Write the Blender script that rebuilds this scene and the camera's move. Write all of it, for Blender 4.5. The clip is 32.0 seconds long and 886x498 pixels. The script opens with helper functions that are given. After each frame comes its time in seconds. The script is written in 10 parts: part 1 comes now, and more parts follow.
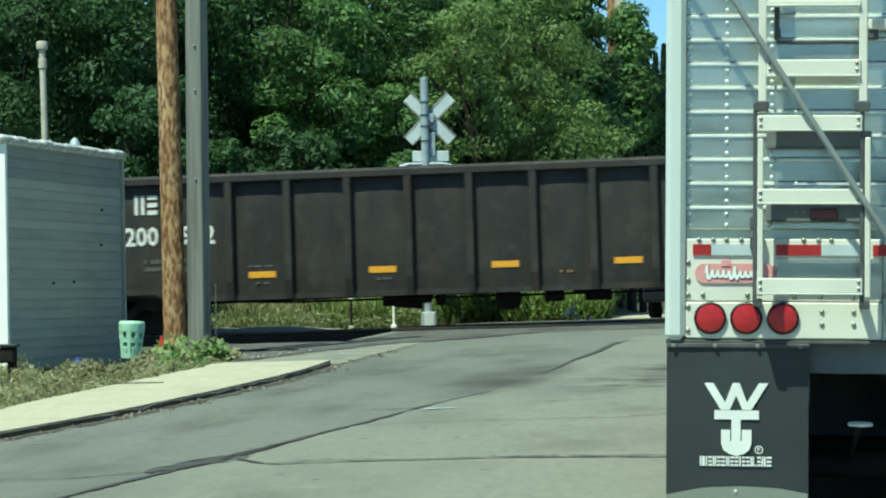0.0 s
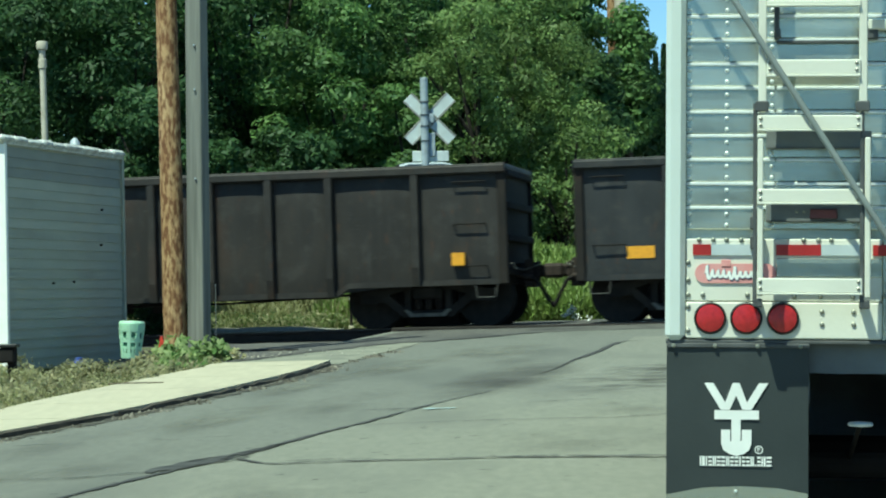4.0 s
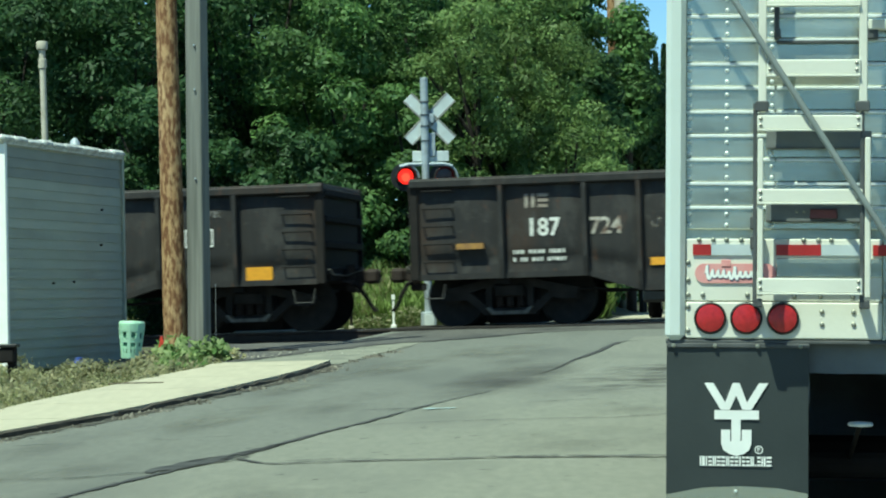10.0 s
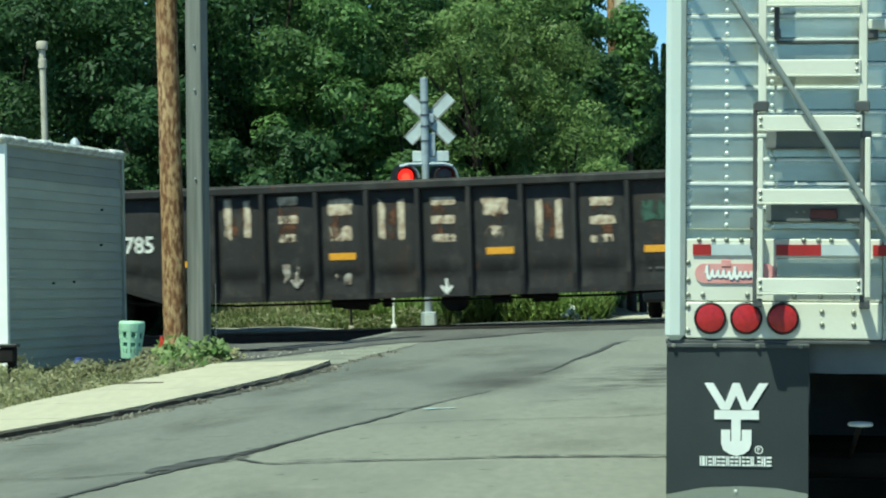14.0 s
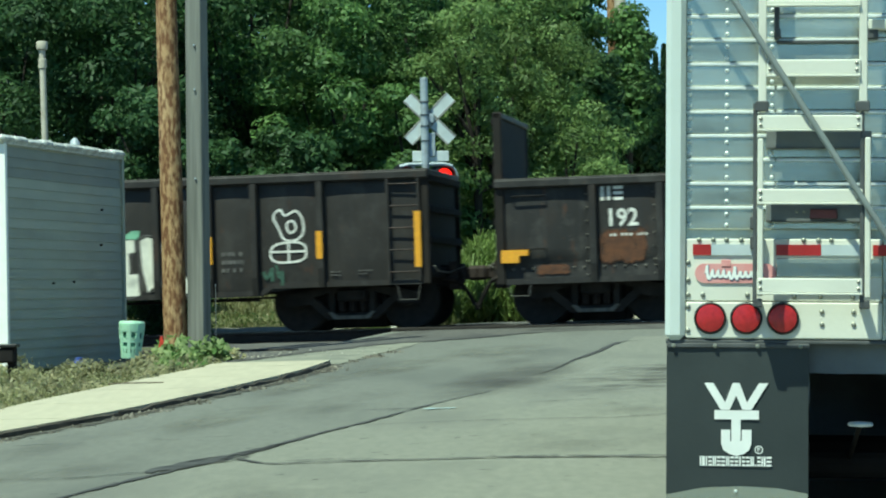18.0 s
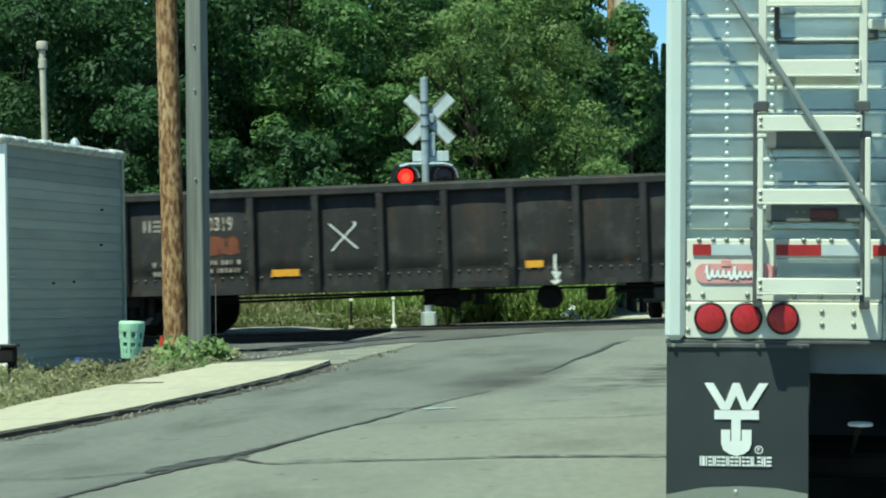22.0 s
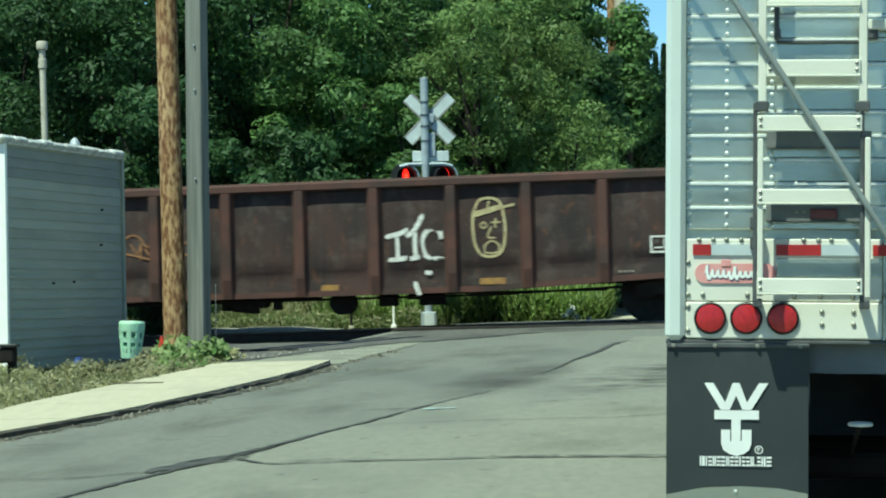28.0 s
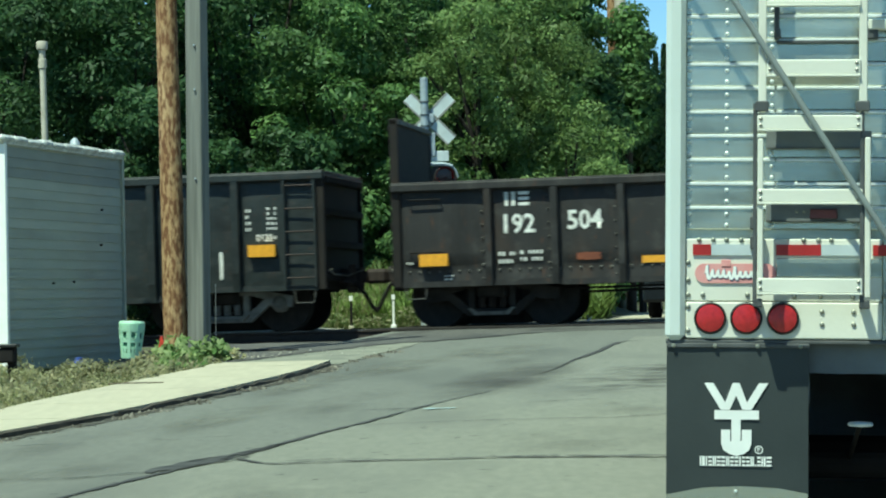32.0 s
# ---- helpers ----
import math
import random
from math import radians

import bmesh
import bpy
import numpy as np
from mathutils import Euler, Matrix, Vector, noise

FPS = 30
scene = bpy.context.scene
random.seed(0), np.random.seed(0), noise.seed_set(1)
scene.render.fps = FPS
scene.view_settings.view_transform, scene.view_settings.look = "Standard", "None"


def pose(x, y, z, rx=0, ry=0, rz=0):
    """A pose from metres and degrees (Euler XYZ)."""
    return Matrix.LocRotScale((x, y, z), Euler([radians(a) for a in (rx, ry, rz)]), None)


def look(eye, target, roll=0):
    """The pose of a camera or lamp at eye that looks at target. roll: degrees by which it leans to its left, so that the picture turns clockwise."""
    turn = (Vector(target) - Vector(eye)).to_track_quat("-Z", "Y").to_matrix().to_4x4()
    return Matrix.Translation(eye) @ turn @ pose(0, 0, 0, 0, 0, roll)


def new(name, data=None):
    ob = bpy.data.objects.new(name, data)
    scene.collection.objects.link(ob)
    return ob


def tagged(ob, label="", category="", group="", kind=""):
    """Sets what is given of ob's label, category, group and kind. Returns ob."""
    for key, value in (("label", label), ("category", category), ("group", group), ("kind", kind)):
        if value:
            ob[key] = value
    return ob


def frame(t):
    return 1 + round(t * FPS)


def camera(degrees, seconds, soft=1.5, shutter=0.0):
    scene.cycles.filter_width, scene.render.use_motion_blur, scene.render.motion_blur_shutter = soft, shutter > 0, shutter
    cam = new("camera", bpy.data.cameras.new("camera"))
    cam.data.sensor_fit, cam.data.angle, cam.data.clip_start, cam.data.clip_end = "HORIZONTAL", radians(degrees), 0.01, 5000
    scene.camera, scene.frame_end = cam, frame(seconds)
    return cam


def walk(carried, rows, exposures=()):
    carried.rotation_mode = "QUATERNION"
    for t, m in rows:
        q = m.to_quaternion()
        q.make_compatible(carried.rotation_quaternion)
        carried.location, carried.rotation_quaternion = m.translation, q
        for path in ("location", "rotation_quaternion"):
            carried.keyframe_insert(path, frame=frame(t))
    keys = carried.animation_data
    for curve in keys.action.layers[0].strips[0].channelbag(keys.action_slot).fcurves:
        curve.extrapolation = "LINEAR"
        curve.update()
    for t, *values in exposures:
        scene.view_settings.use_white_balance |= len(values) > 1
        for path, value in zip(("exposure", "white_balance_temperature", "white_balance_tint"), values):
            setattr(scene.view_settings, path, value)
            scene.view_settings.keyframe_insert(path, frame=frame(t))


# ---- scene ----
# ---- camera ----
EYE = Vector((0.0, 0.0, 1.27))
cam = camera(20.0, 32.0, soft=2.0, shutter=0.15)
CAM_POSE = Matrix.Translation(EYE) @ pose(0, 0, 0, 91.108, 0, 0) @ pose(0, 0, 0, 0, 0, -1.2)
walk(cam, [(0.0, CAM_POSE), (32.0, CAM_POSE)], exposures=[(0.0, 0.62, 6300, -20), (32.0, 0.62, 6300, -20)])

# ---- light ----
SUN_FROM = Vector((-0.70, -0.93, 2.15)).normalized()
world = bpy.data.worlds.new("world")
scene.world = world
world.use_nodes = True
wn = world.node_tree.nodes
sky = wn.new("ShaderNodeTexSky")
sky.sky_type, sky.sun_disc = "NISHITA", False
sky.sun_elevation = math.asin(SUN_FROM.z)
sky.sun_rotation = math.atan2(SUN_FROM.x, SUN_FROM.y)
sky.air_density, sky.dust_density, sky.ozone_density = 1.0, 0.0, 4.0
world.node_tree.links.new(sky.outputs[0], wn["Background"].inputs[0])
sky.altitude = 4000.0
wn["Background"].inputs[1].default_value = 0.112
sun = new("sun", bpy.data.lights.new("sun", "SUN"))
sun.data.energy, sun.data.angle, sun.data.color = 4.2, radians(0.53), (1.0, 0.955, 0.88)
sun.matrix_world = look(SUN_FROM * 80, (0, 0, 0))

# ---- the plan: track, terrain, train ----
TURN = radians(10)
ALONG = Vector((math.cos(TURN), -math.sin(TURN), 0))
ACROSS = Vector((math.sin(TURN), math.cos(TURN), 0))
TRACK = Vector((0.57, 40.94, 0.80))
GRADE = 0.010


def track_sn(x, y):
    d = Vector((x - TRACK.x, y - TRACK.y, 0))
    return d.dot(ALONG), d.dot(ACROSS)


def ground_z(x, y):
    """The height of road and ground: one slope that climbs to the track and is level behind it."""
    s, n = track_sn(x, y)
    s = min(max(s, -420.0), 420.0)
    return TRACK.z + GRADE * s + 0.0308 * min(max(n, -70.0), 0.0)


def on_track(s, n=0.0, z=0.0):
    p = TRACK + ALONG * s + ACROSS * n
    return Vector((p.x, p.y, TRACK.z + GRADE * s + z))


# ---- mesh helpers ----
class Shape:
    """Collects vertices and faces for one mesh."""

    def __init__(self):
        self.v, self.f = [], []

    def add(self, verts, faces):
        k = len(self.v)
        self.v += [tuple(p) for p in verts]
        self.f += [tuple(i + k for i in f) for f in faces]
        return self

    def box(self, x0, y0, z0, x1, y1, z1, c=0.0):
        x0, x1, y0, y1, z0, z1 = min(x0, x1), max(x0, x1), min(y0, y1), max(y0, y1), min(z0, z1), max(z0, z1)
        c = min(c, 0.45 * min(x1 - x0, y1 - y0, z1 - z0))
        if c <= 0:
            v = [(x, y, z) for z in (z0, z1) for y in (y0, y1) for x in (x0, x1)]
            return self.add(v, [(0, 2, 3, 1), (4, 5, 7, 6), (0, 1, 5, 4), (2, 6, 7, 3), (0, 4, 6, 2), (1, 3, 7, 5)])
        bm = bmesh.new()
        bmesh.ops.create_cube(bm, size=1.0)
        for p in bm.verts:
            p.co = Vector(((x0 + x1) / 2 + p.co.x * (x1 - x0), (y0 + y1) / 2 + p.co.y * (y1 - y0), (z0 + z1) / 2 + p.co.z * (z1 - z0)))
        bmesh.ops.bevel(bm, geom=bm.edges[:], offset=c, segments=1, affect="EDGES")
        bm.verts.index_update()
        self.add([p.co for p in bm.verts], [[p.index for p in f.verts] for f in bm.faces])
        bm.free()
        return self

    def tube(self, a, b, r0, r1=None, n=10, caps=True):
        a, b = Vector(a), Vector(b)
        r1 = r0 if r1 is None else r1
        q = (b - a).to_track_quat("Z", "Y")
        v = []
        for p, r in ((a, r0), (b, r1)):
            for i in range(n):
                w = 2 * math.pi * i / n
                v.append(p + q @ Vector((r * math.cos(w), r * math.sin(w), 0)))
        f = [(i, (i + 1) % n, n + (i + 1) % n, n + i) for i in range(n)]
        if caps:
            f += [tuple(range(n - 1, -1, -1)), tuple(range(n, 2 * n))]
        return self.add(v, f)

    def path(self, pts, r, n=6):
        for a, b in zip(pts, pts[1:]):
            self.tube(a, b, r, r, n)
        return self

    def lathe(self, rings, axis="z", n=24, at=(0, 0, 0)):
        """rings: (radius, height) pairs turned about an axis through at."""
        v = []
        for r, h in rings:
            for i in range(n):
                w = 2 * math.pi * i / n
                p = (r * math.cos(w), r * math.sin(w), h)
                p = {"z": p, "y": (p[0], p[2], p[1]), "x": (p[2], p[0], p[1])}[axis]
                v.append((p[0] + at[0], p[1] + at[1], p[2] + at[2]))
        f = []
        for j in range(len(rings) - 1):
            f += [(j * n + i, j * n + (i + 1) % n, (j + 1) * n + (i + 1) % n, (j + 1) * n + i) for i in range(n)]
        f += [tuple(range(n - 1, -1, -1)), tuple(range((len(rings) - 1) * n, len(rings) * n))]
        return self.add(v, f)

    def prism(self, poly, y0, y1):
        """A flat outline of (x, z) points drawn out along y."""
        n = len(poly)
        v = [(x, y0, z) for x, z in poly] + [(x, y1, z) for x, z in poly]
        f = [tuple(range(n)), tuple(range(2 * n - 1, n - 1, -1))]
        f += [(i, n + i, n + (i + 1) % n, (i + 1) % n) for i in range(n)]
        return self.add(v, f)

    def ribbon(self, pts, w, y=0.0):
        """A flat brush stroke of width w through (x, z) points, facing -y; each stretch lies a hair before the last."""
        pts = [p for i, p in enumerate(pts) if i == 0 or (abs(p[0] - pts[i - 1][0]) + abs(p[1] - pts[i - 1][1])) > 1e-6]
        n = len(pts)
        if n < 2:
            return self
        ways = [Vector((pts[i + 1][0] - pts[i][0], pts[i + 1][1] - pts[i][1])).normalized() for i in range(n - 1)]
        ring = math.hypot(pts[0][0] - pts[-1][0], pts[0][1] - pts[-1][1]) < 1e-6
        v = []
        for i, (x, z) in enumerate(pts):
            d0, d1 = ways[max(i - 1, 0)], ways[min(i, n - 2)]
            if ring and i in (0, n - 1):
                d0, d1 = ways[-1], ways[0]
            m = d0 + d1
            m = d1.copy() if m.length < 0.3 else m.normalized()
            k = w / 2 / max(abs(m.dot(d1)), 0.6)
            e = Vector((0.0, 0.0))
            if not ring and i in (0, n - 1):
                e = (d1 * -1 if i == 0 else d0) * (w * 0.3)
            off = y - 0.000012 * i
            v += [(x + e.x + m.y * k, off, z + e.y - m.x * k), (x + e.x - m.y * k, off, z + e.y + m.x * k)]
        return self.add(v, [(2 * i, 2 * i + 2, 2 * i + 3, 2 * i + 1) for i in range(n - 1)])

    def mesh(self, name, mat, smooth=False):
        me = bpy.data.meshes.new(name)
        me.from_pydata(self.v, [], self.f)
        bm = bmesh.new()
        bm.from_mesh(me)
        bmesh.ops.recalc_face_normals(bm, faces=bm.faces[:])
        bm.to_mesh(me)
        bm.free()
        me.materials.append(mat)
        if smooth:
            me.polygons.foreach_set("use_smooth", [True] * len(me.polygons))
            me.set_sharp_from_angle(angle=radians(40))
        return me


def part(name, shape, mat, parent=None, label="", smooth=False, at=None):
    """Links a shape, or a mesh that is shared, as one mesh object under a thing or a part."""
    me = shape.mesh(name, mat, smooth) if isinstance(shape, Shape) else shape
    ob = new(name, me)
    ob.parent = parent
    if at is not None:
        ob.matrix_basis = at if isinstance(at, Matrix) else Matrix.Translation(at)
    if label:
        tagged(ob, label)
    return ob


def thing(name, label, category, at=None, group="", kind="", shape=None, mat=None, smooth=False):
    ob = new(name, shape.mesh(name, mat, smooth) if shape else None)
    if at is not None:
        ob.matrix_basis = at if isinstance(at, Matrix) else Matrix.Translation(at)
    return tagged(ob, label, category, group, kind)


TEXTS = {}


def letters(text, size, mat, stretch=1.0):
    """The mesh of a line of text in the built-in font, in the xz plane, facing -y, its left foot at the origin."""
    key = (text, size, mat.name, stretch)
    if key not in TEXTS:
        cu = bpy.data.curves.new("lettering", "FONT")
        cu.body, cu.size, cu.resolution_u, cu.offset = text, size, 2, size * 0.022
        ob = bpy.data.objects.new("lettering", cu)
        me = bpy.data.meshes.new_from_object(ob)
        me.transform(Matrix.Rotation(radians(90), 4, "X") @ Matrix.Diagonal((stretch, 1, 1, 1)))
        me.materials.clear()
        me.materials.append(mat)
        bpy.data.objects.remove(ob)
        TEXTS[key] = me
    return TEXTS[key]


# ---- materials ----
def material(name, base, rough=0.7, metal=0.0, second=None, grain=8.0, stain=None, stain_at=0.62, stain_scale=1.2, bump=0.15, bump_scale=40.0, vary=0.0, stretch=(1, 1, 1), spec=0.4, glow=None):
    m = bpy.data.materials.new(name)
    m.use_nodes = True
    nt = m.node_tree
    N, L = nt.nodes, nt.links
    b = N["Principled BSDF"]
    b.inputs["Roughness"].default_value, b.inputs["Metallic"].default_value = rough, metal
    b.inputs["Specular IOR Level"].default_value = spec
    co = N.new("ShaderNodeTexCoord")
    mp = N.new("ShaderNodeMapping")
    mp.inputs["Scale"].default_value = stretch
    L.new(co.outputs["Object"], mp.inputs[0])
    if vary:
        # each piece takes its own stretch of the pattern
        info = N.new("ShaderNodeObjectInfo")
        off = N.new("ShaderNodeMath")
        off.operation, off.inputs[1].default_value = "MULTIPLY", 41.0
        L.new(info.outputs["Random"], off.inputs[0])
        L.new(off.outputs[0], mp.inputs["Location"])

    def noise_of(scale, detail=5.0):
        t = N.new("ShaderNodeTexNoise")
        t.inputs["Scale"].default_value, t.inputs["Detail"].default_value = scale, detail
        L.new(mp.outputs[0], t.inputs["Vector"])
        return t

    def ramp(src, a, c):
        r = N.new("ShaderNodeMapRange")
        r.inputs["From Min"].default_value, r.inputs["From Max"].default_value = a, c
        L.new(src, r.inputs["Value"])
        return r.outputs[0]

    def mix(fac, a, c):
        x = N.new("ShaderNodeMix")
        x.data_type = "RGBA"
        L.new(fac, x.inputs[0])
        for s, k in ((a, 6), (c, 7)):
            if isinstance(s, tuple):
                x.inputs[k].default_value = (*s, 1)
            else:
                L.new(s, x.inputs[k])
        return x.outputs[2]

    fine = noise_of(grain)
    second = second or tuple(c * 0.72 for c in base)
    col = mix(ramp(fine.outputs["Fac"], 0.35, 0.68), base, second)
    if stain:
        col = mix(ramp(noise_of(stain_scale, 6.0).outputs["Fac"], stain_at - 0.06, stain_at + 0.12), col, stain)
    if vary:
        h = N.new("ShaderNodeHueSaturation")
        L.new(col, h.inputs["Color"])
        r = N.new("ShaderNodeMapRange")
        r.inputs["To Min"].default_value, r.inputs["To Max"].default_value = 1 - vary, 1 + vary
        L.new(info.outputs["Random"], r.inputs["Value"])
        L.new(r.outputs[0], h.inputs["Value"])
        col = h.outputs[0]
    L.new(col, b.inputs["Base Color"])
    if bump:
        bp = N.new("ShaderNodeBump")
        bp.inputs["Strength"].default_value, bp.inputs["Distance"].default_value = bump, 0.02
        L.new(noise_of(bump_scale).outputs["Fac"], bp.inputs["Height"])
        L.new(bp.outputs[0], b.inputs["Normal"])
    if glow:
        b.inputs["Emission Color"].default_value, b.inputs["Emission Strength"].default_value = (*glow[0], 1), glow[1]
    return m


def weathered(m, dust, rust, amount=1.0):
    """Adds rain streaks of dust, scuffs and rust spots to a paint."""
    N, L = m.node_tree.nodes, m.node_tree.links
    b = N["Principled BSDF"]
    col = b.inputs["Base Color"].links[0].from_socket
    vec = next(n for n in N if n.bl_idname == "ShaderNodeMapping")
    for scale, stretch, lo, hi, tint, most in ((5.0, (2.2, 2.2, 0.22), 0.50, 0.74, dust, 0.36), (3.2, (1.0, 1.0, 1.8), 0.52, 0.64, dust, 0.80), (11.0, (0.5, 0.5, 3.0), 0.60, 0.70, dust, 0.8), (9.0, (1.0, 1.0, 0.8), 0.60, 0.68, rust, 0.75), (1.3, (1.0, 1.0, 1.0), 0.52, 0.66, (0.008, 0.007, 0.006), 0.55)):
        mp = N.new("ShaderNodeMapping")
        mp.inputs["Scale"].default_value = stretch
        L.new(vec.outputs[0], mp.inputs[0])
        t = N.new("ShaderNodeTexNoise")
        t.inputs["Scale"].default_value, t.inputs["Detail"].default_value, t.inputs["Roughness"].default_value = scale, 8.0, 0.62
        L.new(mp.outputs[0], t.inputs["Vector"])
        r = N.new("ShaderNodeMapRange")
        r.inputs["From Min"].default_value, r.inputs["From Max"].default_value = lo, hi
        r.inputs["To Max"].default_value = most * amount
        L.new(t.outputs["Fac"], r.inputs["Value"])
        x = N.new("ShaderNodeMix")
        x.data_type = "RGBA"
        L.new(r.outputs[0], x.inputs[0])
        L.new(col, x.inputs[6])
        x.inputs[7].default_value = (*tint, 1)
        col = x.outputs[2]
    L.new(col, b.inputs["Base Color"])
    return m


def leaf_material(name, a, c, e):
    m = material(name, a, rough=0.55, bump=0, spec=0.3)
    nt = m.node_tree
    N, L = nt.nodes, nt.links
    b = N["Principled BSDF"]
    geo = N.new("ShaderNodeNewGeometry")
    cr = N.new("ShaderNodeValToRGB")
    cr.color_ramp.elements[0].color, cr.color_ramp.elements[1].color = (*a, 1), (*c, 1)
    k = cr.color_ramp.elements.new(0.85)
    k.color = (*e, 1)
    L.new(geo.outputs["Random Per Island"], cr.inputs[0])
    co = N.new("ShaderNodeTexCoord")
    big = N.new("ShaderNodeTexNoise")
    big.inputs["Scale"].default_value, big.inputs["Detail"].default_value = 0.75, 2.0
    L.new(co.outputs["Object"], big.inputs["Vector"])
    mr = N.new("ShaderNodeMapRange")
    mr.inputs["From Min"].default_value, mr.inputs["From Max"].default_value = 0.32, 0.68
    mr.inputs["To Min"].default_value, mr.inputs["To Max"].default_value = 0.62, 1.38
    L.new(big.outputs["Fac"], mr.inputs["Value"])
    hv = N.new("ShaderNodeHueSaturation")
    L.new(cr.outputs[0], hv.inputs["Color"])
    L.new(mr.outputs[0], hv.inputs["Value"])
    tr = N.new("ShaderNodeBsdfTranslucent")
    mx = N.new("ShaderNodeMixShader")
    mx.inputs[0].default_value = 0.45
    L.new(hv.outputs[0], b.inputs["Base Color"])
    L.new(hv.outputs[0], tr.inputs[0])
    L.new(b.outputs[0], mx.inputs[1])
    L.new(tr.outputs[0], mx.inputs[2])
    L.new(mx.outputs[0], N["Material Output"].inputs[0])
    return m


def worn_paint(base, cover):
    """Paint or rust that thins out into bare gaps and towards its ragged edges; cover: how much of it is left."""
    name = "worn_" + base.name + "_" + str(int(cover * 100))
    if name in bpy.data.materials:
        return bpy.data.materials[name]
    m = base.copy()
    m.name = name
    N, L = m.node_tree.nodes, m.node_tree.links
    co = N.new("ShaderNodeTexCoord")
    info = N.new("ShaderNodeObjectInfo")
    off = N.new("ShaderNodeVectorMath")
    off.operation = "MULTIPLY_ADD"
    off.inputs[1].default_value = (1.0, 1.0, 0.45)
    big = N.new("ShaderNodeMath")
    big.operation, big.inputs[1].default_value = "MULTIPLY", 53.0
    L.new(info.outputs["Random"], big.inputs[0])
    L.new(co.outputs["Object"], off.inputs[0])
    L.new(big.outputs[0], off.inputs[2])
    t = N.new("ShaderNodeTexNoise")
    t.inputs["Scale"].default_value, t.inputs["Detail"].default_value, t.inputs["Roughness"].default_value = 6.5, 7.0, 0.68
    L.new(off.outputs[0], t.inputs["Vector"])
    xyz = N.new("ShaderNodeSeparateXYZ")
    L.new(co.outputs["Generated"], xyz.inputs[0])
    rims = []
    for k in ("X", "Z"):
        a = N.new("ShaderNodeMath")
        a.operation = "PINGPONG"
        a.inputs[1].default_value = 0.5
        L.new(xyz.outputs[k], a.inputs[0])
        r = N.new("ShaderNodeMapRange")
        r.inputs["From Max"].default_value = 0.16
        r.inputs["To Min"].default_value = -0.28
        r.inputs["To Max"].default_value = 0.0
        L.new(a.outputs[0], r.inputs["Value"])
        rims.append(r.outputs[0])
    s1 = N.new("ShaderNodeMath")
    L.new(rims[0], s1.inputs[0])
    L.new(rims[1], s1.inputs[1])
    s2 = N.new("ShaderNodeMath")
    L.new(s1.outputs[0], s2.inputs[0])
    L.new(t.outputs["Fac"], s2.inputs[1])
    cut = 0.70 - 0.42 * cover
    mr = N.new("ShaderNodeMapRange")
    mr.inputs["From Min"].default_value, mr.inputs["From Max"].default_value = cut - 0.03, cut + 0.07
    mr.inputs["To Max"].default_value = 0.92
    L.new(s2.outputs[0], mr.inputs["Value"])
    mix = N.new("ShaderNodeMixShader")
    tr = N.new("ShaderNodeBsdfTransparent")
    L.new(mr.outputs[0], mix.inputs[0])
    L.new(tr.outputs[0], mix.inputs[1])
    L.new(N["Principled BSDF"].outputs[0], mix.inputs[2])
    L.new(mix.outputs[0], N["Material Output"].inputs[0])
    return m


BLACK_CAR = material("black_car_paint", (0.0179, 0.0161, 0.0143), 0.62, second=(0.0269, 0.0233, 0.0197), grain=3.0, stain=(0.0493, 0.0269, 0.0161), stain_at=0.66, stain_scale=1.1, vary=0.12, stretch=(1, 1, 0.45), bump=0.9, bump_scale=3.5)
DARK_CAR = material("weathered_black_car_paint", (0.0155, 0.0148, 0.0140), 0.66, second=(0.0216, 0.0202, 0.0191), grain=3.0, stain=(0.0432, 0.0259, 0.0158), stain_at=0.64, stain_scale=1.0, vary=0.15, stretch=(1, 1, 0.4), bump=0.9, bump_scale=3.5)
BLUE_BLACK = material("blue_black_car_paint", (0.0160, 0.0176, 0.0192), 0.6, second=(0.0272, 0.0288, 0.0304), grain=2.6, stain=(0.0360, 0.0272, 0.0208), stain_at=0.68, vary=0.1, stretch=(1, 1, 0.5), bump=0.9, bump_scale=3.5)
RUST_RIM = material("rust_brown_rim_paint", (0.085, 0.036, 0.027), 0.75, second=(0.06, 0.03, 0.024), grain=3.0, stain=(0.04, 0.024, 0.02), stain_at=0.55, vary=0.1)
MAROON_CAR = material("dull_maroon_car_paint", (0.0481, 0.0240, 0.0199), 0.75, second=(0.0381, 0.0215, 0.0182), grain=2.5, stain=(0.0248, 0.0166, 0.0149), stain_at=0.52, stain_scale=1.6, vary=0.14, stretch=(1, 1, 0.5), bump=0.9, bump_scale=3.5)
RED_CAR = material("oxide_red_car_paint", (0.150, 0.046, 0.032), 0.72, second=(0.110, 0.038, 0.027), grain=2.5, stain=(0.045, 0.024, 0.020), stain_at=0.55, stain_scale=1.4, vary=0.14, stretch=(1, 1, 0.5), bump=0.9, bump_scale=3.5)
BROWN_CAR = material("rusty_brown_car_paint", (0.0269, 0.0155, 0.0121), 0.74, second=(0.0215, 0.0148, 0.0125), grain=2.5, stain=(0.0444, 0.0202, 0.0128), stain_at=0.6, stain_scale=1.5, vary=0.16, stretch=(1, 1, 0.5), bump=0.9, bump_scale=3.5)
GREEN_BLACK = material("green_black_car_paint", (0.0144, 0.0192, 0.0184), 0.5, second=(0.0208, 0.0264, 0.0256), grain=3.0, stain=(0.0320, 0.0288, 0.0240), stain_at=0.7, bump=0.9, bump_scale=3.5)
for m in (BLACK_CAR, DARK_CAR, BLUE_BLACK, GREEN_BLACK):
    weathered(m, (0.045, 0.042, 0.038), (0.066, 0.030, 0.016), 1.0 if m is DARK_CAR else 0.7)
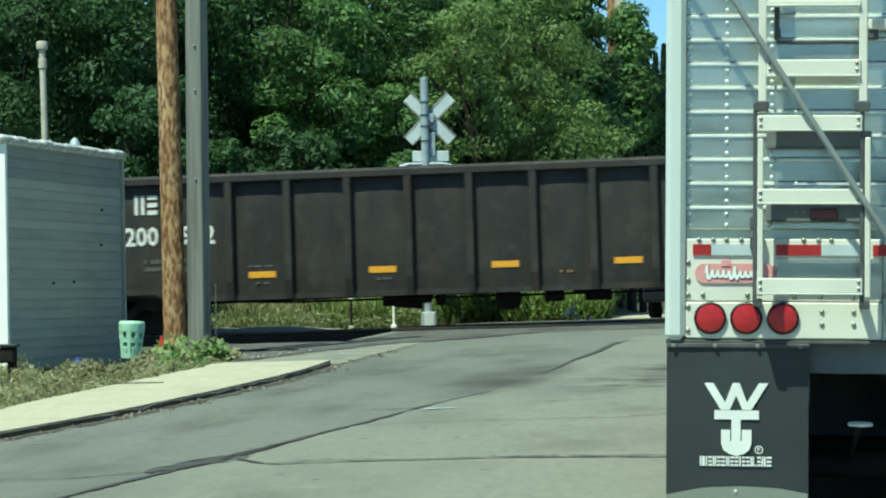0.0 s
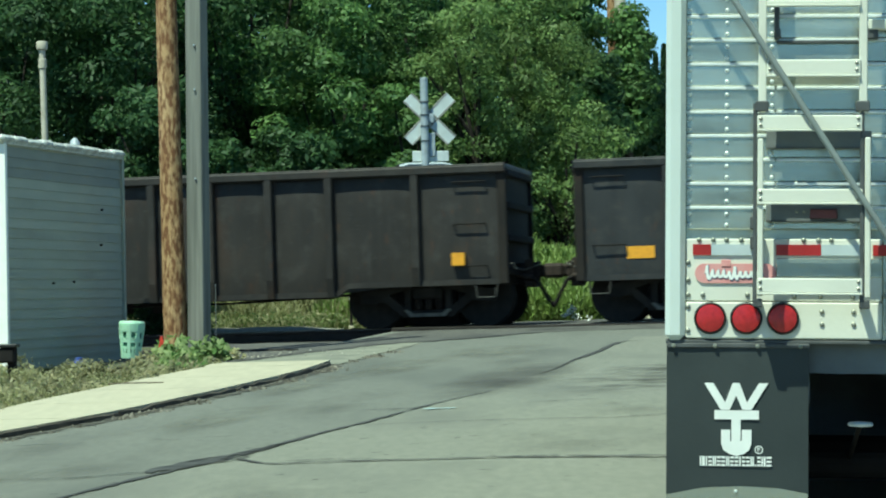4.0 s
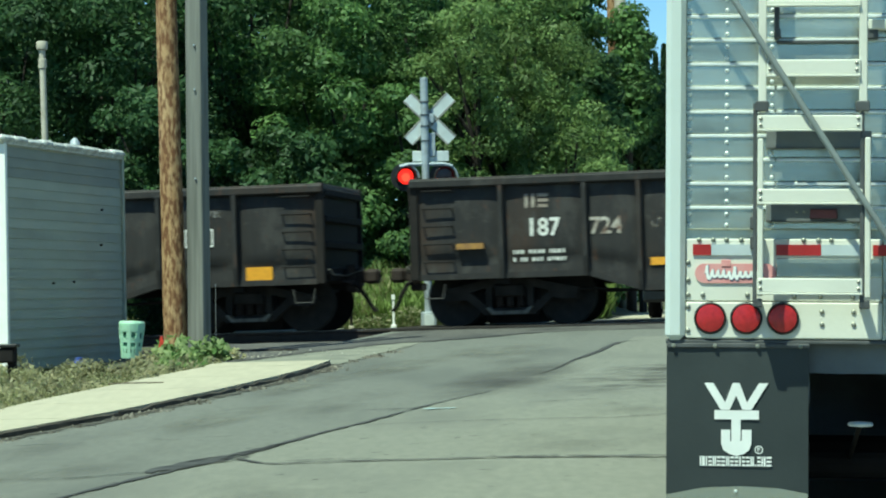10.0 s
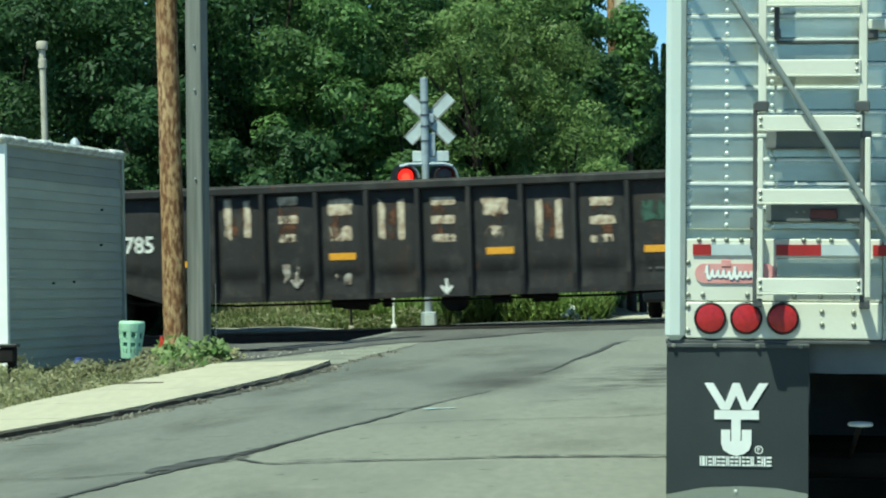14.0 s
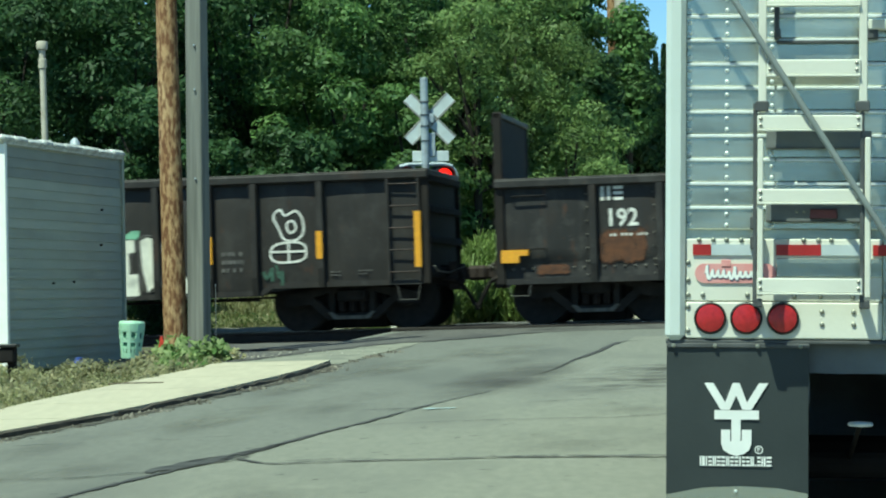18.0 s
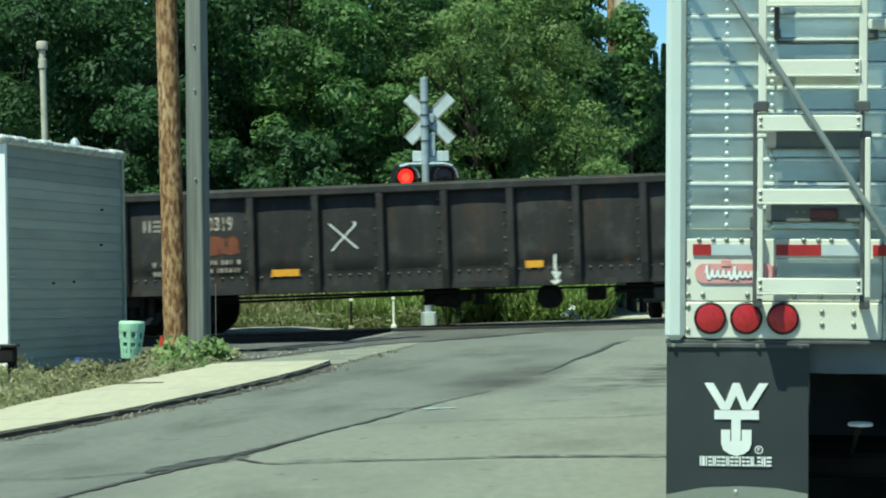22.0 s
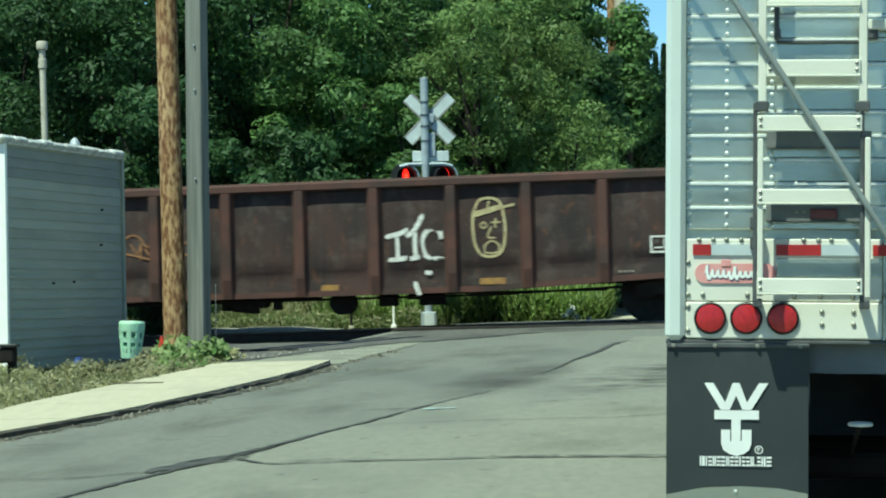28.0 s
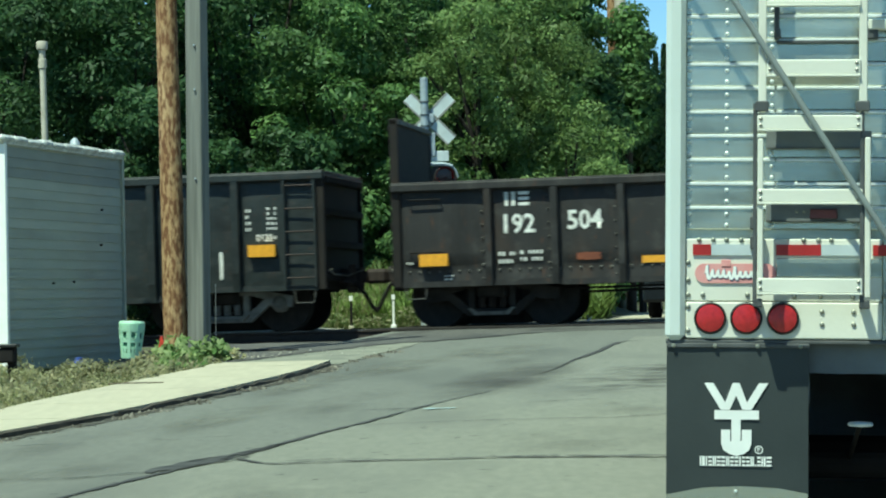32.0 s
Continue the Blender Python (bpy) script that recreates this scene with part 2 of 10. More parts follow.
for m in (RED_CAR, BROWN_CAR, MAROON_CAR):
    weathered(m, (0.075, 0.055, 0.047), (0.110, 0.045, 0.024), 0.85)
# car ends: brown-black coat with rust, their shade put into the colour
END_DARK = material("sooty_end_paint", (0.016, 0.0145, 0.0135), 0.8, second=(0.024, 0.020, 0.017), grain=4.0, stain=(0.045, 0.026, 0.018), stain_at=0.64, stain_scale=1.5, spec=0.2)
UNDER = material("grimy_underframe_steel", (0.0169, 0.0156, 0.0149), 0.85, second=(0.0247, 0.0221, 0.0208), grain=6.0, spec=0.12)
TRUCK_STEEL = material("dusty_truck_steel", (0.0200, 0.0181, 0.0168), 0.8, second=(0.0374, 0.0337, 0.0300), grain=5.0, spec=0.1)
WHEEL_STEEL = material("wheel_steel", (0.0195, 0.0180, 0.0165), 0.7, second=(0.0300, 0.0270, 0.0240), grain=9.0, spec=0.15)
RUST_STEEL = material("rusty_coupler_steel", (0.034, 0.023, 0.017), 0.8, second=(0.018, 0.013, 0.011), grain=12.0)
YELLOW = material("yellow_reflective_sheet", (0.75, 0.36, 0.03), 0.45, second=(0.62, 0.29, 0.03), grain=14.0, bump=0)
DIRTY_YELLOW = material("dirty_yellow_sheet", (0.36, 0.20, 0.05), 0.7, second=(0.22, 0.12, 0.05), grain=9.0, bump=0)
WHITE_MARK = material("white_stencil_paint", (0.80, 0.80, 0.74), 0.7, second=(0.52, 0.51, 0.46), grain=16.0, bump=0)
FADED_MARK = material("faded_stencil_paint", (0.52, 0.49, 0.42), 0.75, second=(0.14, 0.09, 0.065), grain=7.0, bump=0)
GREY_MARK = material("dull_stencil_paint", (0.17, 0.165, 0.155), 0.75, second=(0.09, 0.085, 0.08), grain=12.0, bump=0)
OLD_FIELD = material("old_brown_number_field", (0.150, 0.110, 0.080), 0.8, second=(0.080, 0.058, 0.045), grain=6.0, bump=0)
DIM_MARK = material("nearly_gone_stencil_paint", (0.085, 0.075, 0.062), 0.8, second=(0.045, 0.035, 0.028), grain=9.0, bump=0)
FLAKE = material("flaking_cream_paint", (0.70, 0.61, 0.46), 0.8, second=(0.30, 0.20, 0.13), grain=9.0, bump=0)
RUST_PATCH = material("rust_patch", (0.13, 0.055, 0.026), 0.85, second=(0.075, 0.036, 0.022), grain=7.0, bump=0.1)
TEAL = material("teal_chalk", (0.055, 0.12, 0.085), 0.8, second=(0.03, 0.06, 0.045), grain=12.0, bump=0)
GRAF_WHITE = material("white_spray_paint", (0.58, 0.60, 0.54), 0.6, second=(0.42, 0.43, 0.38), grain=4.0, bump=0)
GRAF_SILVER = material("silver_spray_paint", (0.235, 0.23, 0.21), 0.55, second=(0.11, 0.10, 0.088), grain=4.5, stain=(0.40, 0.40, 0.365), stain_at=0.58, stain_scale=3.0, bump=0)
GRAF_RED = material("red_spray_paint", (0.36, 0.028, 0.022), 0.6, second=(0.22, 0.02, 0.018), grain=5.0, bump=0)
GRAF_YELLOW = material("yellow_spray_paint", (0.72, 0.42, 0.04), 0.6, second=(0.70, 0.32, 0.03), grain=5.0, bump=0)
ORANGE_RUST = material("orange_rust_patch", (0.19, 0.060, 0.030), 0.8, second=(0.15, 0.048, 0.026), grain=5.0, bump=0)
FRESH_WHITE = material("fresh_white_spray_paint", (0.76, 0.75, 0.64), 0.6, second=(0.58, 0.57, 0.48), grain=4.0, stain=(0.40, 0.40, 0.35), stain_at=0.63, stain_scale=2.5, bump=0)
PALE_GREEN = material("pale_green_spray_paint", (0.24, 0.48, 0.32), 0.6, second=(0.17, 0.36, 0.24), grain=9.0, bump=0)
FLAME_BROWN = material("dark_red_brown_spray_paint", (0.075, 0.020, 0.016), 0.6, second=(0.025, 0.014, 0.012), grain=9.0, bump=0)
DECAL_PINK = material("pale_pink_spray_paint", (0.52, 0.34, 0.30), 0.75, second=(0.38, 0.22, 0.20), grain=9.0, bump=0)
PALE_SCRAWL = material("pale_green_white_spray", (0.42, 0.50, 0.40), 0.7, second=(0.25, 0.31, 0.24), grain=10.0, bump=0)
PAINT_STICK = material("pale_yellow_brush_paint", (0.56, 0.54, 0.24), 0.75, second=(0.42, 0.40, 0.17), grain=10.0, bump=0)
CHALK_CREAM = material("cream_spray_paint", (0.52, 0.45, 0.24), 0.7, second=(0.30, 0.24, 0.13), grain=12.0, bump=0)
CHALK_YELLOW = material("yellow_paint_stick", (0.50, 0.47, 0.13), 0.75, second=(0.38, 0.35, 0.10), grain=10.0, bump=0)
CHALK_RUST = material("rusty_chalk", (0.26, 0.13, 0.060), 0.8, second=(0.16, 0.075, 0.035), grain=9.0, bump=0)
CROSSING_ASPHALT = material("dark_patched_asphalt", (0.0882, 0.0882, 0.0805), 0.9, second=(0.1133, 0.1126, 0.1007), grain=8.0, stain=(0.0654, 0.0654, 0.0613), stain_at=0.57, stain_scale=1.4, bump=0.5, bump_scale=110, stretch=(1, 0.32, 1))
ASPHALT = material("worn_asphalt", (0.1420, 0.1484, 0.1272), 0.88, second=(0.1675, 0.1738, 0.1484), grain=14.0, stain=(0.1187, 0.1251, 0.1092), stain_at=0.55, stain_scale=0.7, bump=0.45, bump_scale=110, stretch=(1, 0.32, 1))
CONCRETE_ROAD = material("worn_concrete_road", (0.1775, 0.1834, 0.1512), 0.88, second=(0.2066, 0.2106, 0.1734), grain=13.0, stain=(0.1492, 0.1542, 0.1310), stain_at=0.56, stain_scale=0.7, bump=0.4, bump_scale=110, stretch=(1, 0.32, 1))
PALE_APRON = material("pale_dusty_apron", (0.25, 0.255, 0.200), 0.9, second=(0.20, 0.205, 0.165), grain=6.0, stain=(0.15, 0.155, 0.13), stain_at=0.55, stain_scale=1.6, bump=0.3, bump_scale=90)
TAR = material("tar_sealer", (0.040, 0.041, 0.040), 0.8, second=(0.075, 0.076, 0.072), grain=5.0, bump=0.2)
CONCRETE = material("pale_concrete", (0.4512, 0.4224, 0.3120), 0.9, second=(0.4032, 0.3763, 0.2784), grain=9.0, stain=(0.3360, 0.3149, 0.2400), stain_at=0.60, stretch=(1, 0.2, 1), bump=0.25, bump_scale=120)
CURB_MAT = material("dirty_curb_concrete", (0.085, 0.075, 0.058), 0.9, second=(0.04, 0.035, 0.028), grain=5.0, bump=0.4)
DIRT = material("dry_dirt", (0.16, 0.135, 0.095), 0.95, second=(0.10, 0.10, 0.055), grain=1.3, stain=(0.07, 0.095, 0.03), stain_at=0.5, stain_scale=0.5, bump=0.4, bump_scale=60)
GRAVEL = material("grey_ballast", (0.15, 0.145, 0.13), 0.95, second=(0.085, 0.08, 0.072), grain=14.0, bump=0.8, bump_scale=45)

# ---- materials of the street ----
WOOD_POLE = material("pine_pole_wood", (0.4687, 0.3244, 0.1701), 0.9, second=(0.3181, 0.1882, 0.0869), grain=9.0, stain=(0.1535, 0.0712, 0.0319), stain_at=0.47, stain_scale=19.0, bump=0.8, bump_scale=30, stretch=(1, 1, 0.36))
GREY_POLE = material("weathered_grey_pole", (0.185, 0.190, 0.168), 0.9, second=(0.115, 0.119, 0.106), grain=14.0, stain=(0.27, 0.275, 0.245), stain_at=0.62, stain_scale=6.0, bump=0.4, stretch=(1, 1, 0.05))
SIDING = material("grey_blue_siding", (0.3906, 0.4055, 0.3306), 0.75, second=(0.3478, 0.3617, 0.2953), grain=3.0, stain=(0.2782, 0.2889, 0.2354), stain_at=0.68, vary=0.05, stretch=(0.4, 0.4, 1))
WHITE_TRIM = material("white_trim_paint", (0.88, 0.89, 0.84), 0.6, second=(0.82, 0.83, 0.78), grain=6.0)
ROOF_EDGE = material("pale_roof_membrane", (0.62, 0.64, 0.60), 0.7, second=(0.34, 0.36, 0.35), grain=7.0)
GALV = material("galvanised_steel", (0.42, 0.47, 0.49), 0.5, metal=0.25, second=(0.33, 0.37, 0.39), grain=10.0, bump=0.05)
SIGN_BACK = material("pale_sign_sheet", (0.60, 0.66, 0.65), 0.55, second=(0.52, 0.57, 0.56), grain=4.0, bump=0.03)
SIGN_EDGE = material("sign_edge_strip", (0.34, 0.34, 0.31), 0.6, second=(0.22, 0.22, 0.2), grain=5.0, bump=0)
BLACK_PAINT = material("signal_black_paint", (0.012, 0.012, 0.012), 0.5, second=(0.02, 0.02, 0.02))
LENS_DARK = material("unlit_red_lens", (0.055, 0.008, 0.008), 0.25, second=(0.04, 0.006, 0.006), bump=0, spec=0.5)
LENS_LIT = material("lit_red_lens", (0.5, 0.02, 0.015), 0.4, second=(0.4, 0.02, 0.015), bump=0, glow=((1.0, 0.012, 0.010), 1.15))
GREEN_PLASTIC = material("pale_green_plastic", (0.46, 0.72, 0.53), 0.5, second=(0.40, 0.65, 0.47), grain=5.0, stain=(0.36, 0.52, 0.38), stain_at=0.66, stain_scale=5.0)
RED_PLASTIC = material("red_plastic", (0.62, 0.06, 0.035), 0.45)
BLUE_PLASTIC = material("blue_plastic", (0.05, 0.10, 0.42), 0.5)
TIE_WOOD = material("creosoted_tie_wood", (0.013, 0.011, 0.010), 0.92, second=(0.026, 0.022, 0.018), grain=6.0, vary=0.25, stretch=(0.3, 1, 1))
RAIL_STEEL = material("grimy_rail", (0.040, 0.031, 0.026), 0.8, second=(0.026, 0.020, 0.017), grain=8.0)
RAIL_HEAD = material("polished_rail_head", (0.62, 0.60, 0.57), 0.42, metal=0.55, bump=0.02)
BARK = material("tree_bark", (0.035, 0.028, 0.021), 0.95, second=(0.02, 0.017, 0.013), grain=10.0, bump=0.6, stretch=(1, 1, 0.25))
LEAVES = [
    leaf_material("maple_leaves", (0.058, 0.124, 0.041), (0.108, 0.204, 0.062), (0.152, 0.254, 0.078)),
    leaf_material("locust_leaves", (0.108, 0.178, 0.055), (0.165, 0.250, 0.080), (0.210, 0.295, 0.100)),
    # darker leaf copy: the wood's shade is put into its colour
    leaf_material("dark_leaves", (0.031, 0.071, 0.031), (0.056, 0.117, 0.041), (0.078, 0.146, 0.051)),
]
WEED = leaf_material("dry_weeds", (0.2538, 0.2376, 0.1242), (0.3564, 0.3240, 0.1836), (0.1944, 0.2106, 0.0810))
GRASS = leaf_material("green_grass", (0.085, 0.140, 0.038), (0.130, 0.188, 0.055), (0.175, 0.215, 0.08))
BROAD = leaf_material("broad_weed_leaves", (0.0840, 0.1800, 0.0420), (0.1800, 0.3000, 0.0840), (0.3600, 0.4320, 0.1920))
SCRUB = leaf_material("grey_green_scrub", (0.2074, 0.2257, 0.1159), (0.3172, 0.3111, 0.1708), (0.4392, 0.4087, 0.2440))
LIME = leaf_material("lime_green_weeds", (0.135, 0.205, 0.050), (0.180, 0.260, 0.065), (0.230, 0.300, 0.090))
KHAKI = leaf_material("khaki_grass", (0.165, 0.185, 0.075), (0.225, 0.235, 0.105), (0.29, 0.28, 0.14))

# ---- unseen dark wall added behind the camera ----
# stands in for a treeline; darkens what the trailer's lower slats mirror
thing("wall_south", "plain dark wall added out of view for the trailer's reflections", "wall", kind="structure", shape=Shape().box(-70, -58.0, -3.5, 70, -57.5, 5.2), mat=material("dark_brick_wall", (0.085, 0.070, 0.058), 0.9, second=(0.060, 0.052, 0.045), grain=1.5))

# ---- ground ----
def strip_grid(xs, ys, fn):
    sh = Shape()
    nx = len(xs)
    sh.v = [(x, y, fn(x, y)) for y in ys for x in xs]
    sh.f = [(j * nx + i, j * nx + i + 1, (j + 1) * nx + i + 1, (j + 1) * nx + i) for j in range(len(ys) - 1) for i in range(nx - 1)]
    return sh


def ground_height(x, y):
    s, n = track_sn(x, y)
    dip = 0.05
    if abs(n) < 3.2:
        dip = 0.42 if abs(n) < 2.2 else 0.42 - 0.37 * (abs(n) - 2.2)
    road = smooth_step((on_road(x, y) + 1.0) / 1.5)
    rough = 0.06 * noise.noise((x * 0.35, y * 0.35, 3.0)) if abs(x) < 60 and abs(y) < 120 else 0.0
    z = ground_z(x, y) - dip * (1 - road) - 0.06 * road + rough * (1 - road)
    if n > 6:
        z += min(0.30, 0.03 * (n - 6)) * (1 - road)
    return z


def smooth_step(k):
    k = min(max(k, 0.0), 1.0)
    return k * k * (3 - 2 * k)


ROAD_WAY = Vector((math.sin(radians(12.6)), math.cos(radians(12.6)), 0))
ROAD_SIDE = Vector((ROAD_WAY.y, -ROAD_WAY.x, 0))
CURB_FOOT = Vector((-3.54, 21.62, 0))


def road_ab(x, y):
    """Metres along the road from the curb's foot, and metres to the right of the curb line."""
    d = Vector((x, y, 0)) - CURB_FOOT
    return d.dot(ROAD_WAY), d.dot(ROAD_SIDE)


def curb_b(a):
    """The curb's gentle bow towards the road, and back at the sidewalk's end."""
    return float(np.interp(a, (-24, -3, -0.75, 0.2, 1.3, 2.7, 4.3, 6.3, 7.5, 8.4, 9.3), (-2.4, -0.36, -0.06, 0.07, 0.19, 0.27, 0.33, 0.34, 0.31, 0.24, 0.15)))


def road_left(a):
    """The left edge of the pavement: the curb, then a flare that opens towards the crossing."""
    if a < 9.3:
        return curb_b(a)
    if a > 24.5:
        return float(np.interp(a, (24.5, 31.4, 44, 90), (1.15, 0.4, -1.0, -5.0)))
    return 0.15 - 1.5 * smooth_step((a - 9.3) / 3.0)


def road_right(a):
    """The right edge: wide where the traffic waits, narrower past the track."""
    return float(np.interp(a, (10, 24), (13.5, 8.4)))


def on_road(x, y):
    a, b = road_ab(x, y)
    return min(b - road_left(a), road_right(a) - b)


xs = [-900, -420, -220, -120, -70, -45] + [x * 0.8 for x in range(-38, 39)] + [45, 70, 120, 220, 420, 900]
ys = [-300, -120, -60, -30, -10, 0] + [6 + y * 0.6 for y in range(0, 100)] + [70, 80, 100, 140, 220, 420, 900, 1800]
ground = thing("ground", "dry dirt ground with patchy short grass", "ground", kind="structure", shape=strip_grid(xs, ys, ground_height), mat=DIRT, smooth=True)


def road_point(a, b, dz=0.0):
    p = CURB_FOOT + ROAD_WAY * a + ROAD_SIDE * b
    return (p.x, p.y, ground_z(p.x, p.y) + dz)


def road_sheet(left, right, a0, a1, dz, step=0.5, lanes=8):
    sh = Shape()
    n = int((a1 - a0) / step)
    for i in range(n + 1):
        a = a0 + (a1 - a0) * i / n
        l, r = left(a), right(a)
        for k in range(lanes + 1):
            sh.v.append(road_point(a, l + (r - l) * k / lanes, dz))
    w = lanes + 1
    sh.f = [(i * w + k, i * w + k + 1, (i + 1) * w + k + 1, (i + 1) * w + k) for i in range(n) for k in range(lanes)]
    return sh


def seam(a):
    """The wavering joint between the asphalt lane and the concrete lane."""
    return float(np.interp(a, (-9, -5.2, -2.4, 1.6, 4.1, 7.0, 13.2, 20), (1.85, 2.27, 2.61, 2.92, 3.18, 3.22, 3.11, 3.0))) + 0.02 * math.sin(a * 1.9)


road = thing("road", "worn grey street of asphalt and pale concrete climbing to the crossing", "road", kind="structure", shape=road_sheet(road_left, seam, -32, 24.5, 0.0), mat=ASPHALT)
part("concrete_lane", road_sheet(seam, road_right, -32, 14.6, 0.0, lanes=14), CONCRETE_ROAD, road, "pale worn concrete lane")
part("asphalt_crossing", road_sheet(seam, road_right, 14.6, 24.5, 0.0, lanes=14), ASPHALT, road)
part("far_lane", road_sheet(road_left, road_right, 24.5, 90, 0.006, lanes=10), CONCRETE, road, "pale sunlit street beyond the crossing")


def tar_line(pts, width, seed):
    rnd = random.Random(seed)
    sh = Shape()
    dense = []
    for (a0, b0), (a1, b1) in zip(pts, pts[1:]):
        k = max(2, int(math.hypot(a1 - a0, b1 - b0) / 0.12))
        dense += [(a0 + (a1 - a0) * i / k, b0 + (b1 - b0) * i / k) for i in range(k)]
    dense.append(pts[-1])
    n = len(dense)
    for i, (a, b) in enumerate(dense):
        a2, b2 = dense[min(i + 1, n - 1)]
        a1, b1 = dense[max(i - 1, 0)]
        d = Vector((a2 - a1, b2 - b1)).normalized()
        w = width * (0.45 + 1.1 * rnd.random()) / 2 * (0.25 if i in (0, n - 1) else 1)
        j = (rnd.random() - 0.5) * width * 0.35
        for s in (-1, 1):
            sh.v.append(road_point(a - d.y * (s * w + j), b + d.x * (s * w + j), 0.009))
    sh.f = [(2 * i, 2 * i + 1, 2 * i + 3, 2 * i + 2) for i in range(n - 1)]
    return sh


def stain_material(base, most, scale, lo, hi, stretch=(1, 1, 1), round_edge=True):
    """Dirt or polish that thins out through its own noise and towards its rim."""
    m = base.copy()
    N, L = m.node_tree.nodes, m.node_tree.links
    co = N.new("ShaderNodeTexCoord")
    mp = N.new("ShaderNodeMapping")
    mp.inputs["Scale"].default_value = stretch
    L.new(co.outputs["Object"], mp.inputs[0])
    t = N.new("ShaderNodeTexNoise")
    t.inputs["Scale"].default_value, t.inputs["Detail"].default_value, t.inputs["Roughness"].default_value = scale, 6.0, 0.6
    L.new(mp.outputs[0], t.inputs["Vector"])
    r = N.new("ShaderNodeMapRange")
    r.inputs["From Min"].default_value, r.inputs["From Max"].default_value, r.inputs["To Max"].default_value = lo, hi, most
    L.new(t.outputs["Fac"], r.inputs["Value"])
    fac = r.outputs[0]
    if round_edge:
        d = N.new("ShaderNodeVectorMath")
        d.operation = "DISTANCE"
        flat = N.new("ShaderNodeVectorMath")
        flat.operation, flat.inputs[1].default_value = "MULTIPLY", (1, 1, 0)
        d.inputs[1].default_value = (0.5, 0.5, 0)
        L.new(co.outputs["Generated"], flat.inputs[0])
        L.new(flat.outputs[0], d.inputs[0])
        e = N.new("ShaderNodeMapRange")
        e.interpolation_type = "SMOOTHSTEP"
        e.inputs["From Min"].default_value, e.inputs["From Max"].default_value = 0.5, 0.08
        L.new(d.outputs["Value"], e.inputs["Value"])
        x = N.new("ShaderNodeMath")
        x.operation = "MULTIPLY"
        L.new(fac, x.inputs[0])
        L.new(e.outputs[0], x.inputs[1])
        fac = x.outputs[0]
    mix = N.new("ShaderNodeMixShader")
    tr = N.new("ShaderNodeBsdfTransparent")
    L.new(fac, mix.inputs[0])
    L.new(tr.outputs[0], mix.inputs[1])
    L.new(N["Principled BSDF"].outputs[0], mix.inputs[2])
    L.new(mix.outputs[0], N["Material Output"].inputs[0])
    return m


SEAL_FLAKED = stain_material(TAR, 0.8, 9.0, 0.34, 0.56, round_edge=False)
part("tar_seam", tar_line([(a * 0.5, seam(a * 0.5)) for a in range(-14, 4)], 0.052, 1), TAR, road, "black tar seam between the lanes")
part("tar_seam", tar_line([(a * 0.5, seam(a * 0.5)) for a in range(3, 9)], 0.024, 41), TAR, road)
part("tar_seam", tar_line([(a * 0.5, seam(a * 0.5)) for a in range(13, 20)], 0.035, 42), TAR, road)
part("tar_seam", tar_line([(a * 0.5, seam(a * 0.5)) for a in range(18, 27)] + [(13.3, 3.16), (13.45, 3.4)], 0.075, 43), TAR, road)
part("tar_patch", tar_line([(-3.72, 2.30), (-3.45, 2.36), (-3.2, 2.42), (-2.85, 2.46), (-2.6, 2.54)], 0.19, 2), TAR, road)
part("tar_patch", tar_line([(-3.0, 2.36), (-2.7, 2.46), (-2.3, 2.59), (-1.9, 2.64), (-1.55, 2.68)], 0.085, 44), TAR, road)
part("tar_patch", tar_line([(-3.35, 2.50), (-3.0, 2.62), (-2.75, 2.68), (-2.55, 2.70)], 0.09, 45), SEAL_FLAKED, road)
part("tar_joint", tar_line([(-2.69, 2.64), (-2.93, 2.81), (-3.14, 2.98), (-3.2, 3.2)], 0.05, 46), TAR, road)
part("tar_joint", tar_line([(-3.22, 3.0), (-3.12, 3.38), (-3.06, 3.77), (-3.02, 4.23), (-2.95, 4.71), (-2.98, 5.12), (-3.1, 5.9), (-3.2, 8.1)], 0.045, 3), TAR, road)
part("tar_joint", tar_line([(-3.00, 3.1), (-2.92, 3.4), (-2.95, 3.8)], 0.05, 47), SEAL_FLAKED, road)
part("tar_joint", tar_line([(-2.90, 4.7), (-2.92, 5.1), (-2.98, 5.5), (-3.05, 6.4)], 0.07, 48), SEAL_FLAKED, road)
part("tar_crack", tar_line([(0.06, 2.88), (0.25, 3.5), (0.37, 4.0), (0.40, 5.0), (0.8, 5.6)], 0.030, 4), SEAL_FLAKED, road)
part("tar_crack", tar_line([(2.27, 3.84), (2.45, 4.15), (2.59, 4.5)], 0.032, 5), SEAL_FLAKED, road)
part("tar_crack", tar_line([(-4.12, 1.1), (-4.06, 1.49), (-4.0, 1.9), (-3.64, 2.3)], 0.040, 6), SEAL_FLAKED, road)
part("tar_crack", tar_line([(-0.96, 1.33), (-1.02, 1.5), (-1.07, 1.7)], 0.030, 16), SEAL_FLAKED, road)
part("tar_crack", tar_line([(-0.89, 1.8), (-0.84, 1.95), (-0.80, 2.15)], 0.030, 49), SEAL_FLAKED, road)
part("tar_crack", tar_line([(-1.43, 0.36), (-1.3, 0.6), (-1.18, 0.9)], 0.030, 50), SEAL_FLAKED, road)
part("tar_crack", tar_line([(1.70, 2.42), (1.77, 2.65), (1.84, 2.91), (2.15, 3.0)], 0.055, 51), SEAL_FLAKED, road)
sh = Shape()
rnd = random.Random(71)
for i in range(210):
    a, b = rnd.uniform(-6, 9), rnd.uniform(0.5, 7.0)
    sh2 = tar_line([(a, b), (a + rnd.uniform(-0.03, 0.03), b + rnd.uniform(0.02, 0.10))], rnd.uniform(0.012, 0.035), 700 + i)
    k = len(sh.v)
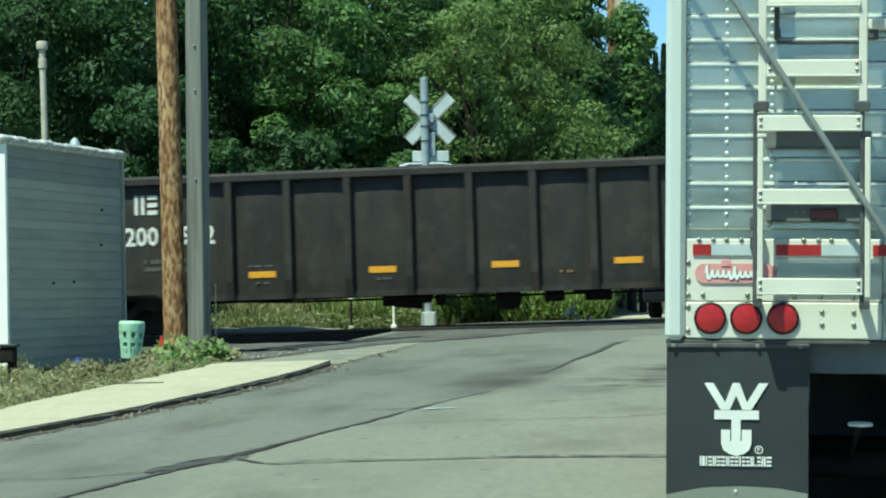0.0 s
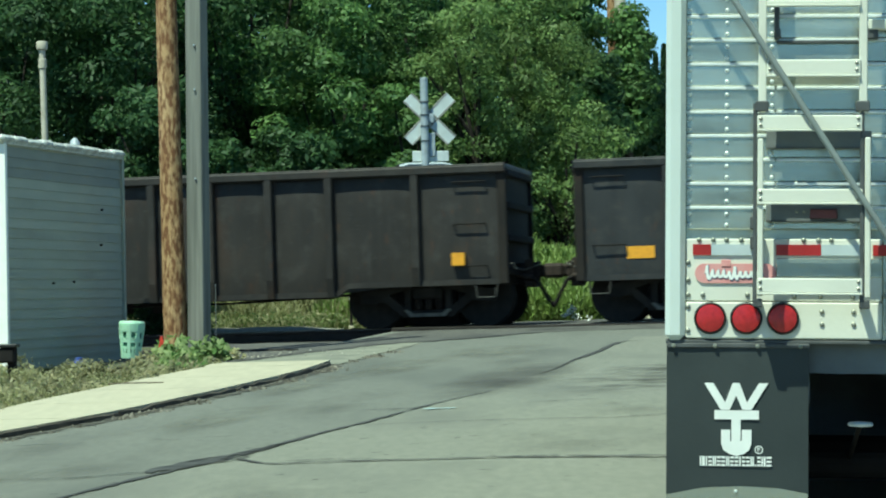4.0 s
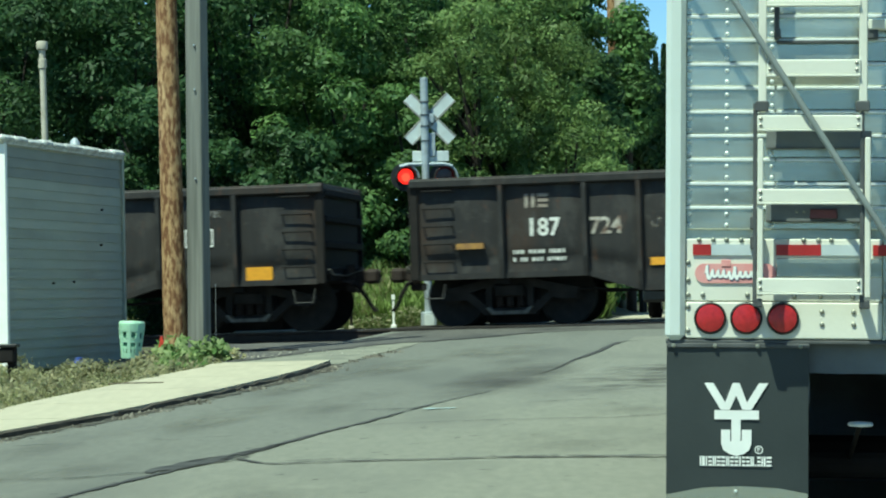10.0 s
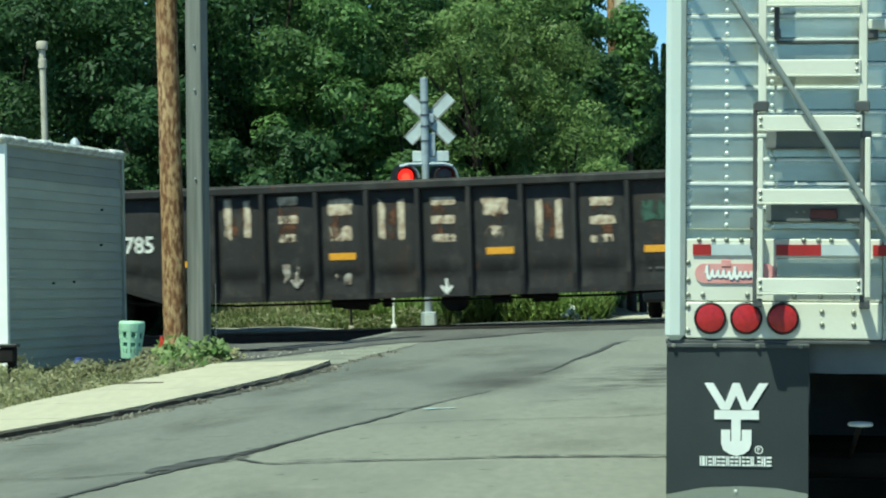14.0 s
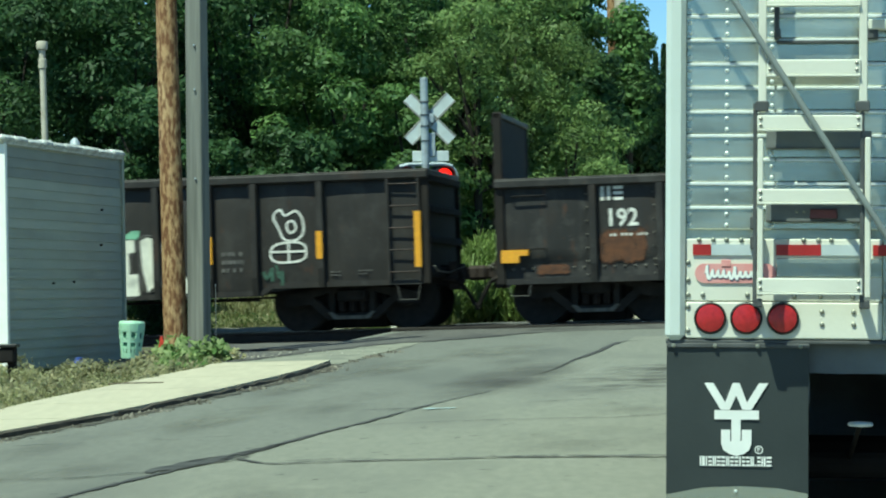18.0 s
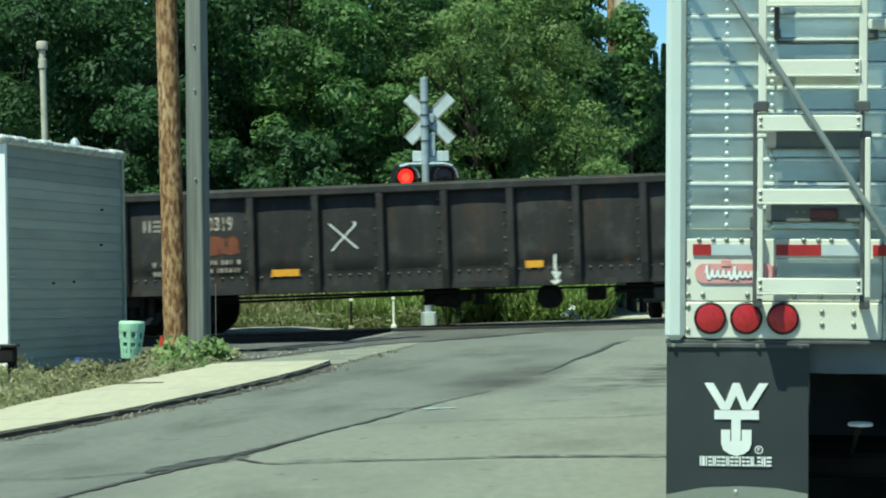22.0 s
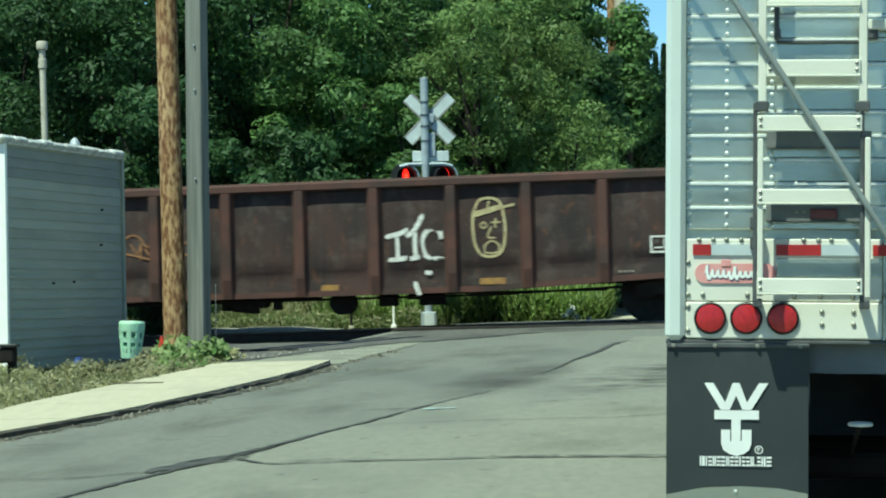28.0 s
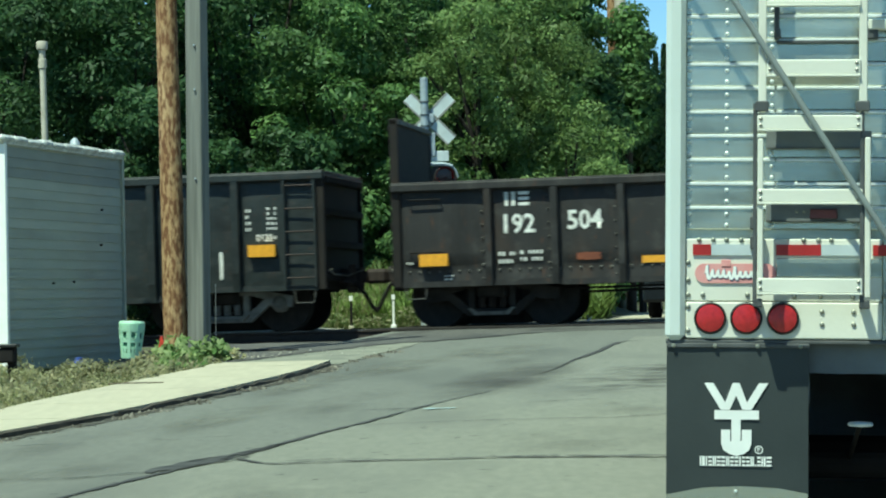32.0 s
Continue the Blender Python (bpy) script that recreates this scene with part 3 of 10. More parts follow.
    sh.v += sh2.v
    sh.f += [tuple(q + k for q in f) for f in sh2.f]
tagged(part("road_fleck", sh, SEAL_FLAKED, road, "small dark pits and flecks in the street"), kind="stuff")


def stain(a, b, ra, rb, mat, dz, label=""):
    """An oval stain on the street, ra along it and rb across it."""
    way = Matrix((ROAD_SIDE, ROAD_WAY, Vector((0, 0, 1)))).transposed().to_4x4()
    at = Matrix.Translation(road_point(a, b)) @ way
    inv = at.inverted()
    sh = Shape()
    for i in range(9):
        for j in range(9):
            sh.v.append(tuple(inv @ Vector(road_point(a + ra * (i - 4) / 4.0, b + rb * (j - 4) / 4.0, dz))))
    sh.f = [(i * 9 + j, i * 9 + j + 1, i * 9 + j + 10, i * 9 + j + 9) for i in range(8) for j in range(8)]
    return part("stain", sh, mat, road, label, at=at)


SMEAR = stain_material(CROSSING_ASPHALT, 0.7, 0.8, 0.25, 0.60)
SCUFF = stain_material(CROSSING_ASPHALT, 0.8, 2.6, 0.46, 0.62, (0.5, 1.3, 1))
PALE_WEAR = stain_material(CONCRETE_ROAD, 0.75, 1.1, 0.38, 0.62, (1, 0.6, 1))
DARK_WEAR = stain_material(CROSSING_ASPHALT, 0.19, 1.3, 0.40, 0.62, (1, 0.5, 1))
# a smear on the windscreen, put onto the street as a dark patch
stain(5.9, 3.0, 3.6, 0.75, SMEAR, 0.0115, "soft dark windscreen smear laid across the seam")
stain(5.3, 4.5, 2.4, 0.95, SCUFF, 0.011, "dark scuffed tyre streaks")
stain(7.1, 4.4, 1.1, 0.7, SCUFF, 0.0125)
for a, b, ra, rb in ((5.6, 0.85, 2.6, 0.4), (8.6, 1.15, 2.4, 0.55), (11.6, 1.7, 2.2, 0.8), (1.2, 1.3, 2.4, 0.45), (-4.6, 1.2, 1.6, 0.5)):
    stain(a, b, ra, rb, PALE_WEAR, 0.0045, "paler worn wheel path")
for a, b, ra, rb in ((2.6, 2.0, 2.6, 0.55), (-1.2, 0.7, 2.4, 0.5), (-3.0, 1.7, 2.0, 0.5), (9.6, 2.4, 2.4, 0.5), (-1.6, 5.0, 1.6, 0.9), (-4.9, 3.6, 1.2, 0.8), (1.6, 5.0, 1.2, 0.8)):
    stain(a, b, ra, rb, DARK_WEAR, 0.005, "darker worn patch")
# the dark asphalt laid round the crossing, with a ragged near edge
def apron_edge(b):
    return float(np.interp(b, (-3.4, -1.9, -1.41, -1.22, -1.03, -0.78, -0.58, -0.32, 0.14, 0.75, 1.16, 1.75, 9), (9.6, 10.1, 10.65, 11.75, 12.45, 13.06, 13.8, 14.4, 14.75, 15.6, 16.5, 16.9, 17.2)))


sh = Shape()
for i in range(61):
    b = -3.4 + 11.7 * i / 60.0
    a0 = apron_edge(b) + 0.10 * noise.noise((b * 2.1, 5.0, 0.0))
    for j in range(9):
        a1 = 24.4 if b > -1.15 else 14.9 + 0.3 * (-1.15 - b)
        sh.v.append(road_point(a0 + (a1 - a0) * j / 8.0, b, 0.005))
sh.f = [(i * 9 + j, i * 9 + j + 1, i * 9 + j + 10, i * 9 + j + 9) for i in range(60) for j in range(8)]
part("crossing_patch", sh, CROSSING_ASPHALT, road, "dark patched asphalt round the crossing")
part("tar_joint", tar_line([(apron_edge(-1.6 + 0.2 * k), -1.6 + 0.2 * k) for k in range(16)], 0.20, 9), TAR, road)
part("tar_crack", tar_line([(18.2, 0.2), (18.4, 1.4), (18.5, 2.6), (18.9, 4.2)], 0.16, 10), SEAL_FLAKED, road)
part("tar_crack", tar_line([(17.4, 1.0), (17.6, 1.5), (17.7, 2.1)], 0.12, 17), TAR, road)
part("concrete_gutter", tar_line([(9.3, 0.16), (10.97, 0.13), (11.7, 0.10), (12.8, 0.08), (13.7, 0.08)], 0.12, 21), PALE_APRON, road, "pale worn gutter edge")
GUTTER = stain_material(material("gutter_dirt_crust", (0.105, 0.098, 0.078), 0.95, second=(0.055, 0.051, 0.042), grain=22.0, bump=0.8, bump_scale=60), 0.95, 11.0, 0.40, 0.52, round_edge=False)
part("gutter_dirt", tar_line([(-8 + 0.5 * k, curb_b(-8 + 0.5 * k) + 0.085) for k in range(35)], 0.15, 23), GUTTER, road, "broken crust of dirt along the curb")
sh = Shape()
for i in range(25):
    b = -1.75 + 1.83 * i / 24.0
    a1 = apron_edge(b) + 0.1
    for j in range(13):
        sh.v.append(road_point(9.28 + (a1 - 9.28) * j / 12.0, b, 0.0035))
sh.f = [(i * 13 + j, i * 13 + j + 1, i * 13 + j + 14, i * 13 + j + 13) for i in range(24) for j in range(12)]
part("pale_apron", sh, PALE_APRON, road, "pale dusty concrete apron")
part("pale_stain", tar_line([(1.72, 3.02), (1.76, 3.16), (1.80, 3.32)], 0.13, 12), material("pale_spilled_paint", (0.42, 0.55, 0.55), 0.7, second=(0.28, 0.36, 0.36), grain=9.0, bump=0), road, "pale blue-white spill")

# ---- sidewalk with curb ----
def walk_back(a):
    return float(np.interp(a, (-24, -2.0, 2.0, 3.0, 4.4, 7.2, 8.2, 9.3), (-3.6, -1.40, -1.16, -1.23, -1.24, -1.25, -1.22, -1.36)))


def slab(a0, a1):
    sh = Shape()
    k = 5
    for i in range(k + 1):
        a = a0 + 0.012 + (a1 - a0 - 0.024) * i / k
        for b in (walk_back(a), curb_b(a) - 0.030):
            for z in (-0.12, 0.064):
                sh.v.append(road_point(a, b, z))
    for i in range(k):
        o = 4 * i
        sh.f += [(o, o + 4, o + 5, o + 1), (o + 2, o + 3, o + 7, o + 6), (o + 1, o + 5, o + 7, o + 3), (o, o + 2, o + 6, o + 4)]
    sh.f += [(0, 1, 3, 2), (4 * k, 4 * k + 2, 4 * k + 3, 4 * k + 1)]
    return sh


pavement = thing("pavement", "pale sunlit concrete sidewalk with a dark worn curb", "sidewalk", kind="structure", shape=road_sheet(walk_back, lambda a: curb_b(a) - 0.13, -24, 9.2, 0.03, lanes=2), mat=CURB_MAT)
edges = [-24 + 1.9 * i for i in range(19)]
for a0 in edges:
    if a0 < 8.9:
        part("paving_slab", slab(a0, min(a0 + 1.9, 9.25)), CONCRETE, pavement)
rnd = random.Random(5)
for i in range(22):
    a0 = -24 + 1.6 * i
    sh = Shape()
    k = 6
    for j in range(k + 1):
        a = a0 + 1.585 * j / k
        if a > 9.2:
            a = 9.2
        top = 0.056 + rnd.uniform(-0.026, 0.003)
        for b, z in ((-0.028, -0.1), (-0.028, top + 0.002), (-0.006 + rnd.uniform(-0.014, 0.012), top - 0.010), (0.008 + rnd.uniform(-0.008, 0.012), -0.1)):
            sh.v.append(road_point(a, curb_b(a) + b, z))
    for j in range(k):
        o = 4 * j
        sh.f += [(o + 1, o + 2, o + 6, o + 5), (o + 2, o + 3, o + 7, o + 6), (o, o + 1, o + 5, o + 4)]
    sh.f += [(0, 3, 2, 1), (4 * k, 4 * k + 1, 4 * k + 2, 4 * k + 3)]
    if a0 < 9.0:
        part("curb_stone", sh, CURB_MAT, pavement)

sh = Shape()
rnd = random.Random(6)
for i in range(7000):
    a = rnd.uniform(-8, 12)
    b = abs(rnd.gauss(0.0, 0.11)) + 0.01 + curb_b(a)
    if noise.noise((a * 1.7, 3.0, 1.0)) < 0.05 * rnd.random():
        continue
    x, y, z = road_point(a, b)
    r = rnd.uniform(0.005, 0.014) if rnd.random() < 0.93 else rnd.uniform(0.015, 0.034)
    sh.add([(x - r, y, z), (x + r * 0.7, y - r, z), (x + r * 0.4, y + r, z), (x, y, z + r * 1.1)], [(0, 1, 3), (1, 2, 3), (2, 0, 3)])
thing("gutter_gravel", "loose gravel and grit along the curb", "gravel", kind="stuff", shape=sh, mat=leaf_material("gutter_grit", (0.05, 0.046, 0.036), (0.14, 0.13, 0.105), (0.34, 0.32, 0.26)))

# ---- track ----
TRACK_LEN = 380.0
ballast = Shape()
for s in range(-int(TRACK_LEN), int(TRACK_LEN) + 1, 4):
    for n, z in ((-2.9, -0.45), (-1.75, -0.21), (1.75, -0.21), (2.9, -0.45)):
        ballast.v.append(on_track(s, n, z))
m = len(ballast.v) // 4
ballast.f = [(4 * i + k, 4 * i + k + 1, 4 * i + k + 5, 4 * i + k + 4) for i in range(m - 1) for k in range(3)]
track = thing("railway_track", "single railway track on dark ballast with rusty rails", "track", kind="structure", shape=ballast, mat=GRAVEL)
for n in (-0.755, 0.755):
    rail = Shape()
    head = Shape()
    prof = [(-0.07, -0.175), (0.07, -0.175), (0.07, -0.165), (0.012, -0.14), (0.012, -0.045), (0.036, -0.035), (0.036, -0.004), (-0.036, -0.004), (-0.036, -0.035), (-0.012, -0.045), (-0.012, -0.14), (-0.07, -0.165)]
    k = len(prof)
    for s in (-TRACK_LEN, TRACK_LEN):
        rail.v += [on_track(s, n + p, z) for p, z in prof]
        head.v += [on_track(s, n + p, z) for p, z in ((-0.03, -0.003), (0.03, -0.003), (0.03, 0.0), (-0.03, 0.0))]
    rail.f = [(i, (i + 1) % k, k + (i + 1) % k, k + i) for i in range(k)]
    head.f = [(i, (i + 1) % 4, 4 + (i + 1) % 4, 4 + i) for i in range(4)]
    r = part("rail", rail, RAIL_STEEL, track, "rusty steel rail")
    part("rail_head", head, RAIL_HEAD, r, "polished running surface")
TIE = Shape().box(-0.115, -1.3, -0.30, 0.115, 1.3, -0.178, 0.012).mesh("tie", TIE_WOOD)
for i in range(-46, 47):
    s = i * 0.52
    if -1.2 < s < 7.5:
        continue
    rot = pose(0, 0, 0, 0, 0, -10 + random.Random(i).uniform(-1.2, 1.2))
    part("tie", TIE, TIE_WOOD, track, at=Matrix.Translation(on_track(s, random.Random(i).uniform(-0.05, 0.05))) @ rot)
# timbers beside the crossing
CROSS_PLANK = Shape().box(-4.4, -0.24, -0.2, 4.4, 0.24, -0.012, 0.015).mesh("crossing_timber", TIE_WOOD)
for n in (-1.12, -0.38, 0.12, 0.42, 1.12):
    part("crossing_timber", CROSS_PLANK, TIE_WOOD, track, at=Matrix.Translation(on_track(3.2, n, -0.012)) @ pose(0, 0, 0, 0, 0, -10))

part("tar_crack", tar_line([(13.5, -2.5), (13.45, -2.0), (13.4, -1.55)], 0.10, 31), TAR, road)
# gravel apron between the sidewalk's end and the track
sh = Shape()
for i in range(31):
    for j in range(17):
        s, n = -11.0 + 8.6 * i / 30.0, -8.2 + 3.2 * j / 16.0
        p = on_track(s, n)
        sh.v.append((p.x, p.y, ground_z(p.x, p.y) - 0.035 + 0.03 * noise.noise((s * 1.3, n * 1.3, 0.5)) - (0.10 if i in (0,) or j == 0 else 0.0)))
sh.f = [(i * 17 + j, i * 17 + j + 1, i * 17 + j + 18, i * 17 + j + 17) for i in range(30) for j in range(16)]
thing("gravel_apron", "grey gravel and dust beside the railway track", "gravel", kind="structure", shape=sh, mat=GRAVEL, smooth=True)

CINDERS = material("dark_cinder_asphalt", (0.075, 0.073, 0.067), 0.95, second=(0.098, 0.096, 0.088), grain=9.0, stain=(0.045, 0.043, 0.040), stain_at=0.55, stain_scale=1.5, bump=0.8, bump_scale=50)
sh = Shape()
for i in range(31):
    for j in range(13):
        s, n = -11.5 + 10.3 * i / 30.0, -5.3 + 4.45 * j / 12.0
        sh.v.append(on_track(s, n, -0.172 + 0.012 * noise.noise((s * 1.6, n * 1.6, 2.5))))
sh.f = [(i * 13 + j, i * 13 + j + 1, i * 13 + j + 14, i * 13 + j + 13) for i in range(30) for j in range(12)]
thing("cinder_bed", "dark asphalt and cinders beside the near rail", "ballast", kind="structure", shape=sh, mat=CINDERS, smooth=True)
for k, (s, n, l, a) in enumerate([(-1.9, 2.6, 2.4, -14.0)]):
    tm = thing("old_tie", "discarded dark railway tie lying beside the track", "railway tie", at=Matrix.Translation(on_track(s, n, -0.13)) @ pose(0, 0, 0, 0, 0, -10 + a), group="discarded ties")
    part("timber", Shape().box(-l / 2, -0.11, -0.03, l / 2, 0.11, 0.10, 0.015), TIE_WOOD, tm)
    for q in (-0.75, 0.75):
        part("tie_plate", Shape().box(q - 0.09, -0.08, 0.10, q + 0.09, 0.08, 0.112, 0.003), RAIL_STEEL, tm)

bd = thing("old_board", "weathered dark board lying on the gravel by the track", "board", at=Matrix.Translation(road_point(13.18, -1.86, -0.01)) @ pose(0, 0, 0, 0, 0, -28))
part("plank", Shape().box(-0.47, -0.09, 0, 0.47, 0.09, 0.035, 0.006), TIE_WOOD, bd)

PALE_GRAVEL = material("pale_dusty_gravel", (0.34, 0.33, 0.28), 0.95, second=(0.22, 0.21, 0.18), grain=16.0, bump=0.8, bump_scale=50)
sh = Shape()
for i in range(25):
    for j in range(7):
        q, n = -5.6 + 3.2 * i / 24.0, 1.95 + 1.5 * j / 6.0
        up = -0.16 + 0.22 * min(1.0, j / 2.5) if 0 < i < 24 and j < 6 else -0.30
        up -= 0.012 * max(0, i - 13) + 0.02 * abs(noise.noise((q * 1.1, 4.0, 2.0)))
        sh.v.append(on_track(q, n, up + 0.02 * noise.noise((q * 2.3, n * 2.0, 7.5))))
sh.f = [(i * 7 + j, i * 7 + j + 1, i * 7 + j + 8, i * 7 + j + 7) for i in range(24) for j in range(6)]
thing("gravel_shoulder", "pale sunlit gravel shoulder behind the track", "gravel", kind="structure", shape=sh, mat=PALE_GRAVEL, smooth=True)

# ---- plants ----
def blades(region, count, h0, h1, width, seed, lean=0.5, fn=None):
    """Grass blades as thin bent leaves; region(rnd) gives a foot (x, y)."""
    rnd = random.Random(seed)
    sh = Shape()
    for i in range(count):
        p = region(rnd)
        if p is None:
            continue
        x, y = p
        z = (fn or ground_height)(x, y) - 0.03
        h = rnd.uniform(h0, h1)
        w = width * rnd.uniform(0.6, 1.4)
        t = rnd.uniform(0, 6.283)
        dx, dy = math.cos(t), math.sin(t)
        l = h * lean * rnd.random()
        ux, uy = -dy * w, dx * w
        sh.v += [(x - ux, y - uy, z), (x + ux, y + uy, z), (x + dx * l * 0.4 + ux * 0.8, y + dy * l * 0.4 + uy * 0.8, z + h * 0.6), (x + dx * l * 0.4 - ux * 0.8, y + dy * l * 0.4 - uy * 0.8, z + h * 0.6), (x + dx * l, y + dy * l, z + h)]
        k = len(sh.v) - 5
        sh.f += [(k, k + 1, k + 2, k + 3), (k + 3, k + 2, k + 4)]
    return sh


def quick_mesh(name, sh, mat):
    me = bpy.data.meshes.new(name)
    me.from_pydata(sh.v, [], sh.f)
    me.materials.append(mat)
    return me


def stuff(name, label, category, sh, mat):
    ob = new(name, quick_mesh(name, sh, mat))
    return tagged(ob, label, category, kind="stuff")


def by_posts(s, n):
    """The mown strip in front of the marker posts and the signal."""
    return n < 3.75 and -3.3 < s < -0.9


def behind(rnd):
    s, n = rnd.uniform(-13, 9.5), 3.0 + 14 * rnd.random() ** 1.3
    p = on_track(s, n)
    return None if on_road(p.x, p.y) > -0.5 or by_posts(s, n) else (p.x, p.y)


def behind_dry(rnd):
    s, n = rnd.uniform(-13, -1.0), 3.0 + 9 * rnd.random()
    p = on_track(s, n)
    return None if by_posts(s, n) else (p.x, p.y)


stuff("tall_grass", "tall green grass and weeds behind the railway track", "grass", blades(behind, 30000, 0.08, 0.42, 0.010, 11, 1.8), GRASS)
stuff("dry_grass", "straw-coloured dry grass beside the railway track", "grass", blades(behind_dry, 16000, 0.06, 0.34, 0.008, 12, 1.8), WEED)


def verge(rnd):
    a, b = rnd.uniform(-3.0, 10.2), rnd.uniform(0.0, 1.0) ** 1.4 * 2.6
    if noise.noise((a * 1.9, b * 2.3, 4.2)) + rnd.uniform(-0.25, 0.25) < 0.02:
        return None
    p = road_point(a, walk_back(a) - 0.02 - b)
    return (p[0], p[1])


stuff("verge_weeds", "dry straw weeds along the back of the sidewalk", "weeds", blades(verge, 15000, 0.03, 0.20, 0.006, 13, 1.9), WEED)
stuff("verge_grass", "sparse green grass along the back of the sidewalk", "grass", blades(verge, 3500, 0.04, 0.20, 0.007, 14, 1.6), GRASS)


def broad_plant(x, y, h, r, count, seed, mat, size):
    """A low bushy weed of broad leaves on short stalks."""
    rnd = random.Random(seed)
    sh = Shape()
    z0 = ground_height(x, y)
    for i in range(count):
        t, q = rnd.uniform(0, 6.283), math.sqrt(rnd.random()) * r
        cx, cy = x + q * math.cos(t), y + q * math.sin(t)
        cz = z0 + h * (0.15 + 0.85 * rnd.random()) * (1 - 0.55 * q / r)
        n = Vector((rnd.uniform(-1, 1), rnd.uniform(-1, 0.4), rnd.uniform(0.2, 1.2))).normalized()
        e = n.cross(Vector((rnd.uniform(-1, 1), rnd.uniform(-1, 1), 0.1))).normalized()
        g = n.cross(e)
        l, w = size * rnd.uniform(0.55, 1.1), size * rnd.uniform(0.35, 0.60)
        c = Vector((cx, cy, cz))
        sh.add([c - e * l, c + g * w - n * w * 0.3, c + e * l, c - g * w - n * w * 0.3], [(0, 1, 2), (0, 2, 3)])
    return sh


for k, (x, y, h, r, cnt) in enumerate([(-3.40, 31.9, 0.50, 0.36, 230), (-3.04, 32.6, 0.42, 0.26, 150), (-3.72, 31.6, 0.30, 0.26, 200), (-2.80, 32.9, 0.20, 0.20, 70), (-3.22, 30.6, 0.40, 0.32, 280), (-3.58, 30.2, 0.24, 0.30, 190)]):
    thing("leafy_weed", "bright green broad-leaved weed at the foot of the poles", "weed", group="weeds by the poles", shape=broad_plant(x, y, h, r, cnt, 30 + k, BROAD, (0.085, 0.085, 0.06, 0.06, 0.065, 0.05)[k]), mat=BROAD if k in (0, 1, 4) else SCRUB)


def scrub():
    """Low fluffy clumps of small grey-green and straw leaves along the sidewalk."""
    rnd = random.Random(61)
    sh = Shape()
    for k in range(150):
        p = verge(rnd)
        if p is None:
            continue
        h, r = rnd.uniform(0.10, 0.36), rnd.uniform(0.08, 0.20)
        z0 = ground_height(p[0], p[1])
        for i in range(120):
            t, q, f = rnd.uniform(0, 6.283), math.sqrt(rnd.random()) * r, rnd.random()
            c = Vector((p[0] + q * math.cos(t), p[1] + q * math.sin(t), z0 + h * f * (1 - 0.5 * q / r)))
            n = Vector((rnd.uniform(-1, 1), rnd.uniform(-1, 0.6), rnd.uniform(0, 1.2))).normalized()
            e = n.cross(Vector((rnd.uniform(-1, 1), rnd.uniform(-1, 1), rnd.uniform(0.2, 1.5)))).normalized()
            g = n.cross(e)
            l, w = rnd.uniform(0.024, 0.055), rnd.uniform(0.010, 0.022)
            sh.v += [tuple(c - e * l), tuple(c + g * w), tuple(c + e * l), tuple(c - g * w)]
            j = len(sh.v) - 4
            sh.f.append((j, j + 1, j + 2, j + 3))
    return sh


def seed_weeds(count, seed):
    """Dry weeds on thin stalks with fluffy pale seed heads, taller towards the shed."""
    rnd = random.Random(seed)
    sh = Shape()
    for k in range(count):
        a, b = rnd.uniform(-2.5, 9.0), 0.05 + 2.3 * rnd.random()
        if noise.noise((a * 1.9, b * 1.3, 9.1)) < 0.0:
            continue
        x, y, z = road_point(a, walk_back(a) - b)
        z = ground_height(x, y)
        h = rnd.uniform(0.08, 0.20) + 0.02 * b
        lean = Vector((rnd.uniform(-0.4, 0.4), rnd.uniform(-0.4, 0.4), 1.0))
        foot = Vector((x, y, z - 0.02))
        tip = foot + lean * h
        j = len(sh.v)
        sh.v += [tuple(foot + Vector((-0.003, 0, 0))), tuple(foot + Vector((0.003, 0, 0))), tuple(tip)]
        sh.f.append((j, j + 1, j + 2))
        r = rnd.uniform(0.018, 0.042)
        for q in range(rnd.randint(9, 16)):
            c = tip + Vector((rnd.gauss(0, r), rnd.gauss(0, r), rnd.gauss(-r, r * 1.5)))
            e, g = [Vector((rnd.uniform(-1, 1), rnd.uniform(-1, 1), rnd.uniform(-1, 1))).normalized() for w in range(2)]
            l = rnd.uniform(0.016, 0.032)
            j = len(sh.v)
            sh.v += [tuple(c - e * l), tuple(c + g * l * 0.5), tuple(c + e * l), tuple(c - g * l * 0.5)]
            sh.f.append((j, j + 1, j + 2, j + 3))
    return sh


stuff("seed_weeds", "pale fluffy seed heads of dry weeds along the sidewalk", "weeds", seed_weeds(1300, 62), leaf_material("pale_seed_heads", (0.36, 0.34, 0.20), (0.46, 0.43, 0.28), (0.27, 0.29, 0.13)))


def meadow(count, s0, s1, seed, l0, l1, hmax):
    """Low tangled weeds of small leaves behind the track."""
    rnd = random.Random(seed)
    sh = Shape()
    for i in range(count):
        s, n = rnd.uniform(s0, s1), 2.9 + 11 * rnd.random() ** 1.4
        p = on_track(s, n)
        if on_road(p.x, p.y) > -0.3 or by_posts(s, n):
            continue
        tall = hmax * (0.45 + 0.75 * max(0.0, noise.noise((s * 0.9, n * 0.9, seed)) + 0.35))
        c = Vector((p.x, p.y, ground_height(p.x, p.y) + tall * rnd.random()))
        f = Vector((rnd.uniform(-1, 1), rnd.uniform(-1, 0.5), rnd.uniform(0, 1.0))).normalized()
        e = f.cross(Vector((rnd.uniform(-1, 1), rnd.uniform(-1, 1), rnd.uniform(0.2, 2.0)))).normalized()
        g = f.cross(e)
        l = rnd.uniform(l0, l1)
        w = l * rnd.uniform(0.2, 0.4)
        j = len(sh.v)
        sh.v += [tuple(c - e * l), tuple(c + g * w), tuple(c + e * l), tuple(c - g * w)]
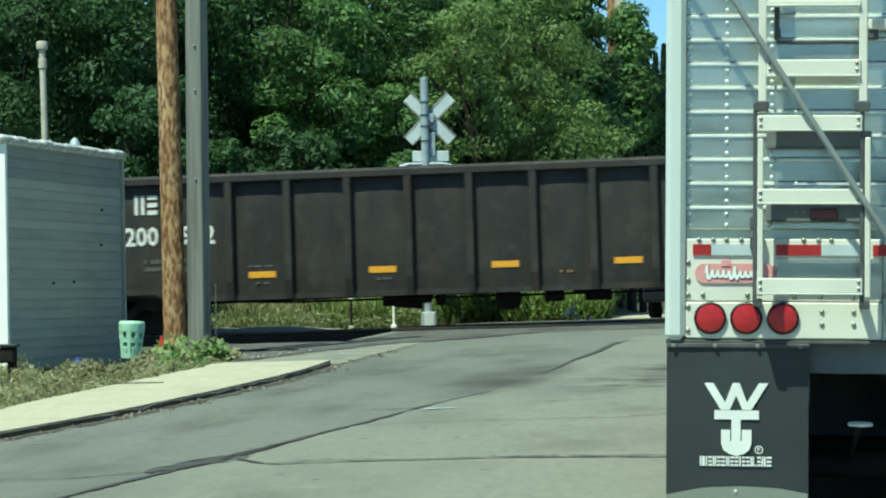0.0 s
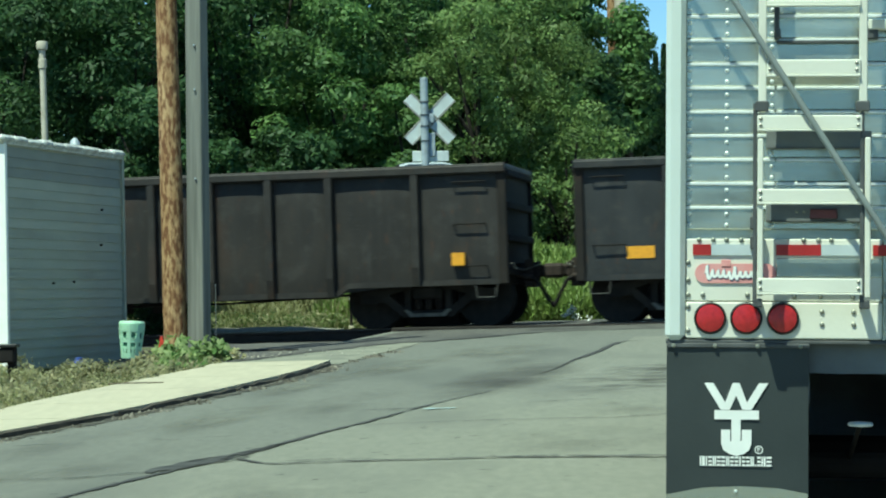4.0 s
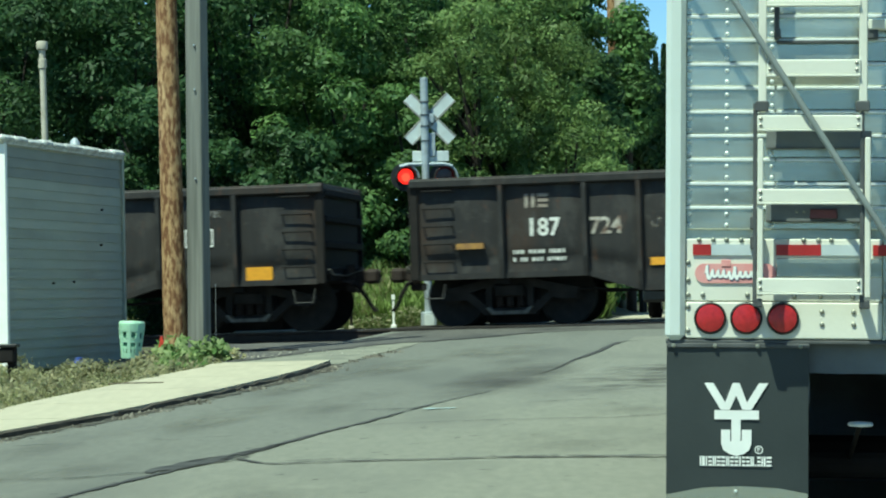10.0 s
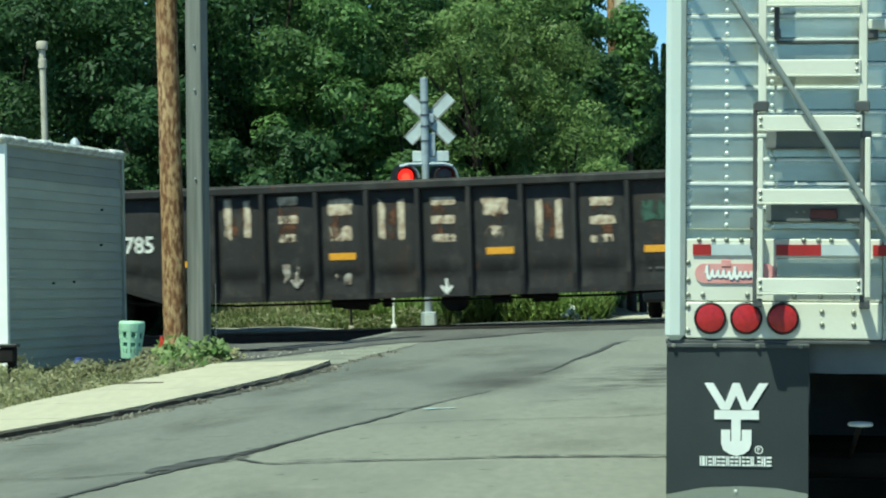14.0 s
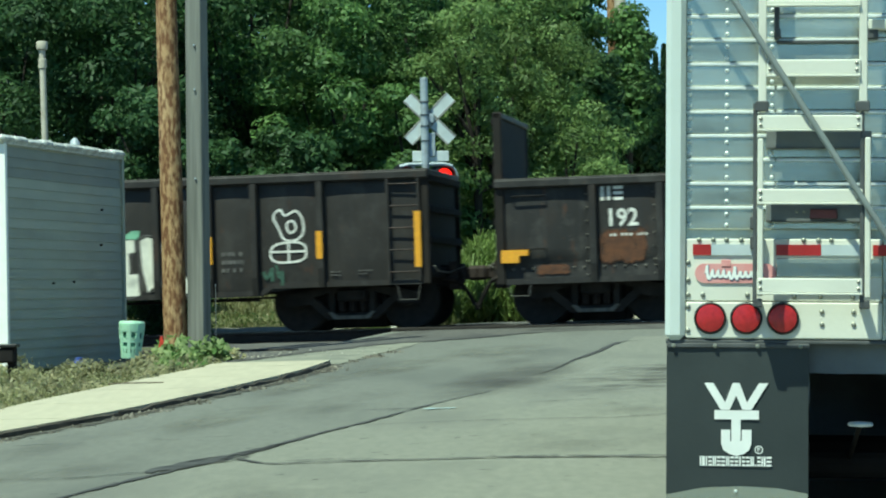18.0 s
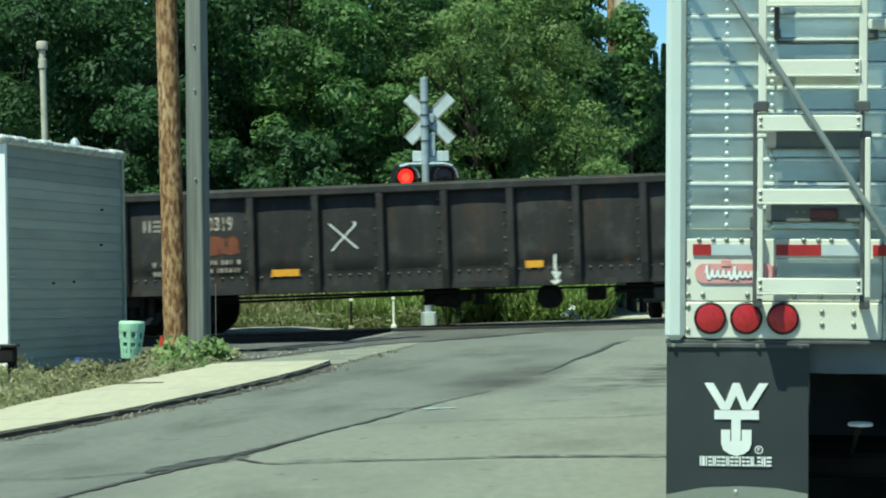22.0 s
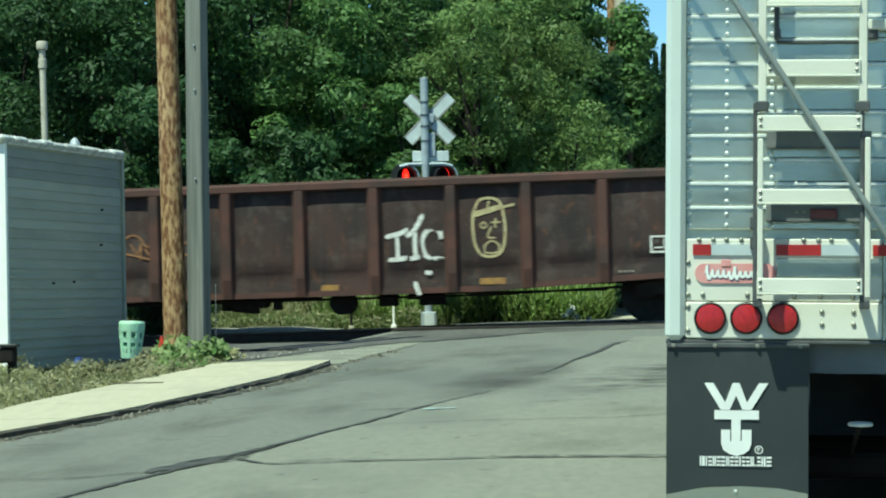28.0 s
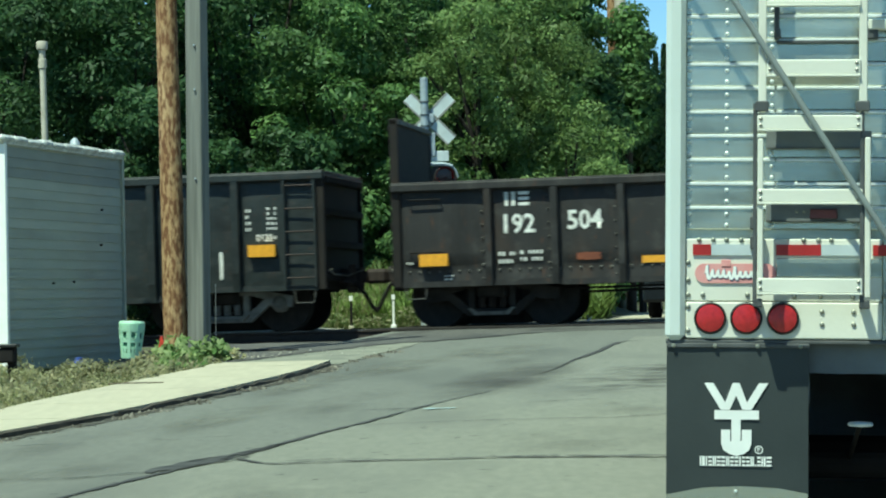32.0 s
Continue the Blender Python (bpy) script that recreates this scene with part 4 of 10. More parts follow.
        sh.f.append((j, j + 1, j + 2, j + 3))
    return sh


def bank(count, s0, s1, seed):
    """Tall weeds that stand higher towards the street beyond the track."""
    rnd = random.Random(seed)
    sh = Shape()
    for i in range(count):
        s, n = rnd.uniform(s0, s1), 4.2 + 6.5 * rnd.random()
        p = on_track(s, n)
        if on_road(p.x, p.y) > -0.1:
            continue
        top = float(np.interp(s, (-12, -5.5, -3.9, -2.5, -1.25, -0.14, 1.2), (0.55, 0.75, 0.90, 1.0, 1.45, 1.4, 1.0))) * min(1.0, 0.35 + 0.17 * (n - 4.2))
        top *= 0.8 + 0.45 * noise.noise((s * 1.1, n * 0.8, 2.0)) + 0.12
        z = top * rnd.random() ** 0.7
        a, l = rnd.uniform(0, 6.283), rnd.uniform(0.08, 0.20)
        w, tip = l * 0.13, Vector((math.cos(a), math.sin(a), 0)) * l * rnd.uniform(0.2, 1.1)
        side = Vector((-math.sin(a), math.cos(a), 0)) * w
        c = Vector((p.x, p.y, ground_height(p.x, p.y) + z))
        j = len(sh.v)
        sh.v += [tuple(c - side), tuple(c + side), tuple(c + tip + side * 0.4 + Vector((0, 0, l))), tuple(c + tip - side * 0.4 + Vector((0, 0, l)))]
        sh.f.append((j, j + 1, j + 2, j + 3))
    return sh


stuff("bank_weeds", "tall lime green weeds on the bank beyond the track", "weeds", bank(60000, -3.8, 1.6, 75), LIME)
stuff("bank_grass", "khaki and olive grass on the bank beyond the track", "grass", bank(60000, -12.5, -2.6, 76), KHAKI)
for k, (s, n, z) in enumerate([(1.16, 2.5, 0.16), (1.22, 2.6, 0.22), (1.30, 2.4, 0.08), (1.50, 2.5, 0.03), (1.10, 2.6, 0.11)]):
    fr = random.Random(400 + k)
    p = on_track(s, n, z)
    fl = thing("white_flower", "white flowering weed in the grass by the street", "flower", at=p, group="white flowers")
    head = Shape()
    for q in range(26):
        c = Vector((fr.gauss(0, 0.032), fr.gauss(0, 0.032), fr.gauss(0, 0.028)))
        e, g = [Vector((fr.uniform(-1, 1), fr.uniform(-1, 1), fr.uniform(-1, 1))).normalized() * 0.022 for r in range(2)]
        head.add([c - e, c + g, c + e, c - g], [(0, 1, 2, 3)])
    tagged(part("bloom", head, WHITE_TRIM, fl, "cluster of small white petals"), kind="stuff")
    part("stem", Shape().tube((0, 0, ground_height(p.x, p.y) - p.z - 0.03), (0, 0, 0), 0.006, 0.004, 5), GRASS, fl)
stuff("meadow_weeds", "tangled olive green weeds behind the railway track", "weeds", meadow(60000, -13, 9, 71, 0.025, 0.06, 0.42), GRASS)
stuff("meadow_scrub", "pale khaki weeds behind the railway track", "weeds", meadow(40000, -13, -1.6, 72, 0.025, 0.06, 0.40), SCRUB)
stuff("verge_scrub", "fluffy grey-green and straw weeds beside the sidewalk", "weeds", scrub(), SCRUB)


def leafy_tree(name, label, x, y, height, radius, low, leaves, size, mat, seed, clumps=70, lean=0.0, group="trees behind the railway"):
    """A tapered trunk with limbs, and a crown of leaf clumps with an uneven outline."""
    rnd = np.random.RandomState(seed)
    z0 = ground_height(x, y) - 0.1
    tree = thing(name, label, "tree", at=(x, y, z0), group=group)
    wood = Shape()
    girth = min(0.17, 0.014 * height + 0.01)
    wood.tube((0, 0, 0), (lean * 0.4, 0, low + 0.6), girth, girth * 0.75, 8)
    wood.tube((lean * 0.4, 0, low + 0.5), (lean, 0, max(height * 0.5, low + 0.7)), 0.10, 0.04, 7)
    mid = (low + height) / 2
    half = (height - low) / 2
    centres = []
    while len(centres) < clumps:
        p = rnd.uniform(-1, 1, 3)
        d = np.linalg.norm(p)
        if d > 1 or d < 0.45:
            continue
        k = 1 + 0.28 * noise.noise((p[0] * 2 + seed, p[1] * 2, p[2] * 2))
        centres.append((p[0] * radius * k + lean, p[1] * radius * k, mid + p[2] * half * k))
    for c in centres[:12]:
        wood.tube((lean * 0.5, 0, low + 0.3 + 0.45 * max(c[2] - low, 0) * rnd.rand()), c, 0.055, 0.015, 5)
    part("trunk", wood, BARK, tree)
    per = leaves // clumps
    cs = np.repeat(np.array(centres), per, axis=0)
    n = len(cs)
    spread = max(radius * 0.25, 0.40)
    d = rnd.normal(0, 1, (n, 3))
    d /= np.linalg.norm(d, axis=1)[:, None]
    rad = spread * rnd.uniform(0.35, 1.0, n) ** 0.6
    P = cs + d * rad[:, None] * np.array([1.25, 1.25, 0.75])
    nor = d * 1.0 + rnd.normal(0, 0.45, (n, 3)) + np.array([0, 0, 0.35])
    nor /= np.linalg.norm(nor, axis=1)[:, None]
    e = np.cross(nor, rnd.normal(0, 1, (n, 3)))
    e /= np.linalg.norm(e, axis=1)[:, None]
    g = np.cross(nor, e)
    l = (size * rnd.uniform(0.6, 1.25, n))[:, None]
    w = l * 0.42
    V = np.stack([P - e * l, P + g * w - nor * l * 0.15, P + e * l - nor * l * 0.2, P - g * w - nor * l * 0.15], axis=1).reshape(-1, 3)
    me = bpy.data.meshes.new("crown")
    me.vertices.add(len(V))
    me.vertices.foreach_set("co", V.ravel())
    me.loops.add(n * 4)
    me.loops.foreach_set("vertex_index", np.arange(n * 4))
    me.polygons.add(n)
    me.polygons.foreach_set("loop_start", np.arange(n) * 4)
    me.update(calc_edges=True)
    me.materials.append(mat)
    part("crown", me, mat, tree)
    return tree


TREE_ROWS = [
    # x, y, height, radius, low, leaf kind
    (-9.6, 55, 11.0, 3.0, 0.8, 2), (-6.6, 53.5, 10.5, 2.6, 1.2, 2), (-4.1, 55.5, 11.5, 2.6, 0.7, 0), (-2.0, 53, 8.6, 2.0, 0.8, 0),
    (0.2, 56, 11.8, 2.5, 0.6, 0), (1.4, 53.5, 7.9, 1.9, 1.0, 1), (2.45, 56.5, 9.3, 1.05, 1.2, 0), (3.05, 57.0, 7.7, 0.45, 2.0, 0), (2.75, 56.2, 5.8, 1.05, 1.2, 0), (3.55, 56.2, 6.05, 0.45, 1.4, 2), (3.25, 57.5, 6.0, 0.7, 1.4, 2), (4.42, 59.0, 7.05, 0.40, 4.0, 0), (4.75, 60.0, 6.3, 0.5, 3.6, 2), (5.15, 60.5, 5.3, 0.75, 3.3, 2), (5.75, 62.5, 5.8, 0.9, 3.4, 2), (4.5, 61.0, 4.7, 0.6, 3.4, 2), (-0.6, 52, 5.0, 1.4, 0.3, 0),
    # the next tree takes dark leaves to imitate a shaded hollow in the crowns
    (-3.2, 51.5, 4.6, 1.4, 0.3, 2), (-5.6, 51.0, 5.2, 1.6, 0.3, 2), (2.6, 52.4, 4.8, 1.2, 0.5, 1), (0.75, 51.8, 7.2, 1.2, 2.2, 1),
]
for k, (x, y, h, r, low, kind) in enumerate(TREE_ROWS):
    words = ["dense broad-leaved tree with a bright green crown", "feathery light green tree with fine leaves", "dark green broad-leaved tree, shade put into its leaf colour"][kind]
    leafy_tree(["maple_tree", "locust_tree", "elm_tree"][kind], words, x, y, h, r, low, 24000 if h > 7.5 else 12000, 0.085 if kind != 1 else 0.058, LEAVES[kind], 100 + k, 70 if h > 7.5 else 40)
for k, (x, y, h, r) in enumerate([(-14, 64, 14, 4.5), (-8.5, 65, 15, 4.2), (-3, 66, 15, 4.2), (1.0, 66, 12.5, 2.7), (9.8, 70, 5.0, 2.4), (11.5, 72, 6.0, 3.0), (-20, 66, 15, 5)]):
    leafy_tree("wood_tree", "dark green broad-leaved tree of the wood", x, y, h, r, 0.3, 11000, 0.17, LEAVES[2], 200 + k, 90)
# added shrubs: their dark leaves imitate the dark gap beside the shed
leafy_tree("shrub", "dense shrub added behind the track, shade put into its dark leaves", -5.35, 46.6, 2.3, 0.85, 0.0, 9000, 0.075, LEAVES[2], 340, 60, group="shrubs beyond the crossing")
leafy_tree("shrub", "dense shrub added behind the track, shade put into its dark leaves", -4.95, 44.6, 1.25, 0.55, 0.0, 8000, 0.05, LEAVES[2], 341, 60, group="shrubs beyond the crossing")
for k, (x, y, h, r) in enumerate([(5.0, 76, 1.1, 1.3), (8.0, 80, 1.2, 1.5), (3.2, 71, 1.8, 1.4), (9.8, 74, 2.6, 1.6), (1.6, 69, 2.2, 1.4), (2.7, 52.6, 1.0, 0.8), (2.6, 55.4, 1.3, 0.8), (2.9, 53.9, 1.2, 0.7), (4.0, 62.2, 1.6, 0.8), (3.2, 58.4, 1.5, 0.8)]):
    leafy_tree("shrub", "low leafy green shrub in the grass", x, y, h, r, 0.15, 3500, 0.11, LEAVES[0], 300 + k, 40, group="shrubs beyond the crossing")
sh = Shape()
rnd = random.Random(77)
for i in range(42000):
    x, y = rnd.uniform(-40, 4.0), rnd.uniform(76, 82)
    z = ground_z(x, y) + 18 * rnd.random() * (1 if x < 1 else 0.55)
    a = rnd.uniform(0, 6.283)
    l = rnd.uniform(0.25, 0.5)
    n = Vector((rnd.uniform(-1, 1), rnd.uniform(-1, 0.2), rnd.uniform(0, 1))).normalized()
    e = n.cross(Vector((math.cos(a), math.sin(a), 0.3))).normalized()
    g = n.cross(e)
    c = Vector((x, y, z))
    sh.v += [tuple(c - e * l), tuple(c + g * l * 0.5), tuple(c + e * l), tuple(c - g * l * 0.5)]
    sh.f.append((4 * i, 4 * i + 1, 4 * i + 2, 4 * i + 3))
under = Shape()
rnd = random.Random(91)
for i in range(22000):
    x, y = rnd.uniform(-18, 2.6), rnd.uniform(57, 62)
    z = ground_z(x, y) + 0.1 + 2.6 * rnd.random() ** 1.4
    a = rnd.uniform(0, 6.283)
    l = rnd.uniform(0.08, 0.18)
    n = Vector((rnd.uniform(-1, 1), rnd.uniform(-1, 0.2), rnd.uniform(0, 1))).normalized()
    e = n.cross(Vector((math.cos(a), math.sin(a), 0.3))).normalized()
    g = n.cross(e)
    c = Vector((x, y, z))
    under.v += [tuple(c - e * l), tuple(c + g * l * 0.5), tuple(c + e * l), tuple(c - g * l * 0.5)]
    under.f.append((4 * i, 4 * i + 1, 4 * i + 2, 4 * i + 3))
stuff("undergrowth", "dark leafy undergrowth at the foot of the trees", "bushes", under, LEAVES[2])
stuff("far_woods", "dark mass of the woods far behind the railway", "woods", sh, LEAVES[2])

def conifer(x, y, height, radius, seed):
    """A slim spruce: a straight trunk and whorls of drooping needle sprays, narrowing to a spire."""
    rnd = np.random.RandomState(seed)
    z0 = ground_height(x, y) - 0.1
    tree = thing("spruce_tree", "slim dark spruce spire far behind the trees", "tree", at=(x, y, z0), group="spruces beyond the crossing")
    part("trunk", Shape().tube((0, 0, 0), (0, 0, height * 0.97), 0.12, 0.02, 8), BARK, tree)
    n = 5200
    h = 0.15 + 0.87 * np.sqrt(rnd.rand(n))
    h = np.clip(1.0 - (1.0 - h) * 0.95, 0.12, 1.0)
    whorl = np.abs(np.sin(h * 42.0)) ** 0.5
    r = radius * (1.0 - h) ** 0.85 * (0.35 + 0.75 * rnd.rand(n)) * (0.55 + 0.45 * whorl) + 0.03
    a = rnd.uniform(0, 6.283, n)
    out = np.stack([np.cos(a), np.sin(a), np.zeros(n)], axis=1)
    P = out * r[:, None] + np.stack([np.zeros(n), np.zeros(n), h * height], axis=1)
    e = out * 0.11 + np.stack([np.zeros(n), np.zeros(n), rnd.uniform(-0.09, 0.03, n)], axis=1)
    g = np.stack([-np.sin(a), np.cos(a), rnd.uniform(-0.4, 0.4, n)], axis=1) * 0.04
    V = np.stack([P - e, P + g, P + e, P - g], axis=1).reshape(-1, 3)
    sh = Shape()
    sh.v, sh.f = V.tolist(), [(4 * i, 4 * i + 1, 4 * i + 2, 4 * i + 3) for i in range(n)]
    part("crown", quick_mesh("crown", sh, LEAVES[2]), LEAVES[2], tree)


for k, (x, y, h) in enumerate([(8.94, 108, 10.5), (9.31, 108, 10.65), (9.69, 108, 11.0), (10.2, 108, 11.2)]):
    conifer(x, y, h, 1.0, 500 + k)

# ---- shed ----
# darker siding grey: the eave's shade is put into the top boards
EAVE_SHADE = material("dark_grey_board_paint", (0.28, 0.292, 0.25), 0.7, second=(0.235, 0.246, 0.212), grain=4.0, stretch=(0.3, 0.3, 1))
def build_shed():
    near, far = Vector((-5.385, 31.0, 0)), Vector((-4.42, 35.0, 0))
    z0 = 0.46
    way = (far - near).normalized()
    turn = math.degrees(math.atan2(way.y, way.x))
    at = Matrix.Translation((near.x, near.y, z0)) @ pose(0, 0, 0, 0, 0, turn)
    # local x runs along the sided wall, local y into the shed (to the left), z up
    shed = thing("shed", "grey clapboard shed with white trim and a pale flat roof edge", "shed", at=at)
    L, W, H = 4.1, 3.4, 2.88
    sh = Shape().box(0.03, 0.05, 0.0, L - 0.03, W, H - 0.06)
    part("wall", sh, SIDING, shed)
    n = 22
    for i in range(n):
        z = 0.02 + (H - 0.1) * i / n
        d = (H - 0.1) / n
        b = Shape().add([(0.04, 0.044, z + d), (0.04, 0.029, z), (0.04, 0.05, z), (L - 0.04, 0.044, z + d), (L - 0.04, 0.029, z), (L - 0.04, 0.05, z)], [(0, 3, 4, 1), (1, 4, 5, 2), (0, 1, 2), (3, 5, 4), (0, 2, 5, 3)])
        part("clapboard", b, EAVE_SHADE if i > 18 else SIDING, shed, "top board in darker grey for the eave's shade" if i > 18 else "")
        b = Shape().add([(0.024, 0.06, z + d), (-0.008, 0.06, z), (0.03, 0.06, z), (0.024, W, z + d), (-0.008, W, z), (0.03, W, z)], [(0, 3, 4, 1), (1, 4, 5, 2), (0, 1, 2), (3, 5, 4), (0, 2, 5, 3)])
        part("clapboard", b, WHITE_TRIM, shed, "white clapboard of the front")
    part("corner_board", Shape().box(-0.03, -0.012, 0.0, 0.04, 0.11, H - 0.05, 0.006), WHITE_TRIM, shed, "white corner board")
    part("corner_board", Shape().box(L - 0.06, -0.004, 0.0, L + 0.005, 0.06, H - 0.05, 0.006), SIDING, shed)
    part("roof", Shape().box(-0.04, -0.005, H - 0.06, L - 0.02, W + 0.1, H - 0.005, 0.01), ROOF_EDGE, shed, "flat roof with pale edge")
    rnd = random.Random(3)
    x = -0.12
    while x < L - 0.3:
        l = rnd.uniform(0.32, 0.62)
        part("roof_cap", Shape().box(x, -0.045, H - 0.035, min(x + l - 0.03, L - 0.04), 0.35, H + rnd.uniform(0.04, 0.07), 0.035), ROOF_EDGE, shed, "lumpy pale roofing piece")
        x += l
    v = Shape().tube((3.1, 0.35, H), (3.17, 0.35, H + 0.14), 0.03).lathe([(0.03, 0.10), (0.075, 0.11), (0.05, 0.18), (0.015, 0.21)], n=12, at=(3.17, 0.35, H))
    part("roof_vent", v, GALV, shed, "small metal roof vent")
    for x, z in ((1.5, 1.1), (2.2, 1.12), (3.2, 1.62), (3.25, 2.1)):
        part("wall_hook", Shape().tube((x, -0.012, z), (x, 0.02, z), 0.014, 0.014, 8), BLACK_PAINT, shed)
    return shed


build_shed()

# vent pipe behind the shed
PIPE_TAN = material("tan_plastic_pipe", (0.50, 0.47, 0.38), 0.6, second=(0.40, 0.37, 0.29), grain=5.0, bump=0.05)
vp = thing("vent_pipe", "tall pale grey vent pipe with a cap, standing behind the shed", "pipe", at=(-6.045, 38.6, 0.62))
part("pipe", Shape().tube((0, 0, 0), (-0.06, 0, 4.62), 0.052, 0.048, 14), PIPE_TAN, vp, smooth=True)
part("collar", Shape().lathe([(0.05, 4.30), (0.064, 4.31), (0.064, 4.44), (0.05, 4.45)], n=16, at=(-0.057, 0, 0)), PIPE_TAN, vp, smooth=True)
part("cap", Shape().lathe([(0.048, 4.58), (0.084, 4.60), (0.088, 4.62), (0.088, 4.70), (0.080, 4.72), (0.02, 4.73)], n=16, at=(-0.06, 0, 0)), PIPE_TAN, vp, smooth=True)


# ---- poles ----
def wood_pole():
    x, y = -3.64, 34.0
    p = thing("utility_pole", "tall round pine utility pole with bark scars", "utility pole", at=(x, y, ground_z(x, y) - 0.2))
    rnd = random.Random(2)
    sh = Shape().lathe([(0.160 - 0.0040 * z, z) for z in [i * 0.06 for i in range(150)]], n=44)
    # ridged, flaking surface
    out = []
    for v in sh.v:
        k = noise.noise((v[0] * 16, v[1] * 16, v[2] * 5.0))
        k2 = noise.noise((v[0] * 45, v[1] * 45, v[2] * 14.0 + 7))
        q = 1 + 0.055 * max(k, -0.15) + 0.03 * k2
        out.append((v[0] * q, v[1] * q, v[2]))
    sh.v = out
    part("shaft", sh, WOOD_POLE, p, smooth=True).matrix_basis = pose(0, 0, 0, 0, -0.5, 0)
    for i in range(7):
        z, a = rnd.uniform(0.6, 6.0), rnd.uniform(-2.6, -0.5)
        r = 0.164 - 0.0040 * z
        c = Vector((r * math.cos(a) - z * 0.0087, r * math.sin(a), z))
        k = Shape().lathe([(0.004, -0.004), (0.018, 0.002), (0.012, 0.008), (0.002, 0.010)], axis="y", n=7, at=c)
        part("knot", k, WOOD_POLE, p)
    return p


def grey_pole():
    x, y = -3.312, 33.9
    p = thing("grey_pole", "tall square-sided weathered grey pole", "pole", at=(x, y, ground_z(x, y) - 0.2))
    sh = Shape()
    for z, w in ((0, 0.120), (9, 0.109)):
        c = w * 0.9
        sh.v += [(-w, -c, z), (-c, -w, z), (c, -w, z), (w, -c, z), (w, c, z), (c, w, z), (-c, w, z), (-w, c, z)]
    sh.f = [(i, (i + 1) % 8, 8 + (i + 1) % 8, 8 + i) for i in range(8)] + [tuple(range(8))[::-1], tuple(range(8, 16))]
    part("shaft", sh, GREY_POLE, p).matrix_basis = pose(0, 0, 0, 0, 0.5, 0) @ pose(0, 0, 0, 0, 0, -21)
    for z in (2.6, 3.8, 4.4):
        part("bolt", Shape().tube((-0.02 + z * 0.008, -0.15, z), (-0.02 + z * 0.008, -0.09, z), 0.014, 0.014, 7), GALV, p)
    return p


wood_pole()
grey_pole()
x, y = -3.09, 33.9
BRACE_ROD = material("dull_zinc_rod", (0.22, 0.235, 0.23), 0.5, metal=0.2, second=(0.16, 0.17, 0.17), grain=20.0, bump=0)
rod = thing("ground_rod", "thin pale metal rod standing beside the grey pole", "rod", at=(x, y, ground_z(x, y) - 0.05))
part("rod_shaft", Shape().tube((0, 0, 0), (0.012, 0, 1.0), 0.005, 0.004, 8), BRACE_ROD, rod, smooth=True)
part("rod_cap", Shape().tube((0.012, 0, 0.99), (0.0122, 0, 1.02), 0.008, 0.008, 8), BRACE_ROD, rod)

x, y = 4.50, 62.0
fp = thing("far_utility_pole", "distant brown and grey utility pole among the trees", "utility pole", at=(x, y, ground_z(x, y)))
part("shaft", Shape().tube((-0.20, 0.1, 0), (-0.20, 0.1, 11.0), 0.13, 0.11, 12), WOOD_POLE, fp, smooth=True)
part("riser", Shape().tube((0.0, -0.06, 0), (0.0, -0.06, 11.0), 0.15, 0.14, 12), PIPE_TAN, fp, smooth=True)


# ---- green tub, hydrant-red object, post ----
def green_tub():
    x, y = -4.115, 32.9
    t = thing("lattice_tub", "pale green plastic lattice tub standing upside down in weeds", "tub", at=Matrix.Translation((x, y, ground_z(x, y) + 0.065)) @ pose(0, 0, 0, 0, 3.0, -6) @ Matrix.Scale(0.88, 4))
    n = 24
    radius = lambda z: 0.128 + 0.115 * z
    part("cap", Shape().lathe([(0.176, 0.478), (0.187, 0.48), (0.193, 0.50), (0.192, 0.53), (0.178, 0.548), (0.02, 0.556)], n=n), GREEN_PLASTIC, t, smooth=True)
    # darker green inside: the shade behind the openings is put into the colour
    part("inner_wall", Shape().lathe([(0.112, 0.0), (0.163, 0.47)], n=n), material("tub_inner_wall", (0.10, 0.24, 0.17), 0.6, second=(0.075, 0.19, 0.13)), t)
    for z0, z1 in ((0.0, 0.075), (0.135, 0.175), (0.235, 0.285), (0.40, 0.482)):
        p0, p1 = radius(z0), radius(z1)
        part("hoop", Shape().lathe([(p0 - 0.010, z0), (p0 + 0.010, z0), (p1 + 0.010, z1), (p1 - 0.010, z1)], n=n), GREEN_PLASTIC, t)
    for i in range(8):
        for w, z0, z1, wide in ((i, 0.0, 0.49, 0.024), (i + 0.5, 0.0, 0.16, 0.014)):
            w = 2 * math.pi * w / 8
            c, e = math.cos(w), math.sin(w)
            v = []
            for z in (z0, z1):
                for r in (radius(z) - 0.012, radius(z) + 0.013):
                    v += [(r * c - k * e, r * e + k * c, z) for k in (-wide, wide)]
            part("stave", Shape().add(v, [(0, 1, 3, 2), (4, 6, 7, 5), (2, 3, 7, 6), (0, 4, 5, 1), (0, 2, 6, 4), (1, 5, 7, 3)]), GREEN_PLASTIC, t)
        # the rounded ring set in each large opening
        w = 2 * math.pi * (i + 0.5) / 8
        c, e = math.cos(w), math.sin(w)
        r = radius(0.345)
        ring = [(r * c - 0.040 * math.cos(q) * e, r * e + 0.040 * math.cos(q) * c, 0.342 + 0.058 * math.sin(q)) for q in [2 * math.pi * k / 12 for k in range(13)]]
        part("ring", Shape().path(ring, 0.008, 6), GREEN_PLASTIC, t)
    return t


